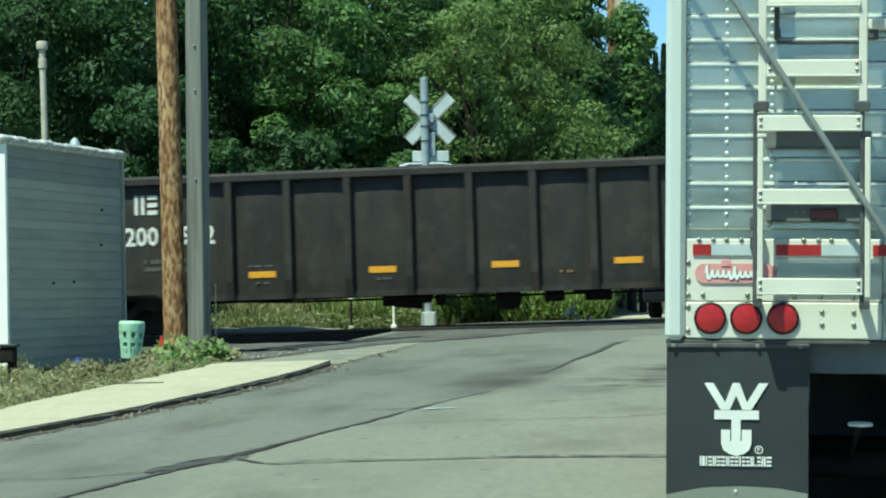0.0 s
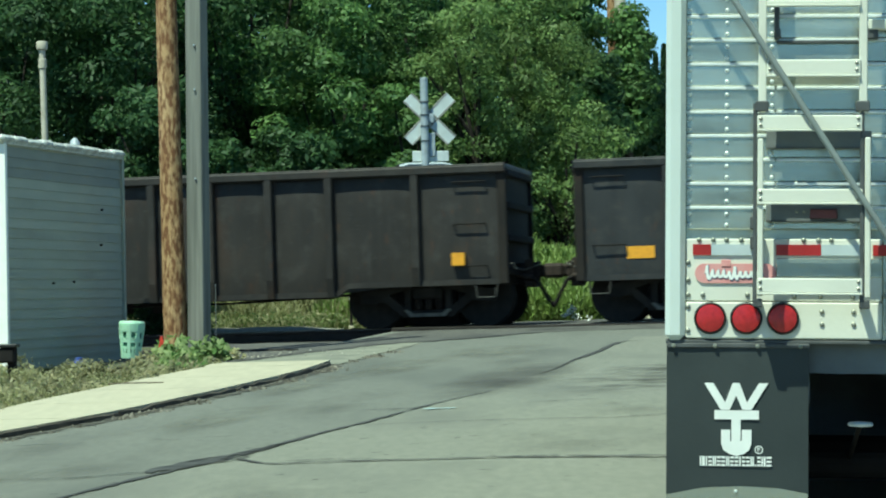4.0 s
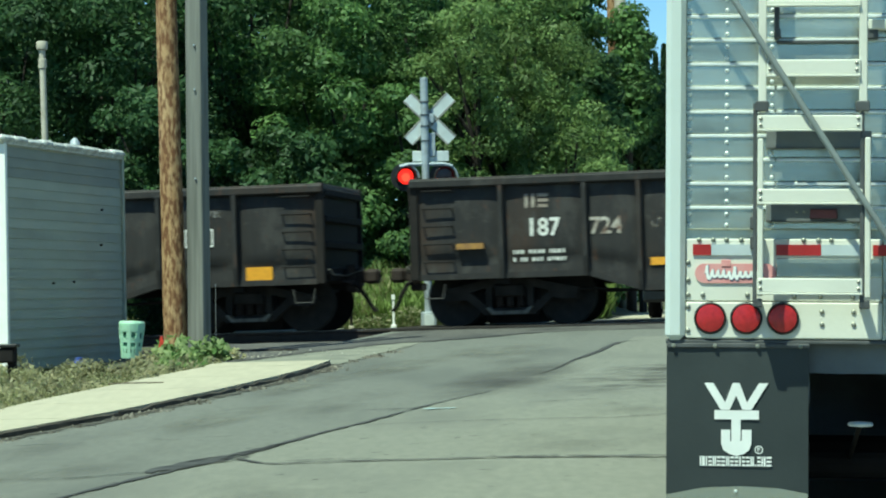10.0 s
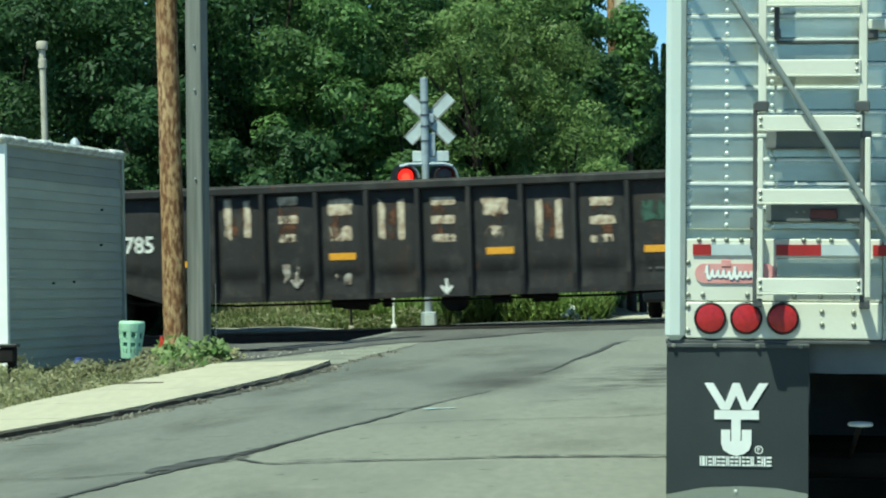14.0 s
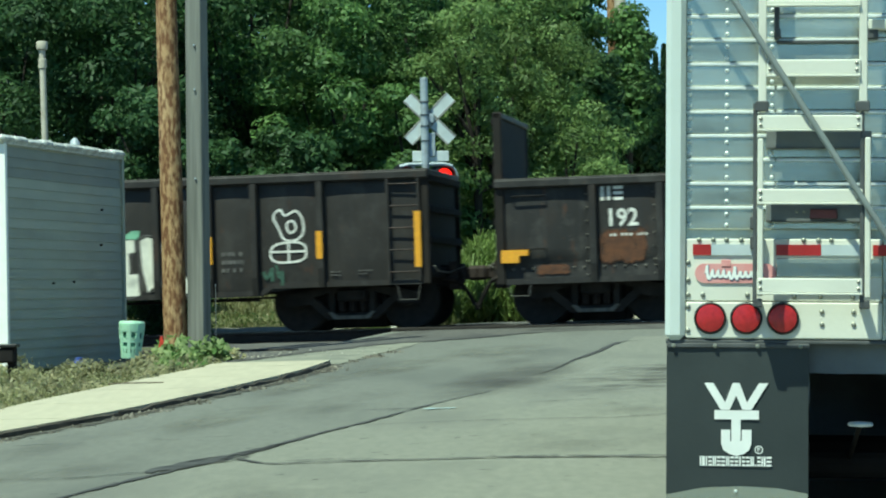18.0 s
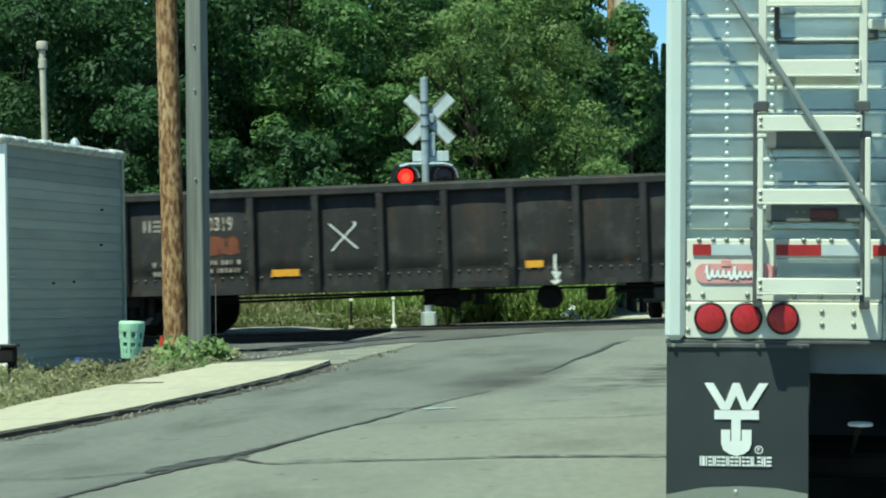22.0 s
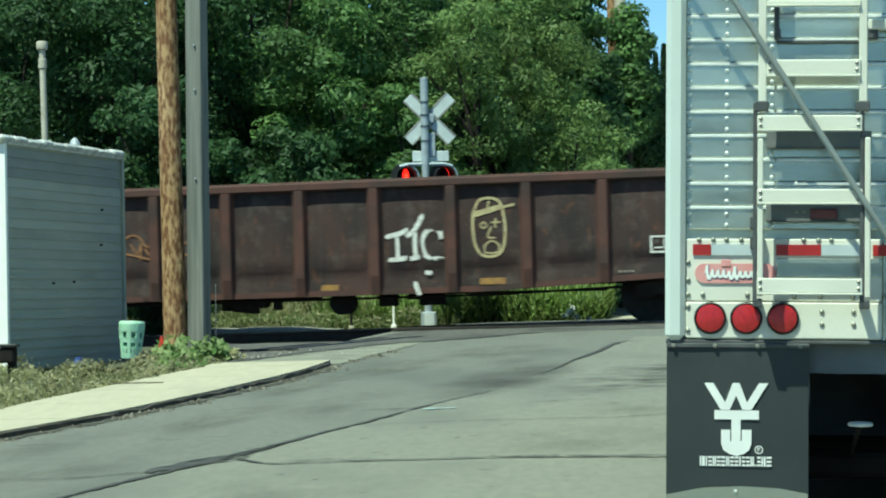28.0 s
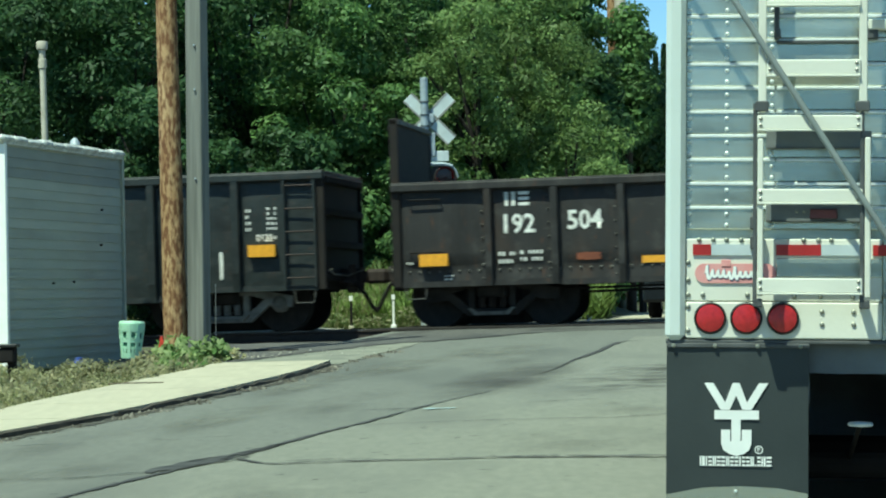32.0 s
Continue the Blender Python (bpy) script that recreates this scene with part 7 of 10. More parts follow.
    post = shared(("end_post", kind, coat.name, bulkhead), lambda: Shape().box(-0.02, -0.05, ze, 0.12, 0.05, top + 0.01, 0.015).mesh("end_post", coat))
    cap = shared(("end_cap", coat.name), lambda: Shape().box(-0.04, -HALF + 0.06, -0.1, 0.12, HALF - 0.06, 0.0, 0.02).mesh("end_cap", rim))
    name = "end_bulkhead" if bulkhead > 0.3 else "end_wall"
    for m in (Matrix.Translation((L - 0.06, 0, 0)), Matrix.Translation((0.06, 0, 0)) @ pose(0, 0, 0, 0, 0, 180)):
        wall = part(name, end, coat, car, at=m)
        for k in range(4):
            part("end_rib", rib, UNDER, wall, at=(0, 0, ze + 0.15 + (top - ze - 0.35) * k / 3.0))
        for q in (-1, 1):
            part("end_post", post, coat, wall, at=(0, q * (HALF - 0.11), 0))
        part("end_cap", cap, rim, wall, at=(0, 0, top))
    for k, p in enumerate(posts[::2]):
        part("cross_bearer", shared(("bearer", kind), lambda: Shape().box(-0.09, -HALF + 0.2, 0.66, 0.09, HALF - 0.2, 0.92).mesh("cross_bearer", UNDER)), UNDER, car, at=(p, 0, 0))
    for x, s in ((0.0, -1), (L, 1)):
        part("draft_sill", shared(("draft", s), lambda: Shape().box(-0.2, -0.2, 0.66, s * 0.32, 0.2, 1.0, 0.02).box(-0.1, -1.25, 0.80, s * 0.1, 1.25, 0.92).mesh("draft_sill", UNDER)), UNDER, car, at=(x, 0, 0))
        part("coupler", shared(("coupler", s), lambda: Shape().box(0, -0.09, 0.76, s * 0.46, 0.09, 0.96, 0.03).box(s * 0.42, -0.17, 0.74, s * 0.66, 0.13, 0.98, 0.05).box(s * 0.30, -0.13, 0.70, s * 0.36, 0.13, 1.02, 0.02).mesh("coupler", RUST_STEEL)), RUST_STEEL, car, "rusty knuckle coupler", at=(x, 0, 0))
        part("brake_hose", shared(("hose", s), lambda: Shape().path([(s * 0.1, -0.30, 0.80), (s * 0.34, -0.30, 0.72), (s * 0.46, -0.27, 0.52), (s * 0.54, -0.22, 0.36), (s * 0.62, -0.2, 0.28)], 0.036, 7).mesh("brake_hose", UNDER)), UNDER, car, at=(x, 0, 0))
        part("cut_lever", shared(("lever_rod", s), lambda: Shape().path([(s * 0.12, -1.42, 0.98), (s * 0.15, -1.30, 0.90), (s * 0.15, -0.30, 0.88), (s * 0.40, -0.12, 0.98)], 0.014, 6).mesh("cut_lever", DUSTY)), DUSTY, car, at=(x, 0, 0))
        part("angle_cock", shared(("cock", s), lambda: Shape().tube((s * 0.02, -0.34, 0.80), (s * 0.26, -0.30, 0.76), 0.035, 0.045, 8).mesh("angle_cock", RUST_STEEL)), RUST_STEEL, car, at=(x, 0, 0))
        part("coupler_carrier", shared(("carrier", s), lambda: Shape().box(s * 0.12, -0.26, 0.60, s * 0.30, 0.26, 0.72, 0.02).box(s * 0.14, -0.24, 0.70, s * 0.28, -0.16, 1.06, 0.01).mesh("coupler_carrier", RUST_STEEL)), RUST_STEEL, car, at=(x, 0, 0))
        part("corner_step", shared(("step", s), lambda: Shape().path([(-s * 0.12, y - 0.02, ze + 0.02), (-s * 0.16, y - 0.02, ze - 0.20), (-s * 0.44, y - 0.02, ze - 0.20), (-s * 0.48, y - 0.02, ze + 0.02)], 0.011, 6).mesh("corner_step", STEP_STEEL)), STEP_STEEL, car, at=(x, 0, 0))
    truck(car, 1.44, steel)
    truck(car, L - inset, steel)
    # brake gear slung under the middle
    part("brake_cylinder", shared("cyl", lambda: Shape().tube((0, -0.75, 0.60), (0.42, -0.75, 0.62), 0.09, 0.15, 14).tube((0.5, -0.9, 0.66), (0.5, -0.6, 0.66), 0.10, 0.10, 10).box(0.66, -0.8, 0.52, 0.80, -0.6, 0.75, 0.02).tube((-0.5, -0.78, 0.72), (1.5, -0.78, 0.70), 0.02, 0.02, 6).mesh("brake_cylinder", UNDER)), UNDER, car, at=(L * 0.41, 0, -0.17))
    part("air_reservoir", shared("res", lambda: Shape().tube((0.15, -0.95, 0.58), (0.15, -0.45, 0.58), 0.19, 0.19, 18).mesh("air_reservoir", UNDER)), UNDER, car, at=(L * 0.52, 0, -0.14))
    part("control_valve", shared("valve", lambda: Shape().box(0.75, -0.9, 0.50, 1.05, -0.6, 0.72, 0.03).mesh("control_valve", UNDER)), UNDER, car, at=(L * 0.52, 0, -0.14))
    part("slack_adjuster", shared("slack", lambda: Shape().box(1.2, -0.85, 0.60, 1.7, -0.75, 0.68, 0.02).mesh("slack_adjuster", UNDER)), UNDER, car, at=(L * 0.52, 0, -0.14))
    part("brake_rod", shared(("rod", kind), lambda: Shape().tube((2.9, -0.7, 0.50), (L * 0.44, -0.72, 0.55), 0.024, 0.024, 6).mesh("brake_rod", UNDER)), UNDER, car)
    part("train_pipe", shared(("pipe", kind), lambda: Shape().path([(2.5, -0.95, 0.56), (L * 0.3, -0.95, zm - 0.05), (L * 0.7, -0.95, zm - 0.05), (L - 2.5, -0.95, 0.56)], 0.022, 6).mesh("train_pipe", UNDER)), UNDER, car)
    part("brake_rod", shared(("rod2", kind), lambda: Shape().tube((L * 0.6, -0.7, 0.55), (L - 2.9, -0.7, 0.52), 0.018, 0.018, 6).mesh("brake_rod", UNDER)), UNDER, car)
    for xo, w in ((-1.3, 0.3), (1.9, 0.22)):
        part("brake_lever", shared(("lever", w), lambda: Shape().box(-w, -0.7, 0.36, w, -0.6, 0.62, 0.02).mesh("brake_lever", UNDER)), UNDER, car, at=(L * 0.5 + xo, 0, 0))

    if kind == "":
        # dusty rivet heads beside the posts and along the foot of the side sheets
        def make_rivets():
            sh = Shape()
            spots = [(p + q, z) for p in posts for q in (-0.10,) for z in [ze + 0.12 + 0.21 * k for k in range(8)]]
            spots += [(0.2 + 0.16 * k, ze + 0.24) for k in range(int((L - 0.4) / 0.16))]
            for x, z in spots:
                r, f = 0.026, y - (0.006 if min(abs(x - p) for p in posts) > 0.14 else 0.0) - 0.03
                sh.add([(x - r, f + 0.04, z - r), (x + r, f + 0.04, z - r), (x + r, f + 0.04, z + r), (x - r, f + 0.04, z + r), (x, f - 0.018, z)], [(0, 1, 4), (1, 2, 4), (2, 3, 4), (3, 0, 4)])
            return sh.mesh("riveting", RIVET)

        tagged(part("riveting", shared("rivets", make_rivets), RIVET, car), "small dusty rivet heads on the side sheets", "", kind="stuff")

    def rung_mesh(w):
        return shared(("rung", round(w, 2)), lambda: Shape().path([(0, -HALF + 0.11, 0), (0, -HALF + 0.02, 0), (w, -HALF + 0.02, 0), (w, -HALF + 0.11, 0)], 0.014, 6).mesh("grab_iron", UNDER))

    zb, zt = ze + 0.30, H - 0.28
    if ladder == "frame":
        lad = part("ladder", shared(("rails", kind), lambda: Shape().box(-0.02, -HALF + 0.0, ze + 0.05, 0.02, -HALF + 0.05, H - 0.10).box(0.48, -HALF + 0.0, ze + 0.05, 0.52, -HALF + 0.05, H - 0.10).mesh("ladder", rim)), rim, car, at=(L - 0.60, 0, 0))
        for k in range(5):
            part("rung", shared(("bar", "r"), lambda: Shape().tube((0.02, -HALF + 0.02, 0), (0.48, -HALF + 0.02, 0), 0.014, 0.014, 6).mesh("rung", rim)), rim, lad, at=(0, 0, zb - 0.1 + (zt - zb + 0.15) * k / 4))
    elif ladder == "irons":
        for k in range(5):
            part("grab_iron", rung_mesh(0.46), UNDER, car, at=(L - 0.62, 0, zb - 0.02 + (zt - zb + 0.1) * k / 4))
        for k in range(5):
            part("grab_iron", rung_mesh(0.46), UNDER, car, at=(0.16, 0, zb - 0.02 + (zt - zb + 0.1) * k / 4))
    else:
        for k in range(3):
            part("grab_iron", rung_mesh(0.5), UNDER, car, at=(L - 0.78, 0, zb + (zt - zb) * k / 2))
    if ladder != "irons":
        for k in range(2):
            part("grab_iron", rung_mesh(0.5), UNDER, car, at=(0.22, 0, zb + 0.25 + (zt - zb - 0.25) * k))
    return car


# marks on the sides of the cars
SIDE = -HALF + 0.13 - 0.030


def plate(car, x, z, w=0.5, h=0.14, mat=None):
    mat = mat or YELLOW
    long = [n for c, _, n in CARS if c is car][0]
    # sheets by the ladders sit on a mount in front of the irons
    front = -HALF - 0.010 if x + w > long - 0.80 or x < 0.72 else SIDE - 0.004
    part("reflector", shared(("plate", round(w, 2), round(h, 2), mat.name, front), lambda: Shape().box(0, front, 0, w, SIDE + 0.05, h).mesh("reflector", mat)), mat, car, "yellow reflector sheet" if mat is YELLOW else "dirty yellow reflector sheet", at=(x, 0, z))


def stripe(car, x, z, h=0.52, w=0.10):
    part("reflector_stripe", shared(("stripe", round(h, 2), round(w, 2)), lambda: Shape().box(0, -HALF - 0.008, 0, w, -HALF + 0.06, h).mesh("reflector_stripe", YELLOW)), YELLOW, car, "upright yellow reflector stripe", at=(x - w / 2, 0, z))


def write(car, text, x, z, size, mat=None, stretch=0.92):
    mat = mat or WHITE_MARK
    part("lettering", letters(text, size, mat, stretch), mat, car, at=(x, SIDE - 0.006, z))


def bars(car, x, z, rows, w, h=0.06, gap=0.11, mat=None, seed=1):
    """Rows of small unreadable print as plain bars."""
    mat = mat or GREY_MARK
    rnd = random.Random(seed)
    sh = Shape()
    for r in range(rows):
        q = 0.0
        while q < w - 0.02:
            l = min(rnd.uniform(0.028, 0.055), w - q)
            sh.box(q, SIDE - 0.006, -r * gap, q + l * 0.8, SIDE + 0.03, h * 0.78 - r * gap)
            q += l + (0.022 if rnd.random() < 0.8 else 0.075)
    tagged(part("small_print", sh, mat, car, at=(x, 0, z)), kind="stuff")


def blocks(car, x, z, w, h, n, mat=None):
    """A company mark as plain bars: upright ones, then level ones."""
    mat = mat or WHITE_MARK
    spots = []
    for i in range(n):
        a, b = w * i / n, w / n * 0.74
        if i % 2 == 0:
            spots += [(a + b * q, 0.0, b * 0.32, h) for q in (0.0, 0.68)]
        else:
            spots += [(a, h * q, b, h * 0.22) for q in (0.0, 0.39, 0.78)]
    for bx, bz, bw, bh in spots:
        key = ("mark", round(bw, 3), round(bh, 3), mat.name)
        part("mark_bar", shared(key, lambda: Shape().box(0, SIDE - 0.006, 0, bw, SIDE + 0.03, bh).mesh("mark_bar", mat)), mat, car, at=(x + bx, 0, z + bz))


def paint_patch(car, x, z, w, h, mat, seed=1, name="paint_patch", label="", cover=0.62):
    """A worn patch of paint or rust with a ragged outline."""
    m = worn_paint(mat, cover)
    sh = Shape().add([(0, 0, 0), (w, 0, 0), (w, 0, h), (0, 0, h)], [(0, 1, 2, 3)])
    part(name, sh, m, car, label, at=(x, SIDE - 0.002 - 0.0006 * (seed % 7), z))


def flaked_mark(car, x, z, w, h, seed, cover=0.8):
    """A large flaked mark as plain worn bars, level or upright."""
    kind = (seed * 5) // 2 % 3
    if kind == 0:
        bars_of = [(0, h * q, w, h * 0.22) for q in (0.0, 0.39, 0.78)]
    elif kind == 1:
        bars_of = [(w * q, 0, w * 0.30, h) for q in (0.0, 0.70)]
    else:
        bars_of = [(0, 0, w, h * 0.42), (0, h * 0.56, w, h * 0.44)]
    cover -= 0.24
    rust = worn_paint(RUST_PATCH, 0.45)
    for k, (bx, bz, bw, bh) in enumerate(bars_of):
        part("flaked_bar", Shape().add([(0, 0, 0), (bw, 0, 0), (bw, 0, bh), (0, 0, bh)], [(0, 1, 2, 3)]), worn_paint(FLAKE, cover + (0.16 if bz > 0.3 * h or bh > 0.8 * h else -0.06)), car, "flaking pale paint bar", at=(x + bx, SIDE - 0.003 - 0.0007 * k, z + bz))
    part("rust_bloom", Shape().add([(0, 0, 0), (w, 0, 0), (w, 0, h), (0, 0, h)], [(0, 1, 2, 3)]), rust, car, "rust between the flakes", at=(x, SIDE - 0.002, z))


def soften(pts, times=2, cut=0.22):
    """Rounds the corners of a hand-drawn line, as a brush or spray can does."""
    ring = len(pts) > 3 and math.dist(pts[0], pts[-1]) < 1e-6
    for k in range(times):
        if len(pts) < 3:
            return pts
        out = [] if ring else [pts[0]]
        last = len(pts) - 2
        for i, ((a, b), (c, d)) in enumerate(zip(pts, pts[1:])):
            if ring or i > 0:
                out.append((a + (c - a) * cut, b + (d - b) * cut))
            if ring or i < last:
                out.append((c + (a - c) * cut, d + (b - d) * cut))
        pts = out + [out[0] if ring else pts[-1]]
    return pts


def strokes(car, x, z, lines, w, mat, name="graffiti", label="", scale=1.0):
    """Painted strokes, each a part of its own."""
    for k, ln in enumerate(lines):
        ln = [(a * scale, b * scale) for a, b in ln]
        sh = Shape().ribbon(soften(ln) if name == "graffiti" else ln, w)
        part(name, sh, mat, car, label, at=(x, SIDE - 0.008 - 0.0009 * k, z))


def filled(car, x, z, outlines, mat, lift=0.0, label=""):
    """Filled painted areas with the given outlines."""
    for ln in outlines:
        bm = bmesh.new()
        bm.faces.new([bm.verts.new((a, 0, b)) for a, b in ln])
        bm.normal_update()
        bmesh.ops.triangulate(bm, faces=bm.faces[:], quad_method="BEAUTY", ngon_method="EAR_CLIP")
        me = bpy.data.meshes.new("graffiti")
        bm.to_mesh(me)
        bm.free()
        me.materials.append(mat)
        part("graffiti", me, mat, car, label, at=(x, SIDE - 0.008 - lift, z))


def circle(cx, cz, rx, rz, n=16, a0=0.0, a1=6.2832):
    return [(cx + rx * math.cos(a0 + (a1 - a0) * i / n), cz + rz * math.sin(a0 + (a1 - a0) * i / n)) for i in range(n + 1)]


DIGITS = {
    "0": [circle(0.09, 0.135, 0.075, 0.125)],
    "2": [[(0.02, 0.20), (0.06, 0.26), (0.13, 0.25), (0.14, 0.18), (0.08, 0.09), (0.02, 0.02), (0.09, 0.05), (0.17, 0.0)]],
    "4": [[(0.03, 0.26), (0.02, 0.14), (0.09, 0.13), (0.15, 0.15)], [(0.16, 0.28), (0.14, 0.12), (0.13, -0.01)]],
    "5": [[(0.17, 0.26), (0.05, 0.26), (0.04, 0.16), (0.13, 0.15), (0.16, 0.08), (0.10, 0.0), (0.02, 0.03)]],
    "8": [circle(0.09, 0.20, 0.055, 0.06), circle(0.09, 0.07, 0.07, 0.07)],
    "9": [circle(0.08, 0.20, 0.065, 0.06), [(0.145, 0.22), (0.14, 0.10), (0.13, -0.01)]],
}


def hand_number(car, text, x, z, size, mat, pitch=0.235):
    """A number painted by hand with a narrow brush."""
    for i, c in enumerate(text):
        strokes(car, x + i * pitch * size, z + 0.012 * (i % 3), DIGITS[c], 0.034 * size, mat, label="hand-painted figure", scale=size)


def box_mark(car, x, z, w=0.5, h=0.34, mat=None):
    """The framed test stencil: a frame with two fields."""
    mat = mat or WHITE_MARK
    strokes(car, x, z, [[(0, 0), (w, 0), (w, h), (0, h), (0, 0)], [(w / 2, 0.03), (w / 2, h - 0.03)]], 0.028, mat, "test_stencil", "framed white test stencil")
    strokes(car, x, z, [[(w * 0.12, h * 0.28), (w * 0.40, h * 0.28)], [(w * 0.6, h * 0.28), (w * 0.88, h * 0.28)]], 0.022, mat, "test_stencil")
    strokes(car, x, z, [[(w * 0.2, h * 0.62), (w * 0.2, h * 0.80)], [(w * 0.74, h * 0.62), (w * 0.74, h * 0.80)]], 0.022, GREY_MARK, "test_stencil")


# ---- the cars, front to rear ----
car_a = gondola("tall", -7.51, BLACK_CAR, "black high-sided gondola car with yellow reflectors and white numbers", seed=1)
car_b = gondola("red_end", -24.01, BROWN_CAR, "rusty brown gondola car with a faded red lettered panel", "frame", seed=2, panels={0: RED_CAR, 1: RED_CAR, -1: MAROON_CAR})
car_c = gondola("tall", -40.61, BLUE_BLACK, "blue-black high-sided gondola car with white graffiti scrawl", seed=3)
car_d = gondola("tall", -57.10, BLACK_CAR, "black high-sided gondola car with pale scribbles on its end", seed=4)
car_e = gondola("", -73.86, DARK_CAR, "weathered black gondola car with tall end bulkheads", "frame", bulkhead=1.02, seed=5)
car_f = gondola("", -90.60, DARK_CAR, "weathered black gondola car with low end bulkheads and patched lettering", "frame", bulkhead=0.5, seed=6)
car_g = gondola("ribbed", -107.32, DARK_CAR, "weathered black ribbed gondola car with flaking pale lettering", "irons", seed=7)
car_h = gondola("ribbed", -124.22, DARK_CAR, "weathered black ribbed gondola car with faded lettering and chalk faces", "irons", seed=8)
car_i = gondola("ribbed", -141.03, DARK_CAR, "weathered black ribbed gondola car with orange rust bands", "irons", seed=9)
car_j = gondola("ribbed", -157.86, DARK_CAR, "weathered black ribbed gondola car with large faded pale letters", "irons", seed=10)
car_k = gondola("", -174.68, DARK_CAR, "weathered black gondola car with low end bulkheads and white scribble", "frame", bulkhead=0.5, seed=11)
car_l = gondola("", -191.45, DARK_CAR, "weathered black gondola car with tall end bulkheads and rusty number patch", "frame", bulkhead=1.05, seed=12)
car_m = gondola("striped", -208.02, BLACK_CAR, "black high-sided gondola car with colourful graffiti and upright yellow stripes", "frame", seed=13)
car_n = gondola("", -224.74, DARK_CAR, "weathered black gondola car with large silver block graffiti", "frame", bulkhead=1.02, seed=14)
car_o = gondola("", -241.57, DARK_CAR, "weathered black gondola car with an orange rust patch by its number", "frame", bulkhead=0.25, seed=15)
car_p = gondola("ribbed", -258.34, RED_CAR, "oxide red ribbed gondola car with upright yellow stripes", "irons", rim=BROWN_CAR, seed=16)
car_q = gondola("", -275.21, BLUE_BLACK, "dull black gondola car with rusty hand-drawn scrawl", "frame", bulkhead=0.25, seed=17)
car_r = gondola("ribbed", -291.95, GREEN_BLACK, "green-black ribbed gondola car with white lettering", "irons", seed=18)
car_s = gondola("red_end", -308.56, MAROON_CAR, "dull maroon-brown gondola car with white and yellow graffiti", "frame", rim=RUST_RIM, seed=19)
car_t = gondola("red_end", -325.10, BROWN_CAR, "dark brown gondola car with hand-painted yellow numbers", "frame", seed=20)
car_u = gondola("", -341.96, DARK_CAR, "weathered black gondola car with tall end bulkheads and flaking white paint", "frame", bulkhead=1.02, seed=21)
car_v = gondola("tall", -358.46, GREEN_BLACK, "clean green-black high-sided gondola car with white print", "frame", seed=22, inset=1.70, steel=GREY_TRUCK)

# marks on each car

write(car_a, "200", 2.00, 1.46, 0.41)
write(car_a, "912", 2.94, 1.46, 0.41)
blocks(car_a, 2.18, 1.95, 0.43, 0.31, 2)
bars(car_a, 2.32, 1.16, 2, 0.29, 0.08, 0.12, None, 1)
bars(car_a, 2.96, 1.15, 2, 0.35, 0.09, 0.13, None, 2)
plate(car_a, 0.25, 0.98, 0.87, 0.11)
bars(car_a, 4.04, 1.05, 1, 0.42, 0.04, 0.05, None, 3)
bars(car_a, 1.66, 1.09, 2, 0.30, 0.04, 0.07, None, 4)
bars(car_a, 0.28, 0.88, 1, 0.19, 0.04, 0.06, None, 5)
plate(car_a, 4.04, 0.88, 0.44, 0.10)
plate(car_a, 6.00, 0.90, 0.44, 0.10)
plate(car_a, 7.97, 0.92, 0.43, 0.10)
plate(car_a, 9.90, 0.92, 0.44, 0.10)
bars(car_a, 4.17, 0.78, 1, 0.21, 0.04, 0.07, GREY_MARK, 6)
bars(car_a, 6.13, 0.79, 1, 0.23, 0.04, 0.07, GREY_MARK, 7)
bars(car_a, 9.05, 0.81, 1, 0.20, 0.05, 0.08, DIRTY_YELLOW, 8)
paint_patch(car_a, 7.62, 1.64, 0.09, 0.36, GREY_MARK, 9, cover=0.8)

write(car_b, "581940", 1.53, 1.47, 0.28, WHITE_MARK, stretch=0.92)
blocks(car_b, 1.49, 1.73, 0.39, 0.23, 2)
bars(car_b, 1.54, 1.23, 2, 0.76, 0.11, 0.17, None, 10)
plate(car_b, 0.14, 1.01, 0.44, 0.18)
plate(car_b, 3.15, 0.78, 0.44, 0.11)
paint_patch(car_b, 4.67, 0.63, 0.49, 0.27, FADED_MARK, 11, cover=0.35)
plate(car_b, 6.80, 0.77, 0.44, 0.11)
plate(car_b, 8.00, 0.77, 0.40, 0.11)
paint_patch(car_b, 10.52, 0.70, 0.38, 0.18, DIRTY_YELLOW, 12, cover=0.4)
paint_patch(car_b, 5.22, 0.58, 0.80, 0.37, RUST_PATCH, 13, cover=0.5)
paint_patch(car_b, 6.47, 0.61, 1.46, 0.24, RUST_PATCH, 14, cover=0.6)
plate(car_b, 11.64, 0.76, 0.44, 0.10)
plate(car_b, 14.62, 1.05, 0.44, 0.21)
box_mark(car_b, 12.88, 1.44, 0.45, 0.28)
bars(car_b, 12.74, 1.66, 2, 0.13, 0.06, 0.09, None, 15)
paint_patch(car_b, 11.32, 0.65, 1.02, 0.28, RUST_PATCH, 16, cover=0.6)
paint_patch(car_b, 11.46, 1.64, 0.57, 0.44, RUST_PATCH, 17, cover=0.4)
paint_patch(car_b, 14.02, 0.78, 0.55, 0.77, FADED_MARK, 18, cover=0.25)

write(car_c, "201", 2.08, 1.39, 0.41)
write(car_c, "038", 2.96, 1.40, 0.41)
blocks(car_c, 2.16, 1.89, 0.45, 0.30, 2)
bars(car_c, 2.32, 1.19, 2, 0.27, 0.09, 0.13, None, 19)
bars(car_c, 2.98, 1.19, 2, 0.30, 0.09, 0.13, None, 20)
plate(car_c, 0.74, 0.99, 0.43, 0.19)
bars(car_c, 1.53, 0.85, 1, 0.59, 0.04, 0.06, None, 21)
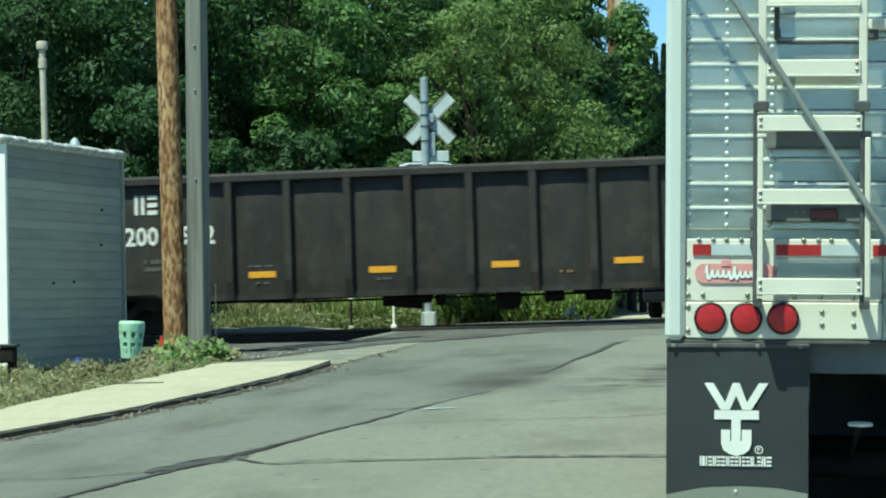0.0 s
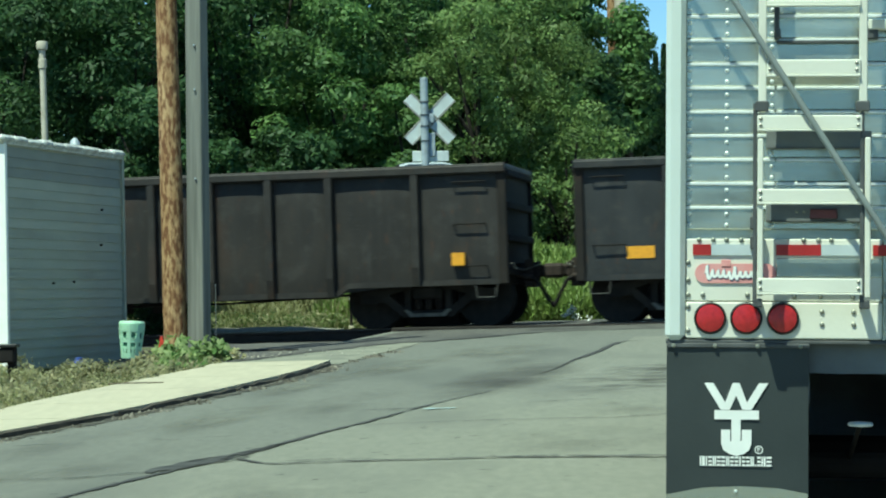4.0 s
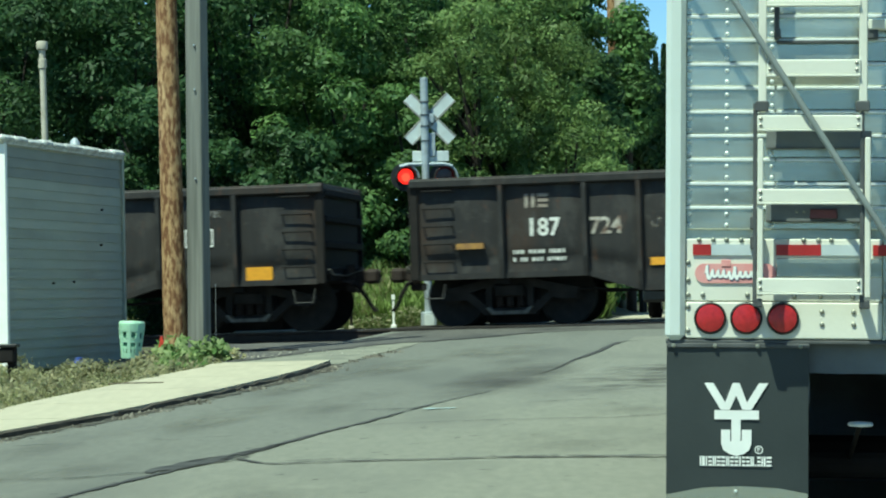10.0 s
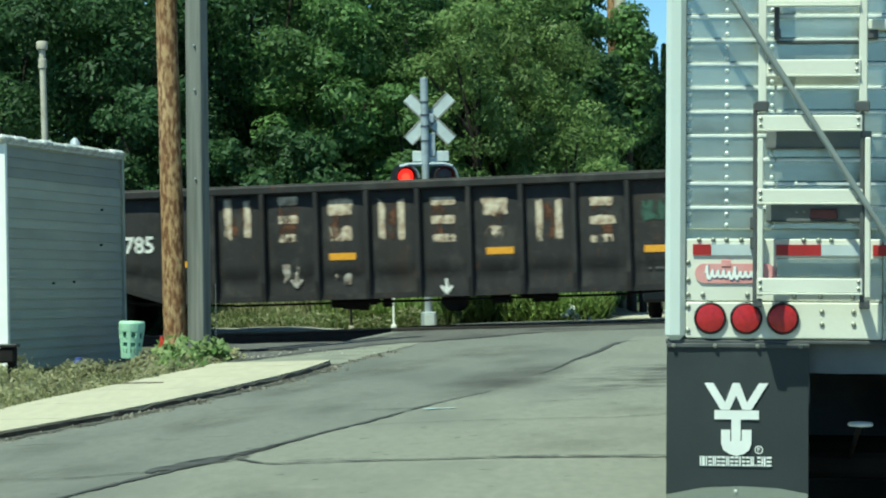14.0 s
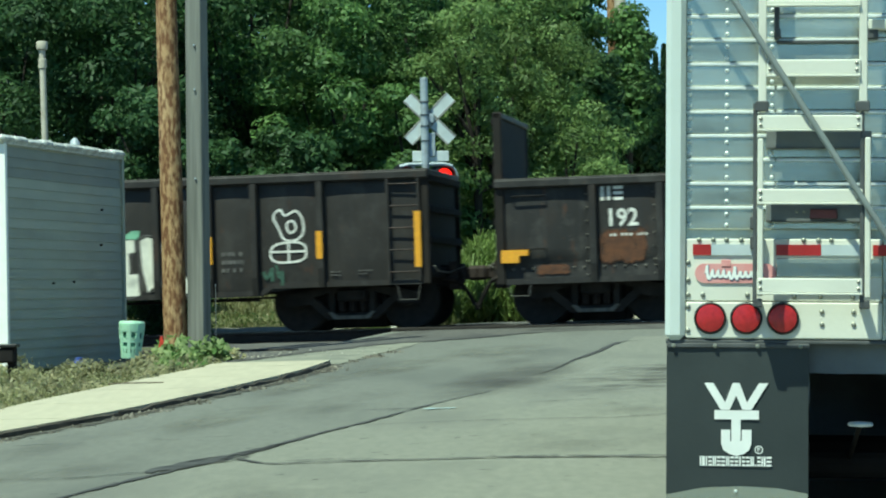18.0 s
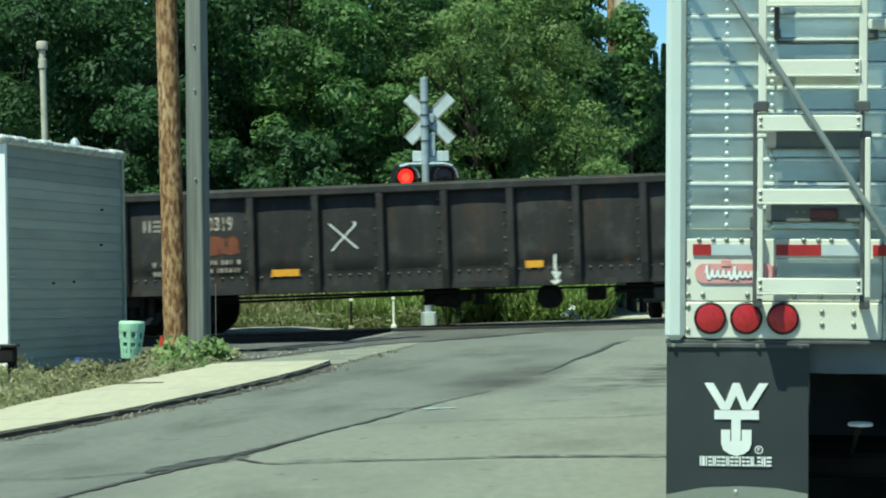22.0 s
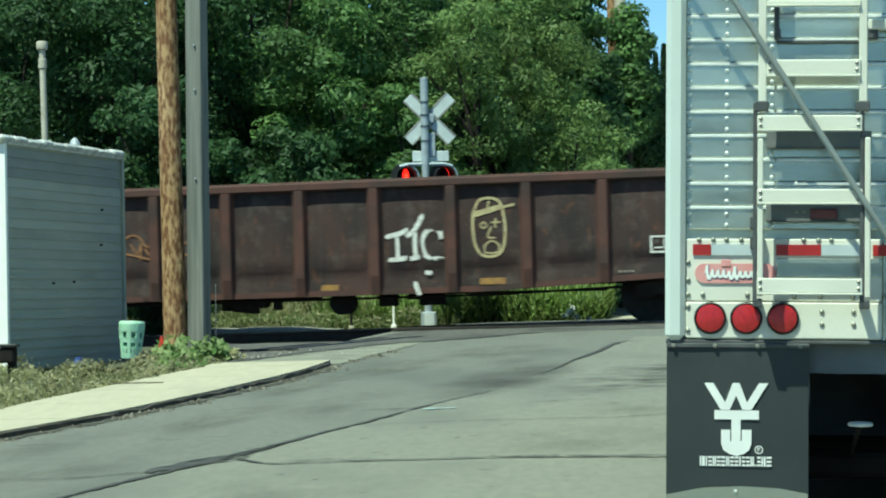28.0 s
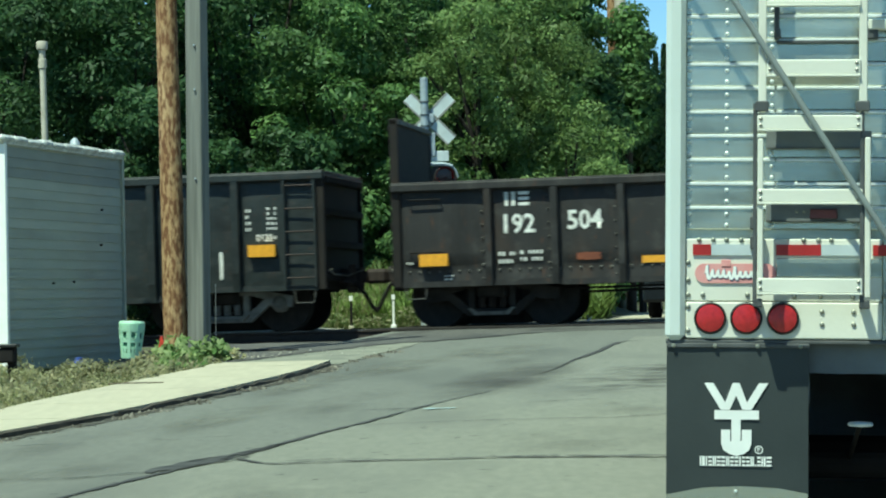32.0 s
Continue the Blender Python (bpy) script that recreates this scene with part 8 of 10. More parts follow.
bars(car_c, 2.24, 0.81, 1, 0.20, 0.08, 0.12, WHITE_MARK, 22)
stripe(car_c, 3.72, 0.93, 0.44)
bars(car_c, 4.21, 0.83, 1, 0.18, 0.06, 0.09, WHITE_MARK, 23)
stripe(car_c, 5.71, 0.90, 0.40)
stripe(car_c, 8.64, 0.91, 0.44)
stripe(car_c, 11.57, 0.93, 0.42)
bars(car_c, 6.15, 0.80, 1, 0.18, 0.06, 0.10, WHITE_MARK, 24)
bars(car_c, 9.08, 0.82, 1, 0.18, 0.06, 0.10, WHITE_MARK, 25)
bars(car_c, 11.04, 0.84, 1, 0.17, 0.06, 0.10, WHITE_MARK, 26)
strokes(car_c, 9.62, 1.07, [[(0.01, 0.47), (0.16, 0.26), (0.35, 0.03), (0.47, 0.12), (0.58, 0.13)], [(0.43, 0.58), (0.34, 0.39), (0.33, 0.08)], [(0.47, 0.47), (0.61, 0.49)], [(0.34, 0.32), (0.61, 0.35)], [(0.76, 0.55), (0.69, 0.20), (0.67, 0.00), (0.89, 0.17)], [(0.90, 0.41), (0.99, 0.43), (0.99, 0.35), (0.91, 0.30)], [(0.91, 0.14), (1.00, 0.16)], [(1.13, 0.71), (1.18, 0.43), (1.32, 0.63), (1.46, 0.73), (1.54, 0.65), (1.60, 0.45), (1.83, 0.58)], [(1.12, 0.14), (1.22, 0.27), (1.40, 0.33), (1.49, 0.24)], [(1.27, 0.16), (1.38, 0.19)], [(1.35, 0.14), (1.47, 0.08)], [(0.14, 0.13), (0.23, 0.13)], [(0.46, -0.02), (0.55, 0.07)], [(0.79, -0.03), (0.86, 0.03)]], 0.045, WHITE_MARK, label="white spray-painted scrawl")
strokes(car_c, 11.49, 1.75, [[(0.00, 0.00), (0.11, 0.03)], [(0.29, 0.03), (0.34, 0.03)]], 0.05, WHITE_MARK)
strokes(car_c, 6.16, 1.11, [[(0.01, 0.32), (0.10, 0.02), (0.14, 0.25), (0.11, 0.08)], [(0.15, 0.27), (0.22, 0.00), (0.27, 0.32), (0.25, 0.07)], [(0.34, 0.32), (0.43, -0.01), (0.43, 0.29), (0.43, 0.02)], [(0.51, 0.30), (0.56, -0.01), (0.63, 0.39)], [(0.69, 0.28), (0.72, -0.00), (0.78, 0.39)], [(0.82, 0.23), (0.84, 0.09), (0.96, 0.29), (0.95, 0.01)], [(1.01, 0.37), (1.04, 0.08), (1.13, 0.35)], [(1.17, 0.41), (1.24, 0.03), (1.30, 0.35), (1.28, -0.03)], [(1.32, 0.31), (1.40, -0.00), (1.45, 0.29)], [(1.52, 0.39), (1.57, 0.03), (1.60, 0.24), (1.63, 0.02)], [(1.65, 0.29), (1.68, 0.03), (1.78, 0.30), (1.74, 0.02)], [(1.83, 0.28), (1.85, -0.03), (1.93, 0.33), (1.90, -0.03)], [(2.01, 0.38), (2.07, -0.03), (2.12, 0.29)], [(2.13, 0.28), (2.24, -0.07), (2.27, 0.33), (2.23, -0.03)], [(2.31, 0.37), (2.40, -0.06), (2.42, 0.12)]], 0.05, BLUE_BLACK)
plate(car_c, 14.19, 1.01, 0.42, 0.20)
box_mark(car_c, 12.81, 1.06, 0.45, 0.30)
bars(car_c, 13.49, 1.23, 4, 0.20, 0.04, 0.05, None, 28)
bars(car_c, 11.93, 1.08, 1, 0.31, 0.04, 0.06, None, 29)
bars(car_c, 13.08, 0.80, 1, 0.19, 0.06, 0.09, WHITE_MARK, 30)
bars(car_c, 13.30, 0.82, 1, 0.45, 0.03, 0.04, None, 31)

plate(car_d, 0.23, 1.00, 0.43, 0.20)
strokes(car_d, 0.96, 0.90, [[(0.01, 0.25), (0.09, 0.05), (0.20, 0.14), (0.18, 0.01)], [(0.24, 0.13), (0.36, -0.01), (0.44, 0.13), (0.43, -0.00)]], 0.035, FADED_MARK, label="pale chalk scribble")
bars(car_d, 0.68, 0.97, 2, 0.31, 0.05, 0.08, None, 33)
bars(car_d, 1.34, 0.93, 2, 0.22, 0.07, 0.11, None, 34)
bars(car_d, 1.21, 0.74, 1, 0.09, 0.04, 0.05, None, 35)
plate(car_d, 14.48, 0.97, 0.20, 0.20)

write(car_e, "192", 1.74, 1.50, 0.37)
write(car_e, "791", 2.84, 1.50, 0.36)
blocks(car_e, 1.76, 1.86, 0.41, 0.26, 2)
bars(car_e, 1.74, 1.19, 2, 0.35, 0.08, 0.13, None, 36)
bars(car_e, 2.84, 1.18, 2, 0.56, 0.08, 0.13, None, 37)
plate(car_e, 0.63, 0.82, 0.37, 0.11)
plate(car_e, 2.90, 0.81, 0.43, 0.10)
plate(car_e, 6.04, 0.79, 0.43, 0.11)
strokes(car_e, 4.96, 1.30, [[(0.01, 0.25), (0.09, -0.00), (0.14, 0.24), (0.15, 0.01)], [(0.18, 0.26), (0.28, 0.03), (0.32, 0.20), (0.32, 0.02)], [(0.37, 0.22), (0.41, 0.02), (0.53, 0.17)]], 0.035, RUST_PATCH, label="rusty orange scribble")
plate(car_e, 9.18, 0.78, 0.44, 0.11)
plate(car_e, 12.29, 0.80, 0.44, 0.11)
strokes(car_e, 9.20, 1.01, [[(0.01, 0.26), (0.06, 0.03), (0.16, 0.19), (0.15, 0.00)], [(0.22, 0.27), (0.31, -0.01), (0.37, 0.23), (0.31, 0.04)], [(0.39, 0.26), (0.48, 0.03), (0.54, 0.25), (0.50, -0.02)]], 0.035, RUST_PATCH, label="rusty orange scribble")
paint_patch(car_e, 10.88, 0.89, 0.12, 0.22, GREY_MARK, 40, cover=0.9)
box_mark(car_e, 13.35, 1.09, 0.48, 0.30, FADED_MARK)
strokes(car_e, 14.21, 1.05, [[(0.01, 0.35), (0.04, 0.10), (0.13, 0.22), (0.13, 0.04)], [(0.18, 0.23), (0.25, 0.08), (0.31, 0.35), (0.27, -0.01)], [(0.36, 0.26), (0.37, 0.07), (0.49, 0.17)], [(0.50, 0.23), (0.59, -0.02), (0.63, 0.34)]], 0.04, WHITE_MARK, label="white scribble")
plate(car_e, 14.61, 0.81, 0.87, 0.11)
bars(car_e, 13.30, 0.84, 1, 0.18, 0.03, 0.04, WHITE_MARK, 42)
strokes(car_e, 15.09, 1.06, [[(0.00, 0.09), (0.00, 0.02), (0.03, 0.07), (0.03, -0.00)], [(0.08, 0.11), (0.13, 0.02), (0.09, 0.10), (0.07, 0.02)]], 0.03, WHITE_MARK)
plate(car_e, 0.13, 0.85, 0.88, 0.11)
strokes(car_e, 0.11, 1.17, [[(0.00, 0.09), (0.06, 0.00), (0.07, 0.12), (0.08, -0.00)], [(0.10, 0.06), (0.14, 0.01), (0.15, 0.07), (0.17, 0.01)]], 0.03, FADED_MARK)

box_mark(car_f, 13.40, 1.00, 0.43, 0.27, FADED_MARK)
write(car_f, "BEAR", 14.20, 1.65, 0.33, WHITE_MARK, stretch=0.60)
write(car_f, "4-25-13", 14.19, 1.35, 0.27, FADED_MARK, stretch=0.54)
plate(car_f, 14.32, 1.03, 0.45, 0.09)
plate(car_f, 14.32, 0.92, 0.45, 0.09)
paint_patch(car_f, 14.97, 0.87, 0.45, 0.43, RUST_PATCH, 45, cover=0.9)
paint_patch(car_f, 14.33, 0.75, 0.16, 0.13, FADED_MARK, 46, cover=0.6)
bars(car_f, 12.13, 0.81, 1, 0.69, 0.04, 0.07, DIRTY_YELLOW, 47)
bars(car_f, 13.39, 0.73, 1, 0.19, 0.04, 0.06, WHITE_MARK, 48)
paint_patch(car_f, 14.07, 0.63, 0.34, 0.30, RUST_PATCH, 49, cover=0.7)
plate(car_f, 8.09, 0.72, 0.44, 0.11)
plate(car_f, 11.19, 0.77, 0.43, 0.11)
paint_patch(car_f, 10.25, 0.75, 0.40, 0.10, DIRTY_YELLOW, 50, cover=0.7)
paint_patch(car_f, 12.40, 0.78, 0.39, 0.10, FADED_MARK, 51, cover=0.5)
paint_patch(car_f, 8.54, 0.65, 0.10, 0.22, FADED_MARK, 52, cover=0.8)
paint_patch(car_f, 6.90, 0.62, 0.69, 0.23, RUST_PATCH, 53, cover=0.6)
paint_patch(car_f, 9.02, 0.62, 0.62, 0.23, RUST_PATCH, 54, cover=0.5)
paint_patch(car_f, 10.20, 0.66, 0.56, 0.19, RUST_PATCH, 55, cover=0.5)
paint_patch(car_f, 12.09, 0.65, 0.66, 0.22, RUST_PATCH, 56, cover=0.5)
paint_patch(car_f, 1.60, 1.45, 0.76, 0.37, OLD_FIELD, 57, cover=0.85)
paint_patch(car_f, 2.66, 1.45, 0.75, 0.36, OLD_FIELD, 58, cover=0.85)
paint_patch(car_f, 3.71, 1.41, 0.77, 0.40, OLD_FIELD, 59, cover=0.85)
write(car_f, "188", 2.78, 1.49, 0.37, FADED_MARK)
write(car_f, "213", 3.86, 1.49, 0.36, FADED_MARK)
blocks(car_f, 1.75, 1.53, 0.42, 0.25, 2, FADED_MARK)
paint_patch(car_f, 1.93, 0.92, 0.41, 0.38, FADED_MARK, 60, cover=0.32)
paint_patch(car_f, 2.67, 0.93, 0.75, 0.36, FADED_MARK, 61, cover=0.35)
plate(car_f, 0.22, 0.94, 0.37, 0.18)
plate(car_f, 2.85, 0.78, 0.44, 0.10)
paint_patch(car_f, 0.90, 0.69, 0.46, 0.26, RUST_PATCH, 62, cover=0.9)
bars(car_f, 1.05, 0.82, 1, 0.13, 0.09, 0.14, WHITE_MARK, 63)

box_mark(car_g, 13.04, 1.37, 0.44, 0.28)
bars(car_g, 13.07, 1.79, 2, 0.37, 0.05, 0.08, RUST_PATCH, 64)
plate(car_g, 14.03, 0.92, 0.44, 0.21)
bars(car_g, 12.89, 0.86, 1, 0.21, 0.04, 0.06, WHITE_MARK, 65)
paint_patch(car_g, 12.90, 1.88, 0.63, 0.17, GREY_MARK, 66, cover=0.4)
paint_patch(car_g, 11.32, 1.54, 0.35, 0.51, FADED_MARK, 67, cover=0.3)
plate(car_g, 8.73, 0.89, 0.44, 0.11)
plate(car_g, 11.23, 0.91, 0.45, 0.11)
plate(car_g, 6.24, 0.86, 0.35, 0.11)
flaked_mark(car_g, 7.82, 1.52, 0.46, 0.51, 68, 0.55)
flaked_mark(car_g, 8.70, 1.45, 0.43, 0.60, 70, 0.55)
flaked_mark(car_g, 9.53, 1.70, 0.29, 0.32, 72, 0.55)
flaked_mark(car_g, 10.32, 1.56, 0.47, 0.45, 74, 0.55)
strokes(car_g, 9.48, 1.19, [[(0.01, 0.32), (0.04, 0.04), (0.15, 0.52), (0.10, 0.05)], [(0.16, 0.35), (0.22, 0.13), (0.33, 0.36), (0.28, 0.10)], [(0.37, 0.50), (0.40, -0.01), (0.47, 0.45), (0.45, 0.07)], [(0.50, 0.38), (0.59, -0.01), (0.64, 0.56), (0.61, 0.08)]], 0.03, TEAL, label="faint teal scribble")
strokes(car_g, 8.00, 0.56, [[(0.09, 0.24), (0.08, -0.00)], [(0.00, 0.11), (0.08, -0.00), (0.16, 0.11)]], 0.045, WHITE_MARK)
paint_patch(car_g, 7.97, 0.75, 0.25, 0.30, FADED_MARK, 77, cover=0.5)
flaked_mark(car_g, 4.52, 1.52, 0.47, 0.55, 78, 0.55)
flaked_mark(car_g, 5.33, 1.49, 0.49, 0.55, 80, 0.55)
flaked_mark(car_g, 6.20, 1.46, 0.49, 0.55, 82, 0.55)
flaked_mark(car_g, 6.98, 1.43, 0.50, 0.55, 84, 0.55)
write(car_g, "724", 2.79, 1.40, 0.37, FADED_MARK)
plate(car_g, 3.73, 0.88, 0.44, 0.12)
paint_patch(car_g, 3.73, 1.44, 0.23, 0.22, FADED_MARK, 90, cover=0.5)
write(car_g, "187", 1.79, 1.40, 0.39)
blocks(car_g, 1.78, 1.84, 0.42, 0.22, 2, FADED_MARK)
bars(car_g, 1.58, 1.12, 2, 0.83, 0.08, 0.12, WHITE_MARK, 91)
plate(car_g, 0.69, 1.22, 0.43, 0.09, DIRTY_YELLOW)

plate(car_h, 8.80, 0.85, 0.45, 0.11)
plate(car_h, 11.31, 0.87, 0.44, 0.11)
plate(car_h, 14.16, 0.84, 0.43, 0.21)
box_mark(car_h, 13.18, 1.41, 0.44, 0.26)
flaked_mark(car_h, 7.01, 1.48, 0.35, 0.62, 92, 0.66)
flaked_mark(car_h, 8.73, 1.42, 0.50, 0.61, 94, 0.66)
flaked_mark(car_h, 9.58, 1.39, 0.49, 0.61, 96, 0.66)
flaked_mark(car_h, 10.40, 1.36, 0.47, 0.61, 98, 0.66)
strokes(car_h, 11.25, 1.12, [[(0.01, 0.25), (0.11, 0.06), (0.15, 0.24)], [(0.21, 0.31), (0.27, -0.01), (0.33, 0.13), (0.35, 0.03)], [(0.38, 0.28), (0.43, 0.02), (0.53, 0.12), (0.49, 0.02)]], 0.028, WHITE_MARK, label="thin white scrawl")
strokes(car_h, 9.83, 0.75, [circle(0, 0, 0.20, 0.20), circle(0, 0, 0.11, 0.11, 8, 3.5, 5.9)], 0.035, WHITE_MARK, label="chalk circle drawing")
paint_patch(car_h, 8.10, 0.62, 0.23, 0.42, FADED_MARK, 101, cover=0.5)
paint_patch(car_h, 12.19, 0.70, 0.28, 0.27, RUST_PATCH, 102, cover=0.4)
paint_patch(car_h, 13.32, 1.84, 0.50, 0.15, GREY_MARK, 103, cover=0.5)
flaked_mark(car_h, 4.63, 1.43, 0.40, 0.61, 104, 0.66)
flaked_mark(car_h, 5.43, 1.40, 0.47, 0.61, 106, 0.66)
flaked_mark(car_h, 6.21, 1.38, 0.50, 0.61, 108, 0.66)
flaked_mark(car_h, 7.93, 1.32, 0.44, 0.60, 112, 0.66)
strokes(car_h, 3.15, 0.85, [circle(0, 0, 0.17, 0.17), circle(0, 0, 0.09, 0.09, 8, 3.5, 5.9)], 0.03, WHITE_MARK, label="chalk circle drawing")
paint_patch(car_h, 5.58, 0.68, 0.29, 0.28, FADED_MARK, 118, cover=0.4)
strokes(car_h, 8.94, 0.63, [[(0.08, 0.24), (0.08, -0.00)], [(0.00, 0.11), (0.08, -0.00), (0.16, 0.10)]], 0.045, FADED_MARK)
strokes(car_h, 6.46, 0.73, [[(0.08, 0.25), (0.08, -0.00)], [(0.00, 0.11), (0.08, -0.00), (0.16, 0.10)]], 0.045, FADED_MARK)
plate(car_h, 6.29, 0.90, 0.44, 0.11)
paint_patch(car_h, 4.51, 0.77, 0.68, 0.28, RUST_PATCH, 120, cover=0.4)
write(car_h, "187", 1.88, 1.42, 0.38, FADED_MARK)
write(car_h, "770", 2.89, 1.42, 0.37)
blocks(car_h, 1.86, 1.73, 0.39, 0.24, 2, FADED_MARK)
plate(car_h, 0.90, 0.96, 0.46, 0.13)
plate(car_h, 1.07, 0.87, 0.29, 0.08)
bars(car_h, 1.72, 0.98, 2, 0.74, 0.08, 0.13, FADED_MARK, 121)
paint_patch(car_h, 1.75, 1.40, 0.67, 0.58, RUST_PATCH, 122, cover=0.45)
strokes(car_h, 3.28, 0.81, [[(0.01, 0.24), (0.05, 0.00), (0.08, 0.24)], [(0.14, 0.14), (0.15, 0.02), (0.23, 0.20), (0.21, -0.01)]], 0.028, WHITE_MARK)

plate(car_i, 14.48, 1.28, 0.44, 0.21)
plate(car_i, 11.29, 0.55, 0.44, 0.11)
plate(car_i, 8.87, 0.52, 0.32, 0.11)
paint_patch(car_i, 12.95, 0.82, 0.80, 1.22, RUST_PATCH, 124, cover=0.42)
bars(car_i, 12.98, 1.91, 8, 0.67, 0.05, 0.15, DIM_MARK, 124)
bars(car_i, 14.08, 1.39, 2, 0.22, 0.09, 0.13, None, 125)
bars(car_i, 14.09, 0.97, 1, 0.40, 0.04, 0.07, None, 126)
flaked_mark(car_i, 8.88, 1.47, 0.30, 0.60, 127, 0.62)
flaked_mark(car_i, 9.62, 1.45, 0.40, 0.60, 129, 0.62)
flaked_mark(car_i, 10.40, 1.42, 0.45, 0.60, 131, 0.62)
strokes(car_i, 9.13, 0.97, [[(0.06, 0.25), (0.15, 0.35), (0.30, 0.40), (0.48, 0.37), (0.67, 0.29)], [(0.70, 0.31), (0.81, 0.39), (0.96, 0.42), (1.11, 0.38), (1.23, 0.30), (1.31, 0.20), (1.31, 0.10), (1.17, 0.03)], [(0.02, 0.21), (0.16, 0.22)], [(0.01, 0.16), (0.19, 0.17)], [(0.00, 0.19), (0.02, 0.06), (0.12, -0.00), (0.21, -0.02)], [(0.21, -0.01), (0.36, 0.02), (0.44, 0.11)], [(0.44, 0.10), (0.58, 0.05), (0.76, 0.05), (0.94, 0.06)]], 0.036, FADED_MARK, label="white outline graffiti")
strokes(car_i, 9.13, 0.97, [[(0.36, 0.16), (0.48, 0.24), (0.47, 0.15), (0.56, 0.25), (0.59, 0.16)], [(0.59, 0.27), (0.62, 0.16), (0.68, 0.29), (0.71, 0.17)], [(0.73, 0.26), (0.74, 0.14), (0.81, 0.27), (0.84, 0.14)], [(0.85, 0.25), (0.91, 0.26), (0.88, 0.16), (0.97, 0.21)], [(0.88, 0.15), (0.99, 0.11), (0.93, 0.05)], [(0.50, 0.11), (0.67, 0.09), (0.88, 0.13)]], 0.030, PALE_SCRAWL, label="pale green scrawl")
paint_patch(car_i, 13.63, 1.28, 0.22, 0.77, RUST_PATCH, 133, cover=0.9)
strokes(car_i, 7.86, 0.65, [[(0.09, 0.37), (0.08, -0.00)], [(0.00, 0.11), (0.08, -0.00), (0.17, 0.11)]], 0.045, WHITE_MARK)
paint_patch(car_i, 4.42, 0.55, 0.41, 1.48, RUST_PATCH, 134, cover=0.92)
plate(car_i, 3.75, 0.56, 0.44, 0.11)
plate(car_i, 6.27, 0.55, 0.43, 0.12)
flaked_mark(car_i, 5.44, 1.43, 0.41, 0.60, 135, 0.62)
flaked_mark(car_i, 6.20, 1.40, 0.47, 0.60, 137, 0.62)
flaked_mark(car_i, 6.96, 1.38, 0.49, 0.59, 139, 0.62)
flaked_mark(car_i, 7.91, 1.34, 0.42, 0.59, 141, 0.62)
strokes(car_i, 6.18, 1.16, [[(0.00, 0.18), (0.08, -0.00), (0.13, 0.24)], [(0.16, 0.15), (0.25, 0.03), (0.28, 0.27)], [(0.31, 0.24), (0.38, 0.04), (0.46, 0.21), (0.45, 0.02)], [(0.47, 0.15), (0.59, 0.07), (0.62, 0.24), (0.60, 0.01)]], 0.03, WHITE_MARK, label="white scribble")
strokes(car_i, 6.99, 1.07, [[(0.01, 0.29), (0.10, -0.00), (0.14, 0.19), (0.16, 0.07)], [(0.19, 0.25), (0.27, 0.04), (0.29, 0.17), (0.33, 0.06)], [(0.36, 0.41), (0.46, 0.07), (0.47, 0.36), (0.48, 0.05)], [(0.52, 0.27), (0.58, 0.10), (0.63, 0.28)]], 0.03, FADED_MARK, label="white scribble")
paint_patch(car_i, 5.43, 0.76, 0.42, 0.22, FADED_MARK, 147, cover=0.3)
write(car_i, "187", 1.76, 1.41, 0.42)
write(car_i, "808", 2.80, 1.42, 0.42)
blocks(car_i, 1.80, 1.81, 0.39, 0.24, 2, FADED_MARK)
bars(car_i, 1.92, 1.01, 2, 0.33, 0.10, 0.15, WHITE_MARK, 148)
bars(car_i, 2.84, 1.02, 2, 0.51, 0.11, 0.17, FADED_MARK, 149)
paint_patch(car_i, 3.00, 0.60, 0.56, 1.45, RUST_PATCH, 150, cover=0.9)
paint_patch(car_i, 4.83, 1.43, 0.33, 0.43, FADED_MARK, 152, cover=0.35)
plate(car_i, 0.75, 1.22, 0.44, 0.20)
bars(car_i, 0.73, 1.08, 2, 0.20, 0.08, 0.12, GREY_MARK, 153)
paint_patch(car_i, 0.91, 1.90, 0.56, 0.19, FADED_MARK, 154, cover=0.3)

box_mark(car_j, 13.08, 1.41, 0.45, 0.29)
plate(car_j, 11.28, 1.08, 0.44, 0.11)
plate(car_j, 14.10, 1.11, 0.43, 0.20)
bars(car_j, 12.97, 1.95, 9, 0.72, 0.09, 0.14, GREY_MARK, 155)
bars(car_j, 11.34, 0.82, 1, 0.34, 0.04, 0.06, None, 156)
strokes(car_j, 12.05, 0.84, [[(0.02, 0.75), (0.01, 0.07), (0.14, 0.42), (0.13, -0.00)], [(0.16, 0.54), (0.26, 0.07), (0.31, 0.68)], [(0.33, 0.63), (0.37, 0.19), (0.46, 0.45), (0.46, 0.13)]], 0.028, FADED_MARK, label="thin white scrawl")
paint_patch(car_j, 11.22, 1.53, 0.53, 0.41, TEAL, 158, cover=0.6)
flaked_mark(car_j, 4.56, 1.44, 0.46, 0.76, 159, 0.85)
flaked_mark(car_j, 5.42, 1.41, 0.40, 0.76, 161, 0.85)
flaked_mark(car_j, 6.22, 1.38, 0.48, 0.75, 163, 0.85)
flaked_mark(car_j, 7.07, 1.35, 0.45, 0.75, 165, 0.85)
flaked_mark(car_j, 7.89, 1.33, 0.47, 0.75, 167, 0.85)
flaked_mark(car_j, 8.71, 1.30, 0.48, 0.75, 169, 0.85)
flaked_mark(car_j, 9.58, 1.27, 0.44, 0.74, 171, 0.85)
flaked_mark(car_j, 10.40, 1.24, 0.46, 0.74, 173, 0.85)
plate(car_j, 6.27, 1.12, 0.43, 0.11)
plate(car_j, 8.80, 1.13, 0.43, 0.11)
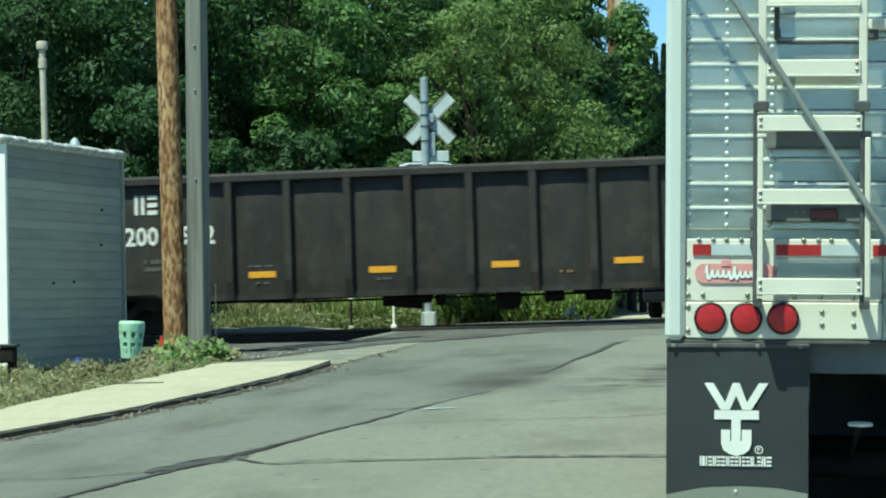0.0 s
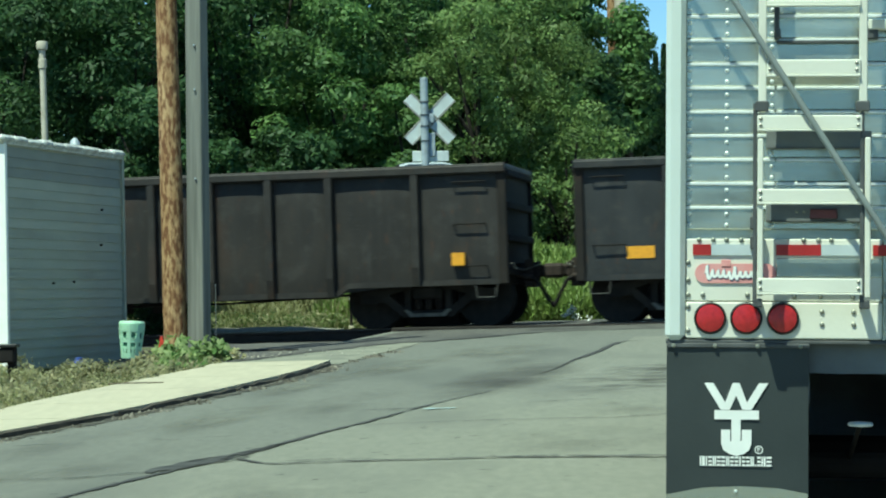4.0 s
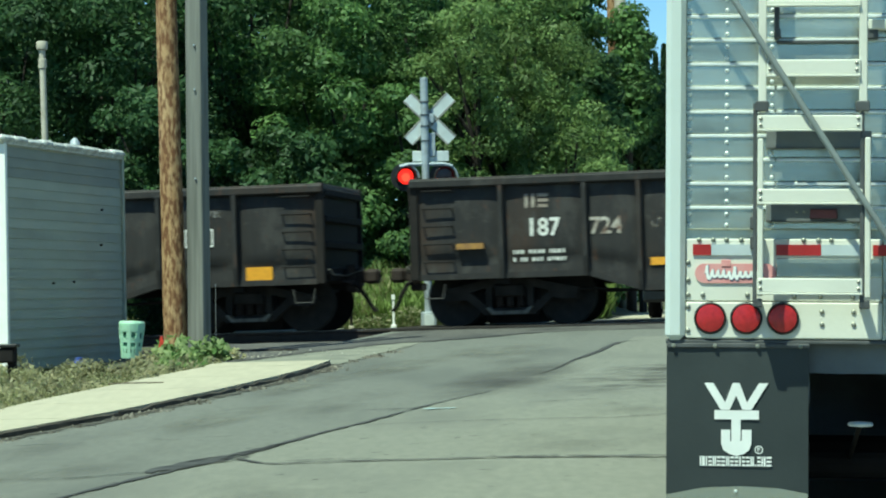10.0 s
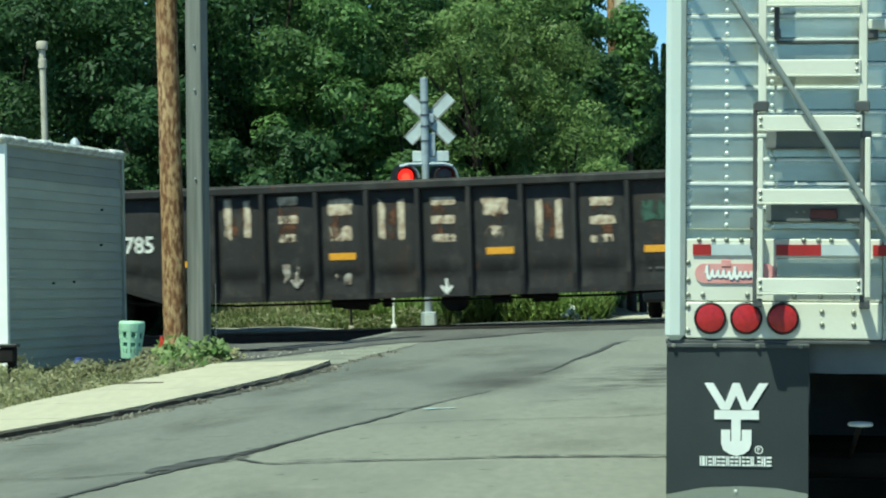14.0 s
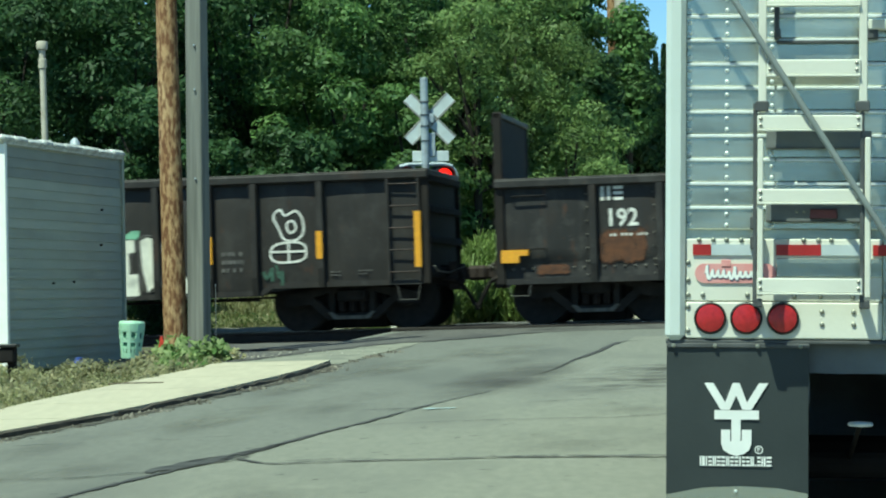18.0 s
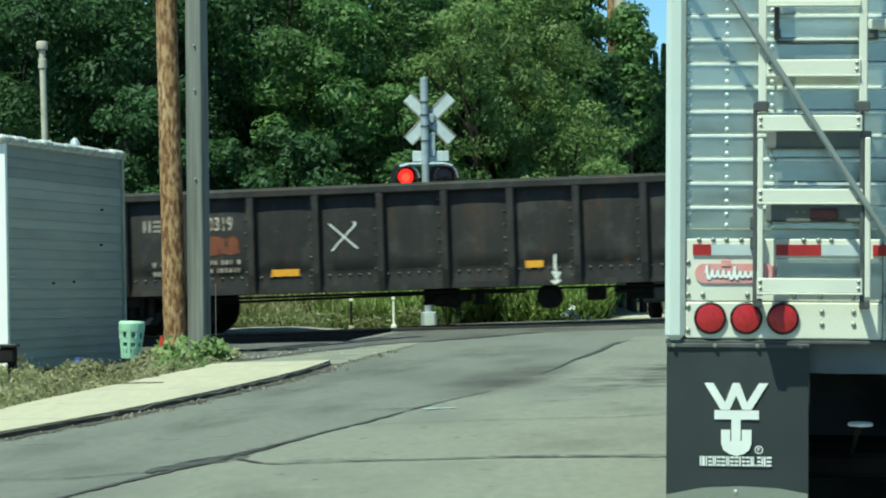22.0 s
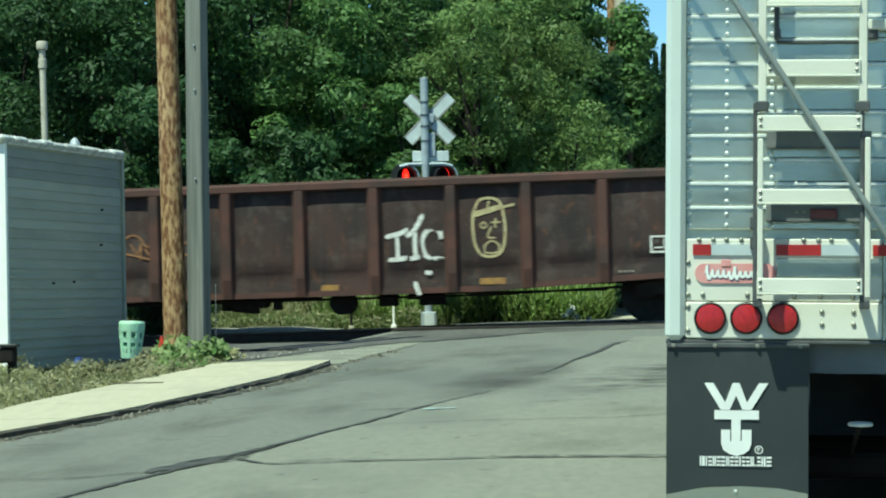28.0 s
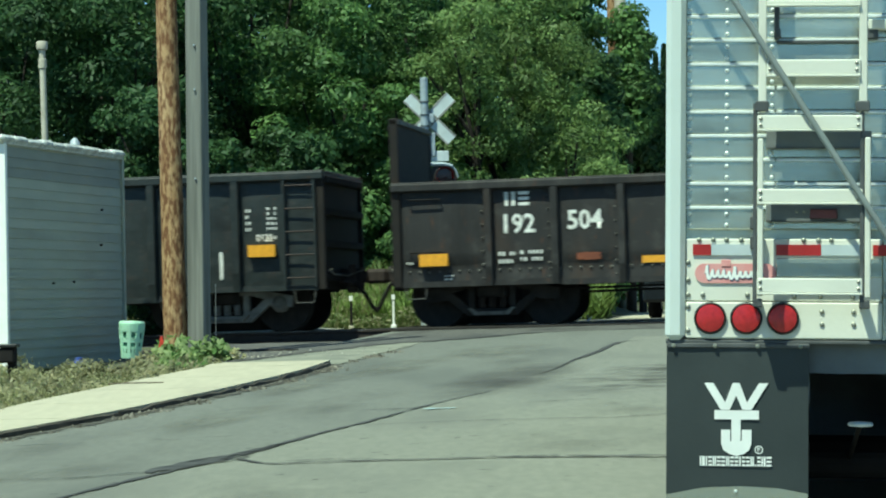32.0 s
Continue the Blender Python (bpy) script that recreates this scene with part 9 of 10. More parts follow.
paint_patch(car_j, 5.47, 0.73, 0.34, 0.39, FADED_MARK, 175, cover=0.55)
strokes(car_j, 5.65, 0.71, [[(0.08, 0.23), (0.08, -0.00)], [(0.00, 0.11), (0.08, -0.00), (0.16, 0.11)]], 0.045, FADED_MARK)
paint_patch(car_j, 6.32, 0.70, 0.34, 0.22, FADED_MARK, 176, cover=0.5)
strokes(car_j, 8.07, 0.54, [[(0.08, 0.22), (0.08, -0.00)], [(0.00, 0.11), (0.08, -0.00), (0.16, 0.11)]], 0.045, WHITE_MARK)
write(car_j, "785", 2.89, 1.34, 0.37)
write(car_j, "187", 1.88, 1.42, 0.36)
blocks(car_j, 1.84, 1.76, 0.42, 0.24, 2)
plate(car_j, 0.94, 1.05, 0.43, 0.21)
plate(car_j, 3.79, 1.08, 0.43, 0.10)
paint_patch(car_j, 0.79, 1.82, 0.57, 0.22, FADED_MARK, 177, cover=0.25)

plate(car_k, 0.45, 1.05, 0.44, 0.21)
strokes(car_k, 0.11, 0.77, [[(0.00, 0.07), (0.09, -0.00), (0.12, 0.13)], [(0.20, 0.15), (0.29, 0.00), (0.33, 0.14)]], 0.035, WHITE_MARK, label="white chalk scribble")
paint_patch(car_k, 0.94, 0.67, 0.44, 0.33, FADED_MARK, 179, cover=0.35)
bars(car_k, 0.64, 0.83, 1, 0.22, 0.06, 0.09, WHITE_MARK, 180)
for px in (2.90, 8.10, 11.20):
    plate(car_k, px, 0.76, 0.44, 0.11)
paint_patch(car_k, 1.60, 1.45, 0.76, 0.36, FADED_MARK, 900, cover=0.5)
paint_patch(car_k, 2.66, 1.45, 0.75, 0.36, FADED_MARK, 901, cover=0.5)
paint_patch(car_k, 3.71, 1.43, 0.75, 0.38, FADED_MARK, 902, cover=0.5)
paint_patch(car_k, 6.90, 0.62, 0.69, 0.23, RUST_PATCH, 903, cover=0.55)
plate(car_k, 14.41, 1.01, 0.22, 0.18)

plate(car_l, 12.21, 0.94, 0.45, 0.10)
plate(car_l, 14.95, 0.97, 0.41, 0.20)
box_mark(car_l, 13.28, 0.98, 0.42, 0.28)
bars(car_l, 13.33, 1.36, 2, 0.31, 0.03, 0.05, GREY_MARK, 181)
paint_patch(car_l, 14.16, 1.04, 0.47, 0.21, RUST_PATCH, 182, cover=0.7)
paint_patch(car_l, 14.42, 0.79, 0.12, 0.19, FADED_MARK, 183, cover=0.8)
bars(car_l, 13.16, 0.86, 1, 0.22, 0.04, 0.06, WHITE_MARK, 184)
paint_patch(car_l, 11.09, 0.83, 0.35, 1.23, TEAL, 185, cover=0.30)
plate(car_l, 5.98, 0.93, 0.43, 0.10)
plate(car_l, 9.08, 0.95, 0.43, 0.10)
paint_patch(car_l, 6.84, 0.67, 0.79, 0.26, RUST_PATCH, 186, cover=0.95)
paint_patch(car_l, 10.17, 0.74, 0.27, 1.37, TEAL, 187, cover=0.42)
paint_patch(car_l, 11.24, 0.76, 0.28, 1.31, TEAL, 188, cover=0.36)
paint_patch(car_l, 11.41, 0.76, 0.07, 0.16, FADED_MARK, 189, cover=0.8)
write(car_l, "192", 1.67, 1.51, 0.38)
write(car_l, "772", 2.74, 1.48, 0.38)
blocks(car_l, 1.61, 1.91, 0.40, 0.22, 2)
paint_patch(car_l, 1.54, 0.90, 0.82, 0.59, RUST_PATCH, 190, cover=0.9)
paint_patch(car_l, 2.66, 0.87, 0.79, 1.00, RUST_PATCH, 191, cover=0.6)
bars(car_l, 1.74, 1.35, 1, 0.59, 0.05, 0.08, WHITE_MARK, 192)
bars(car_l, 2.69, 1.26, 2, 0.63, 0.11, 0.17, FADED_MARK, 193)
plate(car_l, 2.82, 0.95, 0.43, 0.10)
paint_patch(car_l, 0.57, 0.78, 0.52, 0.16, RUST_PATCH, 195, cover=0.95)
plate(car_l, 0.03, 1.09, 0.43, 0.09)
plate(car_l, 0.03, 0.98, 0.28, 0.11)

stripe(car_m, 13.69, 1.15, 0.44)
stripe(car_m, 15.28, 0.97, 0.88)
stripe(car_m, 11.88, 1.11, 0.44)
bars(car_m, 12.07, 1.24, 3, 0.37, 0.08, 0.13, None, 197)
strokes(car_m, 12.75, 0.77, [[(0.00, 0.19), (0.05, 0.06), (0.15, 0.29), (0.14, 0.05)], [(0.21, 0.29), (0.26, 0.07), (0.31, 0.23), (0.30, -0.01)]], 0.05, TEAL, label="teal scribble")
bars(car_m, 13.85, 0.92, 2, 0.18, 0.03, 0.05, None, 199)
bars(car_m, 14.29, 0.93, 2, 0.24, 0.03, 0.05, None, 200)
strokes(car_m, 12.87, 1.10, [[(0.04, 0.75), (0.18, 0.88), (0.24, 0.73), (0.43, 0.85), (0.54, 0.72), (0.56, 0.47), (0.42, 0.34), (0.21, 0.37), (0.15, 0.55), (0.04, 0.75)], [(0.26, 0.64), (0.40, 0.68), (0.44, 0.52), (0.31, 0.46), (0.26, 0.64)], [(0.01, 0.31), (0.58, 0.34), (0.59, 0.02), (0.00, 0.00), (0.01, 0.31)], [(0.30, 0.32), (0.30, 0.01)], [(0.03, 0.18), (0.57, 0.18)]], 0.035, WHITE_MARK, label="white line drawing")
stripe(car_m, 5.30, 1.03, 0.45)
stripe(car_m, 7.13, 1.08, 0.45)
stripe(car_m, 8.20, 1.13, 0.42)
stripe(car_m, 10.04, 1.10, 0.46)
flame_rnd = random.Random(77)
filled(car_m, 7.30, 1.10, [[(0.00, 0.10), (0.02, 0.50), (0.00, 0.82), (0.07, 0.90), (0.13, 0.84), (0.17, 0.98), (0.27, 0.92), (0.34, 1.00), (0.44, 0.90), (0.52, 1.02), (0.60, 0.96), (0.68, 0.92), (0.76, 0.80), (0.84, 0.74), (0.85, 0.05), (0.70, 0.01), (0.40, 0.03), (0.15, 0.00)]], FLAME_BROWN, 0.0, "dark red and brown flame painting")
for k in range(64):
    fx, fz, fl = 0.03 + 0.80 * ((k * 0.381966) % 1.0), flame_rnd.uniform(0.02, 0.60), flame_rnd.uniform(0.26, 0.42)
    fw = flame_rnd.uniform(0.03, 0.06)
    line = [(fx, fz), (fx + fw, fz + fl * 0.3), (fx - fw * 0.4, fz + fl * 0.6), (fx + fw * 0.5, fz + fl * 0.8), (fx + fw * 0.2, fz + fl)]
    strokes(car_m, 7.30, 1.10, [line], (0.018, 0.026, 0.020, 0.024)[k % 4], (GRAF_WHITE, GRAF_RED, ORANGE_RUST, DECAL_PINK, FADED_MARK)[k % 5])
paint_patch(car_m, 7.25, 0.62, 0.44, 0.29, GREY_MARK, 202, cover=0.9)
paint_patch(car_m, 7.72, 0.63, 0.46, 0.31, GREY_MARK, 203, cover=0.8)
filled(car_m, 8.36, 0.61, [[(0.02, 0.00), (0.24, 0.01), (0.25, 0.30), (0.27, 0.66), (0.03, 0.69), (0.00, 0.40)]], GRAF_SILVER, 0.0, "grey painted-out patch")
strokes(car_m, 6.54, 0.94, [[(0.00, 0.24), (0.08, 0.03), (0.15, 0.33)], [(0.21, 0.36), (0.30, -0.01), (0.34, 0.21), (0.32, -0.01)]], 0.03, FADED_MARK)
filled(car_m, 9.30, 0.64, [[(-0.00, 0.87), (0.31, 0.88), (0.62, 0.86), (0.61, 0.71), (0.59, 0.57), (0.36, 0.59), (0.52, 0.43), (0.66, 0.26), (0.65, -0.00), (0.35, -0.01), (0.04, 0.00), (0.04, 0.23), (0.36, 0.26), (0.17, 0.44), (0.00, 0.59)]], FRESH_WHITE, 0.004, "fresh white block letter")
strokes(car_m, 9.30, 0.64, [[(-0.04, 0.90), (0.27, 0.91), (0.66, 0.89), (0.64, 0.74), (0.63, 0.60), (0.40, 0.62), (0.55, 0.40), (0.70, 0.23), (0.69, -0.04), (0.31, -0.04), (0.00, -0.03), (-0.00, 0.20), (0.40, 0.23), (0.13, 0.41), (-0.03, 0.63), (-0.04, 0.90)]], 0.016, GREY_MARK, label="thin grey outline of a letter")
filled(car_m, 9.30, 0.64, [[(0.84, 0.91), (1.32, 0.91), (1.33, 0.71), (1.23, 0.70), (1.23, 0.36), (1.37, 0.36), (1.39, 0.01), (0.87, 0.00), (0.87, 0.35), (1.04, 0.37), (1.03, 0.69), (0.85, 0.71)]], FRESH_WHITE, 0.004, "fresh white block letter")
strokes(car_m, 9.30, 0.64, [[(0.80, 0.94), (1.36, 0.95), (1.37, 0.74), (1.26, 0.73), (1.26, 0.33), (1.41, 0.33), (1.42, -0.02), (0.84, -0.03), (0.83, 0.32), (1.00, 0.34), (1.00, 0.72), (0.81, 0.74), (0.80, 0.94)]], 0.016, GREY_MARK, label="thin grey outline of a letter")
filled(car_m, 9.30, 0.64, [[(1.42, 0.89), (1.53, 0.95), (1.66, 0.91), (1.67, 0.52), (1.68, 0.16), (1.61, 0.13), (1.53, 0.07), (1.48, 0.28), (1.44, 0.47)]], FRESH_WHITE, 0.004, "fresh white block letter")
strokes(car_m, 9.30, 0.64, [[(1.39, 0.93), (1.49, 0.99), (1.70, 0.95), (1.71, 0.55), (1.72, 0.13), (1.65, 0.10), (1.50, 0.04), (1.44, 0.24), (1.40, 0.43), (1.39, 0.93)]], 0.016, GREY_MARK, label="thin grey outline of a letter")
filled(car_m, 9.30, 0.64, [[(1.77, 0.82), (1.92, 0.85), (2.07, 0.82), (2.06, 0.63), (1.96, 0.48), (2.14, 0.30), (2.31, 0.13), (2.22, 0.03), (2.01, 0.02), (1.83, 0.04), (1.76, 0.17), (1.80, 0.51)]], FRESH_WHITE, 0.004, "fresh white block letter")
strokes(car_m, 9.30, 0.64, [[(1.73, 0.86), (1.89, 0.88), (2.11, 0.85), (2.10, 0.66), (1.92, 0.51), (2.18, 0.27), (2.35, 0.10), (2.26, 0.00), (2.05, -0.01), (1.79, 0.00), (1.73, 0.14), (1.76, 0.54), (1.73, 0.86)]], 0.016, GREY_MARK, label="thin grey outline of a letter")
filled(car_m, 9.30, 0.64, [[(1.04, 0.94), (1.10, 1.02), (1.19, 1.00), (1.28, 1.06), (1.41, 1.06), (1.41, 0.98), (1.36, 0.92)]], PALE_GREEN, 0.001, "pale green spray blot")
filled(car_m, 9.30, 0.64, [[(2.27, 0.23), (2.35, 0.33), (2.45, 0.34), (2.41, 0.24), (2.44, 0.15), (2.35, 0.16)]], PALE_GREEN, 0.001, "pale green spray blot")
strokes(car_m, 9.30, 0.64, [[(0.00, 0.53), (0.17, 0.35), (0.03, 0.32), (0.13, 0.42)], [(-0.18, 0.56), (-0.10, 0.50), (-0.19, 0.45)]], 0.02, GRAF_SILVER)
stripe(car_m, 0.03, 0.80, 0.84)
stripe(car_m, 1.63, 1.07, 0.44)
stripe(car_m, 3.48, 1.14, 0.44)
write(car_m, "194", 3.87, 1.29, 0.33, WHITE_MARK, stretch=0.75)
write(car_m, "018", 4.52, 1.29, 0.33, WHITE_MARK, stretch=0.75)
blocks(car_m, 3.87, 1.71, 0.41, 0.22, 2)
bars(car_m, 3.86, 0.99, 2, 0.37, 0.10, 0.16, WHITE_MARK, 208)
bars(car_m, 4.54, 0.99, 2, 0.45, 0.10, 0.16, WHITE_MARK, 209)
filled(car_m, 1.76, 1.36, [[(0.00, 0.00), (0.03, 0.18), (0.03, 0.50), (0.08, 0.50), (0.18, 0.40), (0.21, 0.25), (0.27, 0.26), (0.21, 0.44), (0.18, 0.57), (0.27, 0.60), (0.35, 0.53), (0.33, 0.46), (0.38, 0.46), (0.36, 0.35), (0.39, 0.24), (0.41, -0.01)]], GRAF_WHITE, 0.0, "white flame shapes of the graffiti")
filled(car_m, 2.21, 1.43, [[(0.02, 0.04), (0.01, 0.20), (0.05, 0.25), (0.11, 0.21), (0.12, 0.12), (0.18, 0.12), (0.20, 0.19), (0.12, 0.28), (0.01, 0.33), (0.04, 0.36), (0.15, 0.32), (0.24, 0.21), (0.27, 0.04), (0.33, 0.15), (0.26, 0.28), (0.18, 0.44), (0.20, 0.52), (0.27, 0.49), (0.30, 0.44), (0.34, 0.47), (0.30, 0.64), (0.40, 0.56), (0.45, 0.45), (0.41, 0.30), (0.43, 0.21), (0.48, 0.12), (0.48, -0.02)]], GRAF_WHITE, 0.0, "white flame shapes of the graffiti")
filled(car_m, 1.76, 1.34, [[(0.00, 0.00), (0.03, 0.16), (0.11, 0.14), (0.21, 0.16), (0.30, 0.13), (0.40, 0.18), (0.43, -0.01)], [(0.50, -0.02), (0.49, 0.16), (0.58, 0.18), (0.65, 0.16), (0.71, 0.08), (0.76, 0.21), (0.93, 0.20), (0.93, -0.01)]], GRAF_YELLOW, 0.001, "yellow band of the graffiti")
filled(car_m, 1.76, 1.09, [[(0.01, 0.26), (0.93, 0.26), (0.93, 0.04), (0.02, -0.00)]], GRAF_RED, 0.002, "red band of the graffiti")
filled(car_m, 2.17, 1.19, [[(0.03, 0.40), (0.08, 0.28), (0.13, 0.08), (0.09, -0.00), (0.03, -0.00), (0.00, 0.08), (0.02, 0.24)]], BLUE_BLACK, 0.003, "dark drip")
strokes(car_m, 5.57, 1.30, [[(0.01, 0.32), (0.18, 0.40), (0.45, 0.34), (0.50, 0.11), (0.33, -0.01), (0.08, 0.04), (0.04, 0.24)], [(0.17, 0.24), (0.31, 0.30), (0.35, 0.14), (0.21, 0.10), (0.17, 0.24)]], 0.03, FADED_MARK)
strokes(car_m, 6.41, 0.84, [[(0.01, 0.35), (0.09, 0.05), (0.16, 0.52), (0.16, -0.01)], [(0.19, 0.39), (0.28, -0.00), (0.34, 0.48), (0.33, 0.06)], [(0.37, 0.25), (0.41, 0.13), (0.50, 0.26)]], 0.03, FADED_MARK, label="white scribble")
strokes(car_m, 0.18, 1.00, [[(0.01, 0.15), (0.00, 0.06), (0.08, 0.14)], [(0.13, 0.14), (0.19, -0.01), (0.21, 0.15)]], 0.03, WHITE_MARK)
bars(car_m, 1.32, 0.88, 2, 0.21, 0.07, 0.11, WHITE_MARK, 212)
strokes(car_m, 0.26, 0.99, [[(0.00, 0.21), (0.05, 0.03), (0.18, 0.19), (0.16, 0.00)], [(0.22, 0.17), (0.30, 0.05), (0.37, 0.13), (0.38, 0.02)], [(0.44, 0.19), (0.48, 0.02), (0.59, 0.17), (0.58, -0.02)]], 0.03, FADED_MARK)
strokes(car_m, 0.99, 1.08, [[(0.01, 0.26), (0.04, -0.00), (0.13, 0.27), (0.13, 0.00)], [(0.19, 0.19), (0.21, -0.01), (0.28, 0.13), (0.24, -0.01)]], 0.03, FADED_MARK)
bars(car_m, 0.80, 0.92, 2, 0.50, 0.05, 0.08, None, 215)

box_mark(car_n, 13.32, 1.00, 0.45, 0.27, FADED_MARK)
bars(car_n, 13.36, 1.38, 1, 0.40, 0.05, 0.08, FADED_MARK, 216)
plate(car_n, 14.23, 0.94, 0.43, 0.20)
bars(car_n, 13.27, 0.87, 1, 0.19, 0.04, 0.06, WHITE_MARK, 217)
strokes(car_n, 11.29, 1.56, [[(0.00, 0.25), (0.12, 0.01), (0.16, 0.10), (0.12, -0.00)], [(0.18, 0.21), (0.24, 0.03), (0.32, 0.17), (0.33, -0.00)], [(0.36, 0.15), (0.41, 0.01), (0.51, 0.17), (0.47, -0.01)]], 0.03, WHITE_MARK, label="white scribble")
strokes(car_n, 11.33, 0.89, [[(0.00, 0.21), (0.03, 0.05), (0.18, 0.21), (0.11, -0.00)], [(0.19, 0.15), (0.28, -0.00), (0.40, 0.24), (0.33, 0.03)]], 0.03, WHITE_MARK)
plate(car_n, 11.25, 0.74, 0.42, 0.09)
bars(car_n, 14.49, 0.86, 1, 0.45, 0.04, 0.06, GREY_MARK, 220)
filled(car_n, 5.79, 0.64, [[(0.02, 1.10), (0.35, 1.09), (0.36, 0.75), (0.60, 0.75), (0.49, 1.06), (0.84, 1.05), (0.85, 0.77), (0.83, 0.50), (0.81, 0.24), (0.86, 0.10), (0.84, -0.01), (0.64, 0.02), (0.59, 0.46), (0.41, 0.49), (0.45, 0.28), (0.44, 0.00), (0.10, -0.00), (0.08, 0.35), (0.04, 0.80)]], GRAF_SILVER, 0.0, "large silver block graffiti letter")
filled(car_n, 6.86, 0.65, [[(0.17, 1.06), (0.42, 1.08), (0.78, 0.31), (0.83, 0.06), (0.69, -0.01), (0.55, 0.31), (0.50, 0.42), (0.35, 0.43), (0.17, -0.01), (0.00, 0.02), (0.07, 0.40)]], GRAF_SILVER, 0.0, "large silver block graffiti letter")
filled(car_n, 7.83, 0.64, [[(0.02, 1.13), (0.83, 1.06), (0.89, 0.77), (0.55, 0.77), (0.62, 0.44), (0.84, 0.44), (0.88, 0.01), (0.10, -0.00), (0.09, 0.44), (0.35, 0.44), (0.30, 0.76), (0.03, 0.77)]], GRAF_SILVER, 0.0, "large silver block graffiti letter")
filled(car_n, 8.92, 0.66, [[(0.02, 1.05), (0.25, 1.02), (0.26, 0.79), (0.45, 1.02), (0.59, 1.07), (0.73, 0.86), (0.47, 0.62), (0.78, 0.29), (0.80, 0.07), (0.64, -0.00), (0.50, 0.00), (0.33, 0.47), (0.30, 0.31), (0.41, 0.00), (0.07, -0.00), (0.06, 0.50)]], GRAF_SILVER, 0.0, "large silver block graffiti letter")
filled(car_n, 5.88, 0.64, [[(0.01, 0.29), (0.31, 0.31), (0.36, 0.02), (0.01, -0.00)]], GRAF_WHITE, 0.001)
filled(car_n, 6.43, 0.64, [[(0.01, 0.27), (0.17, 0.29), (0.22, -0.01), (0.04, 0.02)]], GRAF_WHITE, 0.001)
filled(car_n, 6.86, 0.65, [[(0.03, 0.30), (0.31, 0.30), (0.17, -0.01), (0.00, 0.02)]], GRAF_WHITE, 0.001)
filled(car_n, 7.40, 0.65, [[(0.01, 0.30), (0.24, 0.31), (0.29, 0.08), (0.17, -0.01)]], GRAF_WHITE, 0.001)
filled(car_n, 7.94, 0.65, [[(0.01, 0.29), (0.73, 0.27), (0.78, 0.01), (0.02, -0.00)]], GRAF_WHITE, 0.001)
filled(car_n, 8.99, 0.66, [[(0.01, 0.28), (0.71, 0.30), (0.72, 0.12), (0.58, 0.01), (0.02, -0.00)]], GRAF_WHITE, 0.001)
filled(car_n, 7.86, 1.66, [[(0.00, 0.12), (0.81, 0.04), (0.82, -0.03), (0.01, 0.02)]], GRAF_WHITE, 0.001)
filled(car_n, 5.81, 1.69, [[(0.00, 0.05), (0.33, 0.04), (0.32, -0.00), (0.01, -0.00)]], GRAF_WHITE, 0.001)
filled(car_n, 10.01, 0.68, [[(0.02, 0.98), (0.26, 1.01), (0.28, 0.33), (0.46, 0.34), (0.49, 1.00), (0.73, 1.01), (0.75, 0.05), (0.04, -0.00)]], GRAF_SILVER, 0.0, "large silver block graffiti letter")
filled(car_n, 10.04, 0.68, [[(0.01, 0.25), (0.71, 0.26), (0.71, 0.05), (0.00, 0.00)]], GRAF_WHITE, 0.001)
strokes(car_n, 4.79, 0.73, [[(0.02, 0.91), (0.16, 1.01), (0.29, 0.92), (0.20, 0.81), (0.04, 0.86)], [(0.36, 1.03), (0.38, 0.83), (0.54, 0.87)], [(0.58, 0.84), (0.65, 1.02), (0.71, 0.81)], [(0.04, 0.66), (0.06, 0.48), (0.24, 0.50)], [(0.28, 0.65), (0.35, 0.47), (0.46, 0.62)], [(0.50, 0.47), (0.60, 0.66), (0.68, 0.49)], [(0.01, 0.31), (0.02, -0.00), (0.18, 0.04), (0.21, 0.26), (0.03, 0.33)], [(0.28, 0.30), (0.29, 0.01), (0.45, 0.03), (0.46, 0.32)], [(0.52, 0.31), (0.54, 0.00), (0.70, 0.26), (0.70, -0.00)]], 0.03, WHITE_MARK, label="white hand lettering")
write(car_n, "712", 2.77, 1.47, 0.37)
plate(car_n, 0.62, 0.95, 0.37, 0.19)
plate(car_n, 3.91, 0.75, 0.44, 0.11)
plate(car_n, 6.02, 0.76, 0.41, 0.11)
bars(car_n, 2.80, 1.14, 2, 0.55, 0.10, 0.16, WHITE_MARK, 221)
strokes(car_n, 11.06, 0.88, [[(0.02, 0.77), (0.03, 0.53)], [(0.15, 0.83), (0.17, 0.57)], [(0.01, 0.66), (0.17, 0.70)], [(0.28, 0.58), (0.35, 0.82), (0.44, 0.60)], [(0.53, 0.84), (0.53, 0.62)], [(0.62, 0.84), (0.64, 0.62), (0.77, 0.66)], [(0.21, 0.45), (0.37, 0.49), (0.39, 0.34), (0.23, 0.30), (0.21, 0.45)], [(0.16, 0.24), (0.16, 0.02)], [(0.30, 0.23), (0.43, 0.21), (0.32, 0.14), (0.42, 0.03), (0.29, -0.01)], [(0.54, 0.20), (0.63, 0.13), (0.54, 0.07)]], 0.03, FADED_MARK, label="white hand lettering")
plate(car_n, 9.14, 0.72, 0.41, 0.11)
bars(car_n, 13.37, 1.45, 2, 0.38, 0.03, 0.05, GREY_MARK, 222)
write(car_n, "192", 1.70, 1.52, 0.38)
blocks(car_n, 1.72, 1.87, 0.36, 0.24, 2)
bars(car_n, 1.91, 1.21, 2, 0.41, 0.11, 0.17, WHITE_MARK, 223)
bars(car_n, 0.71, 0.81, 2, 0.24, 0.04, 0.07, WHITE_MARK, 225)

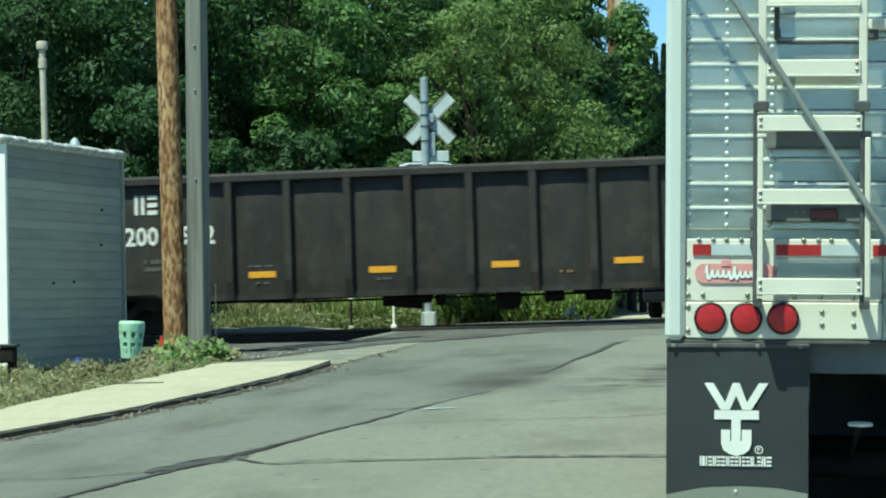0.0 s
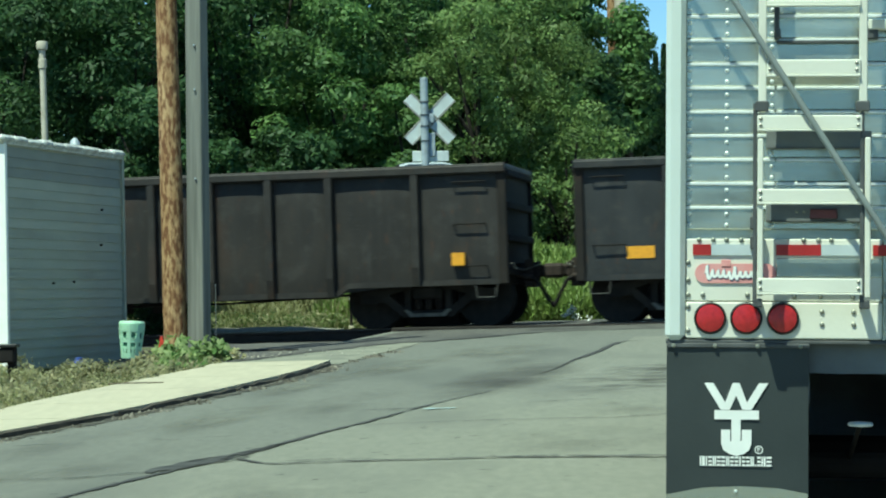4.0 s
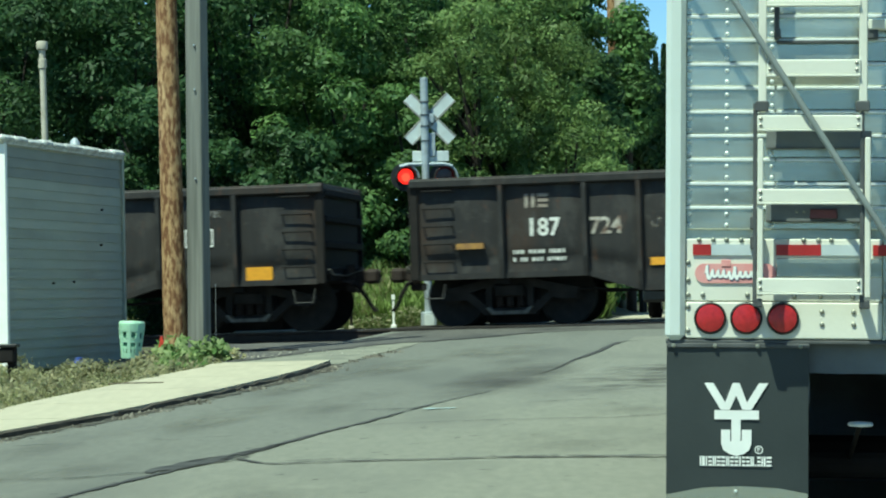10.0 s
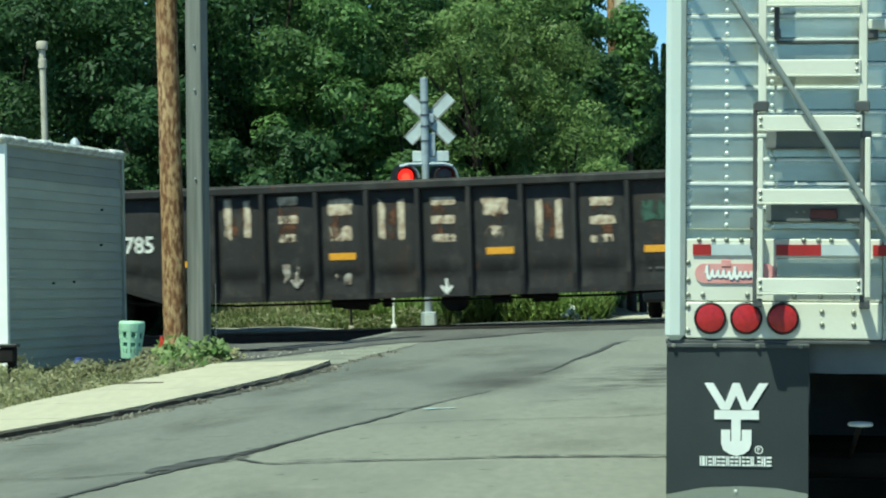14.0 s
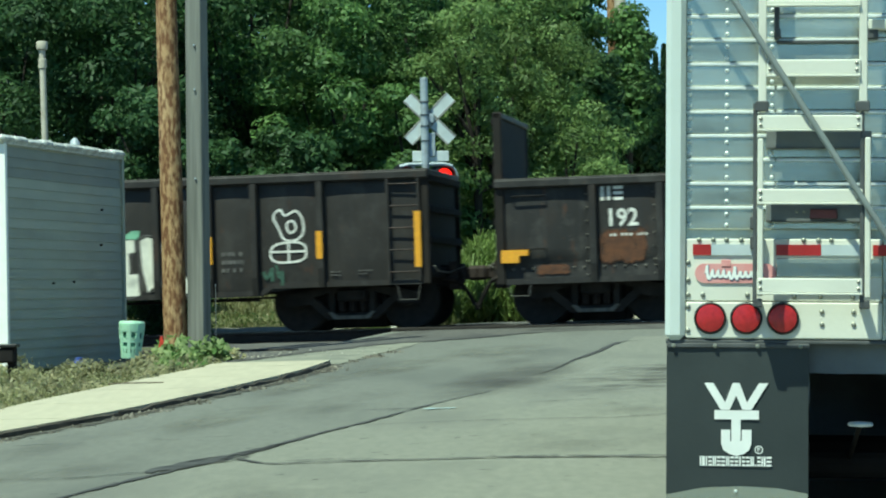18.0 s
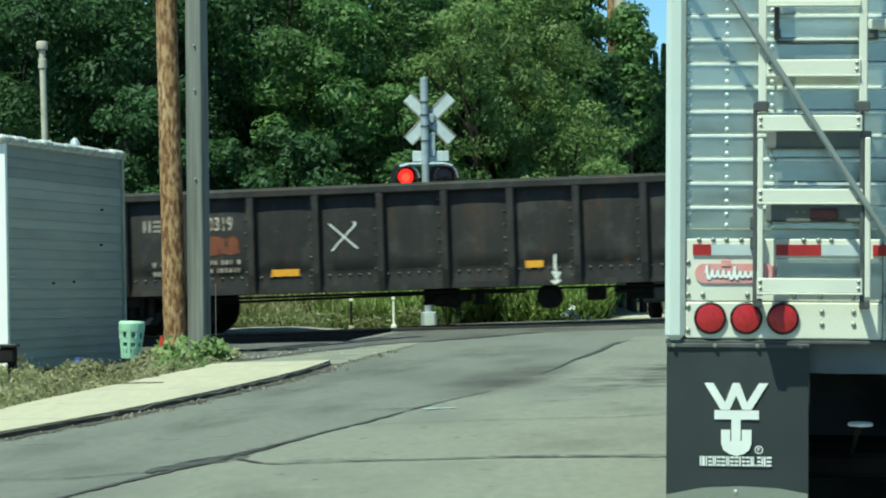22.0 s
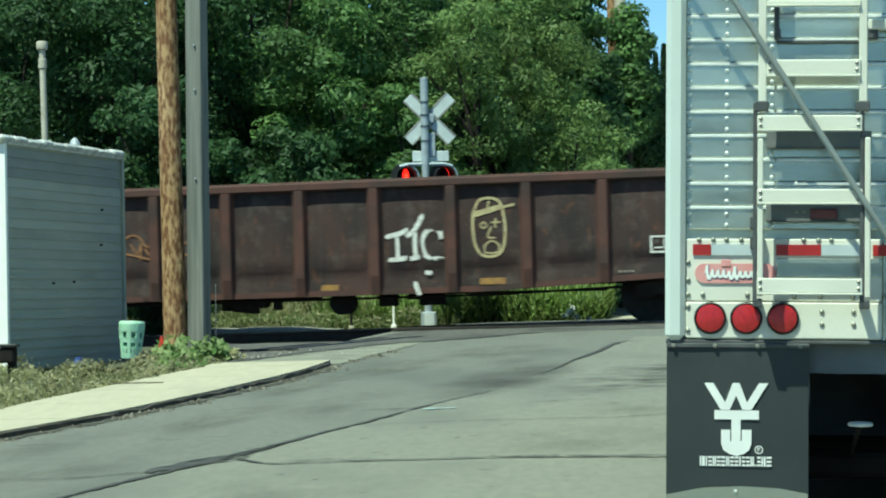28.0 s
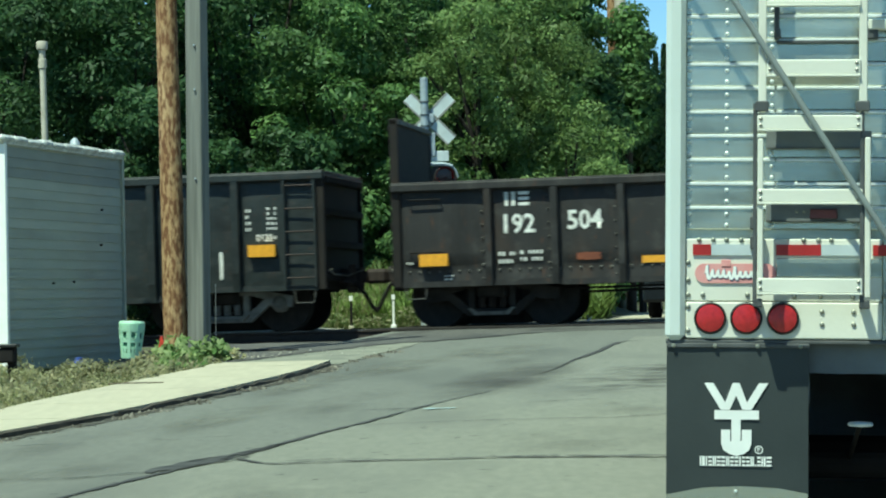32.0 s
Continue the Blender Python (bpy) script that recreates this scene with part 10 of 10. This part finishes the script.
box_mark(car_o, 13.28, 1.37, 0.45, 0.32)
plate(car_o, 14.99, 0.99, 0.41, 0.20)
plate(car_o, 11.21, 0.92, 0.44, 0.09, DIRTY_YELLOW)
bars(car_o, 13.24, 0.74, 1, 0.22, 0.04, 0.05, GREY_MARK, 227)
strokes(car_o, 4.85, 1.29, [[(0.01, 0.40), (0.45, 0.01)], [(0.40, 0.43), (0.44, 0.39), (0.24, 0.20), (0.04, -0.02)]], 0.026, WHITE_MARK, label="white painted cross")
plate(car_o, 3.89, 0.89, 0.45, 0.11)
plate(car_o, 7.98, 0.90, 0.28, 0.11)
strokes(car_o, 8.39, 0.62, [[(0.06, 0.46), (0.05, 0.30), (0.08, 0.16), (0.06, 0.02)], [(0.02, 0.20), (0.07, 0.10), (0.13, 0.19)], [(0.0, 0.06), (0.06, 0.02), (0.12, 0.07)]], 0.042, WHITE_MARK, label="white dripping arrow mark")
write(car_o, "190319", 2.65, 1.66, 0.30, FADED_MARK, stretch=0.70)
blocks(car_o, 1.79, 1.66, 0.34, 0.19, 2, FADED_MARK)
paint_patch(car_o, 2.69, 1.24, 0.73, 0.33, ORANGE_RUST, 229, cover=0.98)
bars(car_o, 2.88, 1.11, 2, 0.51, 0.09, 0.13, FADED_MARK, 230)
bars(car_o, 1.94, 1.10, 2, 0.40, 0.10, 0.15, FADED_MARK, 231)
plate(car_o, 0.09, 0.94, 0.43, 0.21)

box_mark(car_p, 13.20, 1.23, 0.46, 0.27)
stripe(car_p, 7.68, 1.08, 0.45)
stripe(car_p, 10.18, 1.21, 0.43)
stripe(car_p, 13.97, 1.06, 0.86)
bars(car_p, 13.09, 0.79, 1, 0.22, 0.04, 0.05, WHITE_MARK, 232)
paint_patch(car_p, 12.12, 1.33, 0.28, 0.28, TEAL, 233, cover=0.3)
paint_patch(car_p, 9.51, 1.37, 0.54, 0.56, BROWN_CAR, 234, cover=0.45)
paint_patch(car_p, 11.16, 1.09, 0.59, 0.78, BROWN_CAR, 235, cover=0.45)
paint_patch(car_p, 12.01, 1.28, 0.56, 0.55, BROWN_CAR, 236, cover=0.45)
paint_patch(car_p, 14.18, 1.10, 0.66, 0.55, BROWN_CAR, 237, cover=0.45)
stripe(car_p, 5.18, 1.13, 0.44)
strokes(car_p, 7.24, 0.49, [[(0.09, 0.38), (0.08, -0.00)], [(0.00, 0.11), (0.08, -0.00), (0.16, 0.11)]], 0.045, WHITE_MARK)
bars(car_p, 6.22, 0.70, 1, 0.51, 0.04, 0.06, FADED_MARK, 238)
bars(car_p, 4.64, 0.59, 1, 0.23, 0.04, 0.06, UNDER, 239)
paint_patch(car_p, 5.33, 1.22, 0.51, 0.67, BROWN_CAR, 240, cover=0.45)
paint_patch(car_p, 6.18, 1.19, 0.56, 0.55, BROWN_CAR, 241, cover=0.45)
paint_patch(car_p, 7.87, 1.19, 0.56, 0.60, BROWN_CAR, 242, cover=0.45)
paint_patch(car_p, 8.64, 1.08, 0.61, 0.57, BROWN_CAR, 243, cover=0.45)
paint_patch(car_p, 9.52, 1.07, 0.55, 0.65, BROWN_CAR, 244, cover=0.45)
stripe(car_p, 1.42, 1.02, 0.87)
write(car_p, "187", 1.84, 1.48, 0.39, FADED_MARK)
write(car_p, "545", 2.83, 1.48, 0.39, FADED_MARK)
blocks(car_p, 1.84, 1.86, 0.37, 0.20, 2, FADED_MARK)
bars(car_p, 1.85, 0.94, 2, 0.76, 0.08, 0.12, WHITE_MARK, 245)
bars(car_p, 2.97, 0.87, 1, 0.35, 0.04, 0.07, WHITE_MARK, 246)
bars(car_p, 0.72, 0.95, 1, 0.28, 0.09, 0.13, UNDER, 247)

plate(car_q, 11.20, 0.97, 0.44, 0.10)
plate(car_q, 14.32, 1.03, 0.43, 0.19)
bars(car_q, 13.47, 0.80, 1, 0.18, 0.04, 0.06, WHITE_MARK, 248)
paint_patch(car_q, 9.09, 0.85, 0.58, 0.45, RUST_PATCH, 249, cover=0.3)
plate(car_q, 5.96, 0.99, 0.43, 0.13)
plate(car_q, 9.10, 1.00, 0.43, 0.10)
strokes(car_q, 5.76, 1.52, [[(0.00, 0.17), (0.07, -0.00), (0.16, 0.27), (0.13, 0.02)], [(0.20, 0.24), (0.24, 0.02), (0.29, 0.15), (0.27, 0.01)], [(0.34, 0.24), (0.39, 0.04), (0.46, 0.23), (0.45, 0.00)], [(0.53, 0.25), (0.56, 0.07), (0.65, 0.12), (0.64, 0.02)]], 0.04, CHALK_RUST, label="rusty chalk lettering")
strokes(car_q, 5.91, 0.72, [[(0.06, 0.73), (0.31, 0.75), (0.17, 0.62), (0.06, 0.49)], [(0.24, 0.61), (0.44, 0.47)], [(0.06, 0.49), (0.01, 0.31)], [(0.12, 0.24), (0.16, -0.01)], [(0.30, 0.23), (0.30, 0.01)]], 0.04, CHALK_RUST, label="rusty chalk line drawing")
paint_patch(car_q, 6.98, 0.64, 0.25, 0.44, FADED_MARK, 251, cover=0.4)
paint_patch(car_q, 7.88, 0.65, 0.22, 0.18, FADED_MARK, 252, cover=0.5)
strokes(car_q, 7.92, 1.46, [[(0.01, 0.24), (0.09, 0.03), (0.11, 0.26)], [(0.15, 0.25), (0.21, 0.02), (0.32, 0.25), (0.28, -0.01)], [(0.34, 0.28), (0.41, 0.03), (0.45, 0.09), (0.43, 0.01)]], 0.03, GREY_MARK)
write(car_q, "180", 2.80, 1.55, 0.30, FADED_MARK)
write(car_q, "477", 3.83, 1.55, 0.30, FADED_MARK)
blocks(car_q, 1.76, 1.58, 0.30, 0.21, 2, FADED_MARK)
plate(car_q, 0.87, 1.16, 0.43, 0.11)
plate(car_q, 0.86, 1.04, 0.43, 0.10)
plate(car_q, 3.73, 0.99, 0.44, 0.11)
for px in (3.78, 6.27, 8.79, 11.28):
    plate(car_r, px, 1.10, 0.44, 0.11)
plate(car_r, 14.15, 1.16, 0.44, 0.20)
blocks(car_r, 2.83, 1.42, 0.66, 0.27, 3)
box_mark(car_r, 13.20, 1.30, 0.45, 0.27)

blocks(car_r, 1.87, 1.81, 0.38, 0.22, 2)
write(car_r, "18", 1.84, 1.42, 0.39)
plate(car_r, 0.64, 1.25, 0.43, 0.20)
bars(car_r, 0.26, 0.77, 1, 0.55, 0.04, 0.05, GREY_MARK, 254)
bars(car_r, 1.80, 0.94, 2, 0.27, 0.08, 0.12, WHITE_MARK, 255)

box_mark(car_s, 13.15, 1.08, 0.43, 0.24)
strokes(car_s, 13.44, 1.29, [[(0.00, 0.21), (0.03, -0.00), (0.07, 0.22), (0.08, 0.01)], [(0.12, 0.21), (0.13, 0.04), (0.20, 0.14), (0.19, 0.04)]], 0.03, FADED_MARK)
plate(car_s, 14.09, 0.68, 0.43, 0.09, DIRTY_YELLOW)
plate(car_s, 14.38, 0.76, 0.13, 0.10, DIRTY_YELLOW)
bars(car_s, 14.19, 1.56, 1, 0.28, 0.06, 0.09, GREY_MARK, 257)
bars(car_s, 12.64, 0.78, 1, 0.23, 0.04, 0.07, FADED_MARK, 258)
strokes(car_s, 8.93, 0.56, [[(0.02, 0.89), (0.13, 0.92), (0.28, 0.95), (0.38, 1.01)], [(0.21, 0.92), (0.21, 0.53)], [(0.04, 0.53), (0.17, 0.53), (0.37, 0.56)], [(0.34, 0.88), (0.49, 0.98), (0.58, 1.14), (0.65, 1.27)], [(0.49, 0.98), (0.50, 0.55)], [(0.42, 0.54), (0.55, 0.57)], [(0.92, 0.86), (0.90, 0.97), (0.77, 1.02), (0.65, 0.94), (0.59, 0.78), (0.64, 0.60), (0.75, 0.51), (0.86, 0.54), (0.96, 0.50)], [(0.48, 0.16), (0.54, -0.02)], [(0.66, 0.32), (0.74, 0.30)]], 0.075, worn_paint(WHITE_MARK, 0.78), label="white brush-painted letters")
strokes(car_s, 10.33, 1.13, [[(0.15, 0.87), (0.09, 0.80), (0.03, 0.63), (0.02, 0.39), (0.05, 0.15), (0.13, 0.00), (0.26, -0.04), (0.42, -0.02), (0.50, 0.08), (0.54, 0.30), (0.53, 0.52), (0.50, 0.74), (0.44, 0.85), (0.31, 0.89), (0.15, 0.87)], [(0.05, 0.61), (0.29, 0.67), (0.46, 0.72), (0.68, 0.77)], [(0.07, 0.66), (0.26, 0.71), (0.48, 0.76)]], 0.042, CHALK_CREAM, label="cream outline drawing")
strokes(car_s, 10.33, 1.13, [[(0.29, 0.83), (0.26, 0.71)], [(0.25, 0.46), (0.23, 0.43), (0.20, 0.41), (0.16, 0.43), (0.15, 0.46), (0.16, 0.49), (0.20, 0.51), (0.23, 0.49), (0.25, 0.46)], [(0.32, 0.50), (0.46, 0.50)], [(0.39, 0.56), (0.38, 0.42)], [(0.32, 0.43), (0.26, 0.32), (0.27, 0.25), (0.37, 0.26)], [(0.20, 0.04), (0.20, 0.13), (0.26, 0.20), (0.35, 0.21), (0.43, 0.16), (0.44, 0.05)], [(0.21, 0.03), (0.33, 0.01), (0.43, 0.04)]], 0.026, CHALK_CREAM, label="cream outline drawing")
plate(car_s, 7.89, 0.63, 0.28, 0.10, DIRTY_YELLOW)
plate(car_s, 10.44, 0.66, 0.41, 0.10, DIRTY_YELLOW)
strokes(car_s, 4.77, 1.22, [[(0.00, 0.26), (0.10, 0.07), (0.18, 0.31), (0.15, -0.00)], [(0.24, 0.18), (0.31, 0.05), (0.41, 0.34)]], 0.03, CHALK_RUST, label="rusty orange scribble")
write(car_s, "2087", 1.46, 1.60, 0.38, FADED_MARK)
write(car_s, "58", 0.80, 1.59, 0.38, FADED_MARK)
blocks(car_s, 1.70, 1.93, 0.37, 0.14, 2, FADED_MARK)
strokes(car_s, 2.97, 1.09, [[(0.14, 0.28), (0.17, 0.77), (0.31, 0.96), (0.59, 0.95), (0.67, 0.71), (0.68, 0.24)], [(0.02, 0.73), (0.83, 0.68)], [(0.05, 0.18), (0.41, 0.32), (0.79, 0.19), (0.77, -0.00), (0.09, -0.00), (0.05, 0.18)], [(0.21, 0.15), (0.41, 0.23), (0.64, 0.13), (0.41, 0.05), (0.21, 0.15)], [(0.34, 0.94), (0.33, 0.74)], [(0.47, 0.94), (0.47, 0.74)], [(0.49, 0.58), (0.48, 0.43), (0.55, 0.42)]], 0.035, CHALK_CREAM, label="cream outline drawing")
strokes(car_s, 4.14, 1.24, [[(0.01, 0.24), (0.12, 0.44), (0.30, 0.41), (0.34, 0.16), (0.57, 0.38), (0.75, 0.39), (0.90, 0.15), (1.08, 0.34), (1.30, 0.39), (1.52, 0.19), (1.68, 0.38), (1.78, 0.20), (1.74, 0.01), (1.34, 0.09), (1.00, -0.03), (0.67, 0.07), (0.34, 0.12), (0.05, 0.06), (0.01, 0.24)]], 0.035, CHALK_RUST, label="rusty orange outline")
plate(car_s, 3.12, 0.68, 0.23, 0.10, DIRTY_YELLOW)
plate(car_s, 5.69, 0.62, 0.28, 0.11, DIRTY_YELLOW)
bars(car_s, 1.50, 1.47, 1, 0.32, 0.05, 0.08, GREY_MARK, 260)
bars(car_s, 1.50, 1.34, 1, 0.21, 0.04, 0.07, GREY_MARK, 261)
paint_patch(car_s, 0.78, 0.99, 0.40, 0.34, BLUE_BLACK, 262, cover=0.5)
plate(car_s, 0.23, 0.99, 0.44, 0.20, DIRTY_YELLOW)

hand_number(car_t, "582094", 12.66, 1.18, 0.9, PAINT_STICK, 0.195)
blocks(car_t, 12.61, 1.53, 0.60, 0.27, 2, CHALK_YELLOW)
bars(car_t, 12.77, 0.83, 1, 0.23, 0.05, 0.08, FADED_MARK, 263)
plate(car_t, 14.09, 0.68, 0.42, 0.10, DIRTY_YELLOW)
plate(car_t, 8.98, 0.69, 0.14, 0.11, DIRTY_YELLOW)
box_mark(car_t, 10.32, 0.58, 0.41, 0.22, DIRTY_YELLOW)
plate(car_t, 11.66, 0.71, 0.15, 0.09, DIRTY_YELLOW)
plate(car_t, 9.25, 0.67, 0.09, 0.07, DIRTY_YELLOW)
plate(car_t, 5.79, 0.67, 0.14, 0.11)
strokes(car_t, 6.94, 0.50, [[(0.09, 0.27), (0.08, -0.00)], [(0.00, 0.11), (0.08, -0.00), (0.16, 0.11)]], 0.045, FADED_MARK)
paint_patch(car_t, 10.40, 1.70, 0.33, 0.17, RUST_PATCH, 264, cover=0.4)
write(car_t, "5820", 1.46, 1.38, 0.35, RUST_PATCH)
write(car_t, "94", 2.95, 1.35, 0.35, RUST_PATCH)
hand_number(car_t, "5820", 1.50, 1.02, 1.0, PAINT_STICK)
hand_number(car_t, "94", 2.89, 1.01, 1.05, PAINT_STICK)
blocks(car_t, 1.70, 0.68, 0.41, 0.25, 2, CHALK_YELLOW)
blocks(car_t, 1.77, 1.70, 0.46, 0.22, 2, RUST_PATCH)
plate(car_t, 3.14, 0.74, 0.18, 0.07, DIRTY_YELLOW)
plate(car_t, 3.39, 0.74, 0.18, 0.07, DIRTY_YELLOW)
paint_patch(car_t, 1.73, 1.59, 0.52, 0.39, RUST_PATCH, 265, cover=0.5)
strokes(car_t, 0.09, 1.39, [[(0.00, 0.00), (0.47, -0.01)]], 0.06, CHALK_YELLOW)
plate(car_t, 0.84, 0.78, 0.13, 0.09, DIRTY_YELLOW)

box_mark(car_u, 13.31, 1.37, 0.45, 0.27)
bars(car_u, 13.40, 1.03, 1, 0.30, 0.09, 0.13, WHITE_MARK, 266)
plate(car_u, 14.98, 0.93, 0.43, 0.22)
strokes(car_u, 14.64, 0.71, [[(0.00, 0.11), (0.04, -0.00), (0.10, 0.13)], [(0.15, 0.13), (0.19, 0.01), (0.22, 0.06), (0.25, 0.01)]], 0.03, WHITE_MARK)
bars(car_u, 14.41, 1.14, 2, 0.40, 0.06, 0.09, FADED_MARK, 268)
bars(car_u, 13.20, 0.82, 1, 0.21, 0.04, 0.06, FADED_MARK, 269)
plate(car_u, 11.49, 0.90, 0.12, 0.11)
plate(car_u, 9.14, 0.90, 0.43, 0.11)
bars(car_u, 12.53, 1.24, 3, 0.14, 0.05, 0.08, FADED_MARK, 270)
paint_patch(car_u, 5.97, 1.50, 1.82, 0.62, FLAKE, 271, cover=0.74)
paint_patch(car_u, 5.97, 1.48, 1.82, 0.64, RUST_PATCH, 272, cover=0.58)
paint_patch(car_u, 7.86, 1.50, 0.87, 0.62, FLAKE, 273, cover=0.88)
paint_patch(car_u, 7.93, 1.57, 0.71, 0.44, RUST_PATCH, 274, cover=0.58)
paint_patch(car_u, 7.69, 0.98, 0.11, 0.49, WHITE_MARK, 275, cover=0.6)
strokes(car_u, 6.02, 1.61, [[(0.01, 0.44), (1.65, 0.44)], [(0.01, 0.29), (1.54, 0.30)], [(0.04, 0.14), (1.32, 0.15)], [(0.00, 0.00), (1.20, 0.00)]], 0.05, FADED_MARK)
plate(car_u, 3.88, 0.92, 0.44, 0.11)
plate(car_u, 6.00, 0.91, 0.42, 0.11)
strokes(car_u, 8.19, 0.79, [[(0.00, 0.11), (0.20, 0.12), (0.09, -0.00), (0.00, 0.11)]], 0.02, GREY_MARK)
write(car_u, "192", 1.66, 1.46, 0.41)
write(car_u, "504", 2.72, 1.49, 0.41)
blocks(car_u, 1.75, 1.88, 0.44, 0.22, 2)
bars(car_u, 1.63, 1.10, 2, 0.27, 0.08, 0.12, WHITE_MARK, 276)
bars(car_u, 1.98, 1.12, 2, 0.37, 0.07, 0.11, WHITE_MARK, 277)
plate(car_u, 0.38, 0.97, 0.45, 0.19)
paint_patch(car_u, 2.84, 0.99, 0.44, 0.13, ORANGE_RUST, 278, cover=0.98)
bars(car_u, 0.77, 0.80, 2, 0.18, 0.03, 0.05, WHITE_MARK, 279)
bars(car_u, 0.16, 1.01, 1, 0.11, 0.04, 0.07, WHITE_MARK, 280)

plate(car_v, 14.11, 1.21, 0.44, 0.19)
write(car_v, "0122", 14.23, 1.46, 0.16, WHITE_MARK, stretch=0.84)
bars(car_v, 14.06, 1.93, 4, 0.09, 0.06, 0.10, WHITE_MARK, 281)
bars(car_v, 14.41, 1.96, 5, 0.16, 0.05, 0.08, WHITE_MARK, 282)
paint_patch(car_v, 13.61, 0.84, 0.06, 0.48, WHITE_MARK, 283, cover=0.95)
bars(car_v, 14.41, 1.49, 1, 0.15, 0.06, 0.09, WHITE_MARK, 284)


# ---- what moves ----
SPEED = [(0, 10.600), (3, 10.622), (6, 10.667), (8, 10.690), (10, 10.735), (12, 10.735), (14, 10.690), (17, 10.627), (20, 10.636), (32, 10.629)]


def travelled(t):
    """How far the train has run by t seconds."""
    s = 0.0
    for (t0, v0), (t1, v1) in zip(SPEED, SPEED[1:]):
        if t <= t0:
            break
        e = min(t, t1)
        ve = v0 + (v1 - v0) * (e - t0) / (t1 - t0)
        s += (v0 + ve) / 2 * (e - t0)
    return s


CAR_TURN = pose(0, 0, 0, 0, 0, -10) @ pose(0, 0, 0, 0, -math.degrees(math.atan(GRADE)), 0)


def motions():
    for car, left, length in CARS:
        rows = []
        for t in range(0, 33):
            rows.append((float(t), Matrix.Translation(on_track(left + travelled(t))) @ CAR_TURN))
        walk(car, rows)
    at = {car.name: (left, length) for car, left, length in CARS}
    for w, xa, car in TURNING:
        left, length = at[car.name]
        home = Matrix.Translation((xa, 0, 0.457))
        # the wheel rolls while the car passes the gap in the houses
        f0 = next((f for f in range(0, 960) if left + length + travelled(f / 30.0) > -11.0), 960)
        f1 = next((f for f in range(f0, 961) if left + travelled(f / 30.0) > 6.5), 960)
        rows = [(0.0, home)] if f0 > 0 else []
        s0 = travelled(f0 / 30.0)
        m = home
        for f in range(f0, f1 + 1):
            m = home @ Matrix.Rotation((travelled(f / 30.0) - s0) / 0.457, 4, "Y")
            rows.append((f / 30.0, m))
        if f1 < 960:
            rows.append((32.0, m))
        if len(rows) == 1:
            rows.append((32.0, m))
        walk(w, rows)
    for disc, xo in FLASHERS:
        home = disc.matrix_basis.copy()
        back = home @ pose(0, 0, 0, 0, 0, 179)
        part_way = [home @ pose(0, 0, 0, 0, 0, a) for a in (0, 60, 119, 179)]
        rows = []
        # the right lamp is lit at the start; they change over about every three quarters of a second
        lit_now = (xo > 0)
        rows.append((0.0, home if lit_now else back))
        t = 0.447
        while t < 31.8:
            steps = part_way if lit_now else part_way[::-1]
            for k in range(4):
                rows.append((t + k / 30.0, steps[k]))
            t += 0.72 if lit_now == (xo > 0) else 0.769
            lit_now = not lit_now
        if rows[-1][0] < 32.0:
            rows.append((32.0, home if lit_now else back))
        walk(disc, rows)


motions()
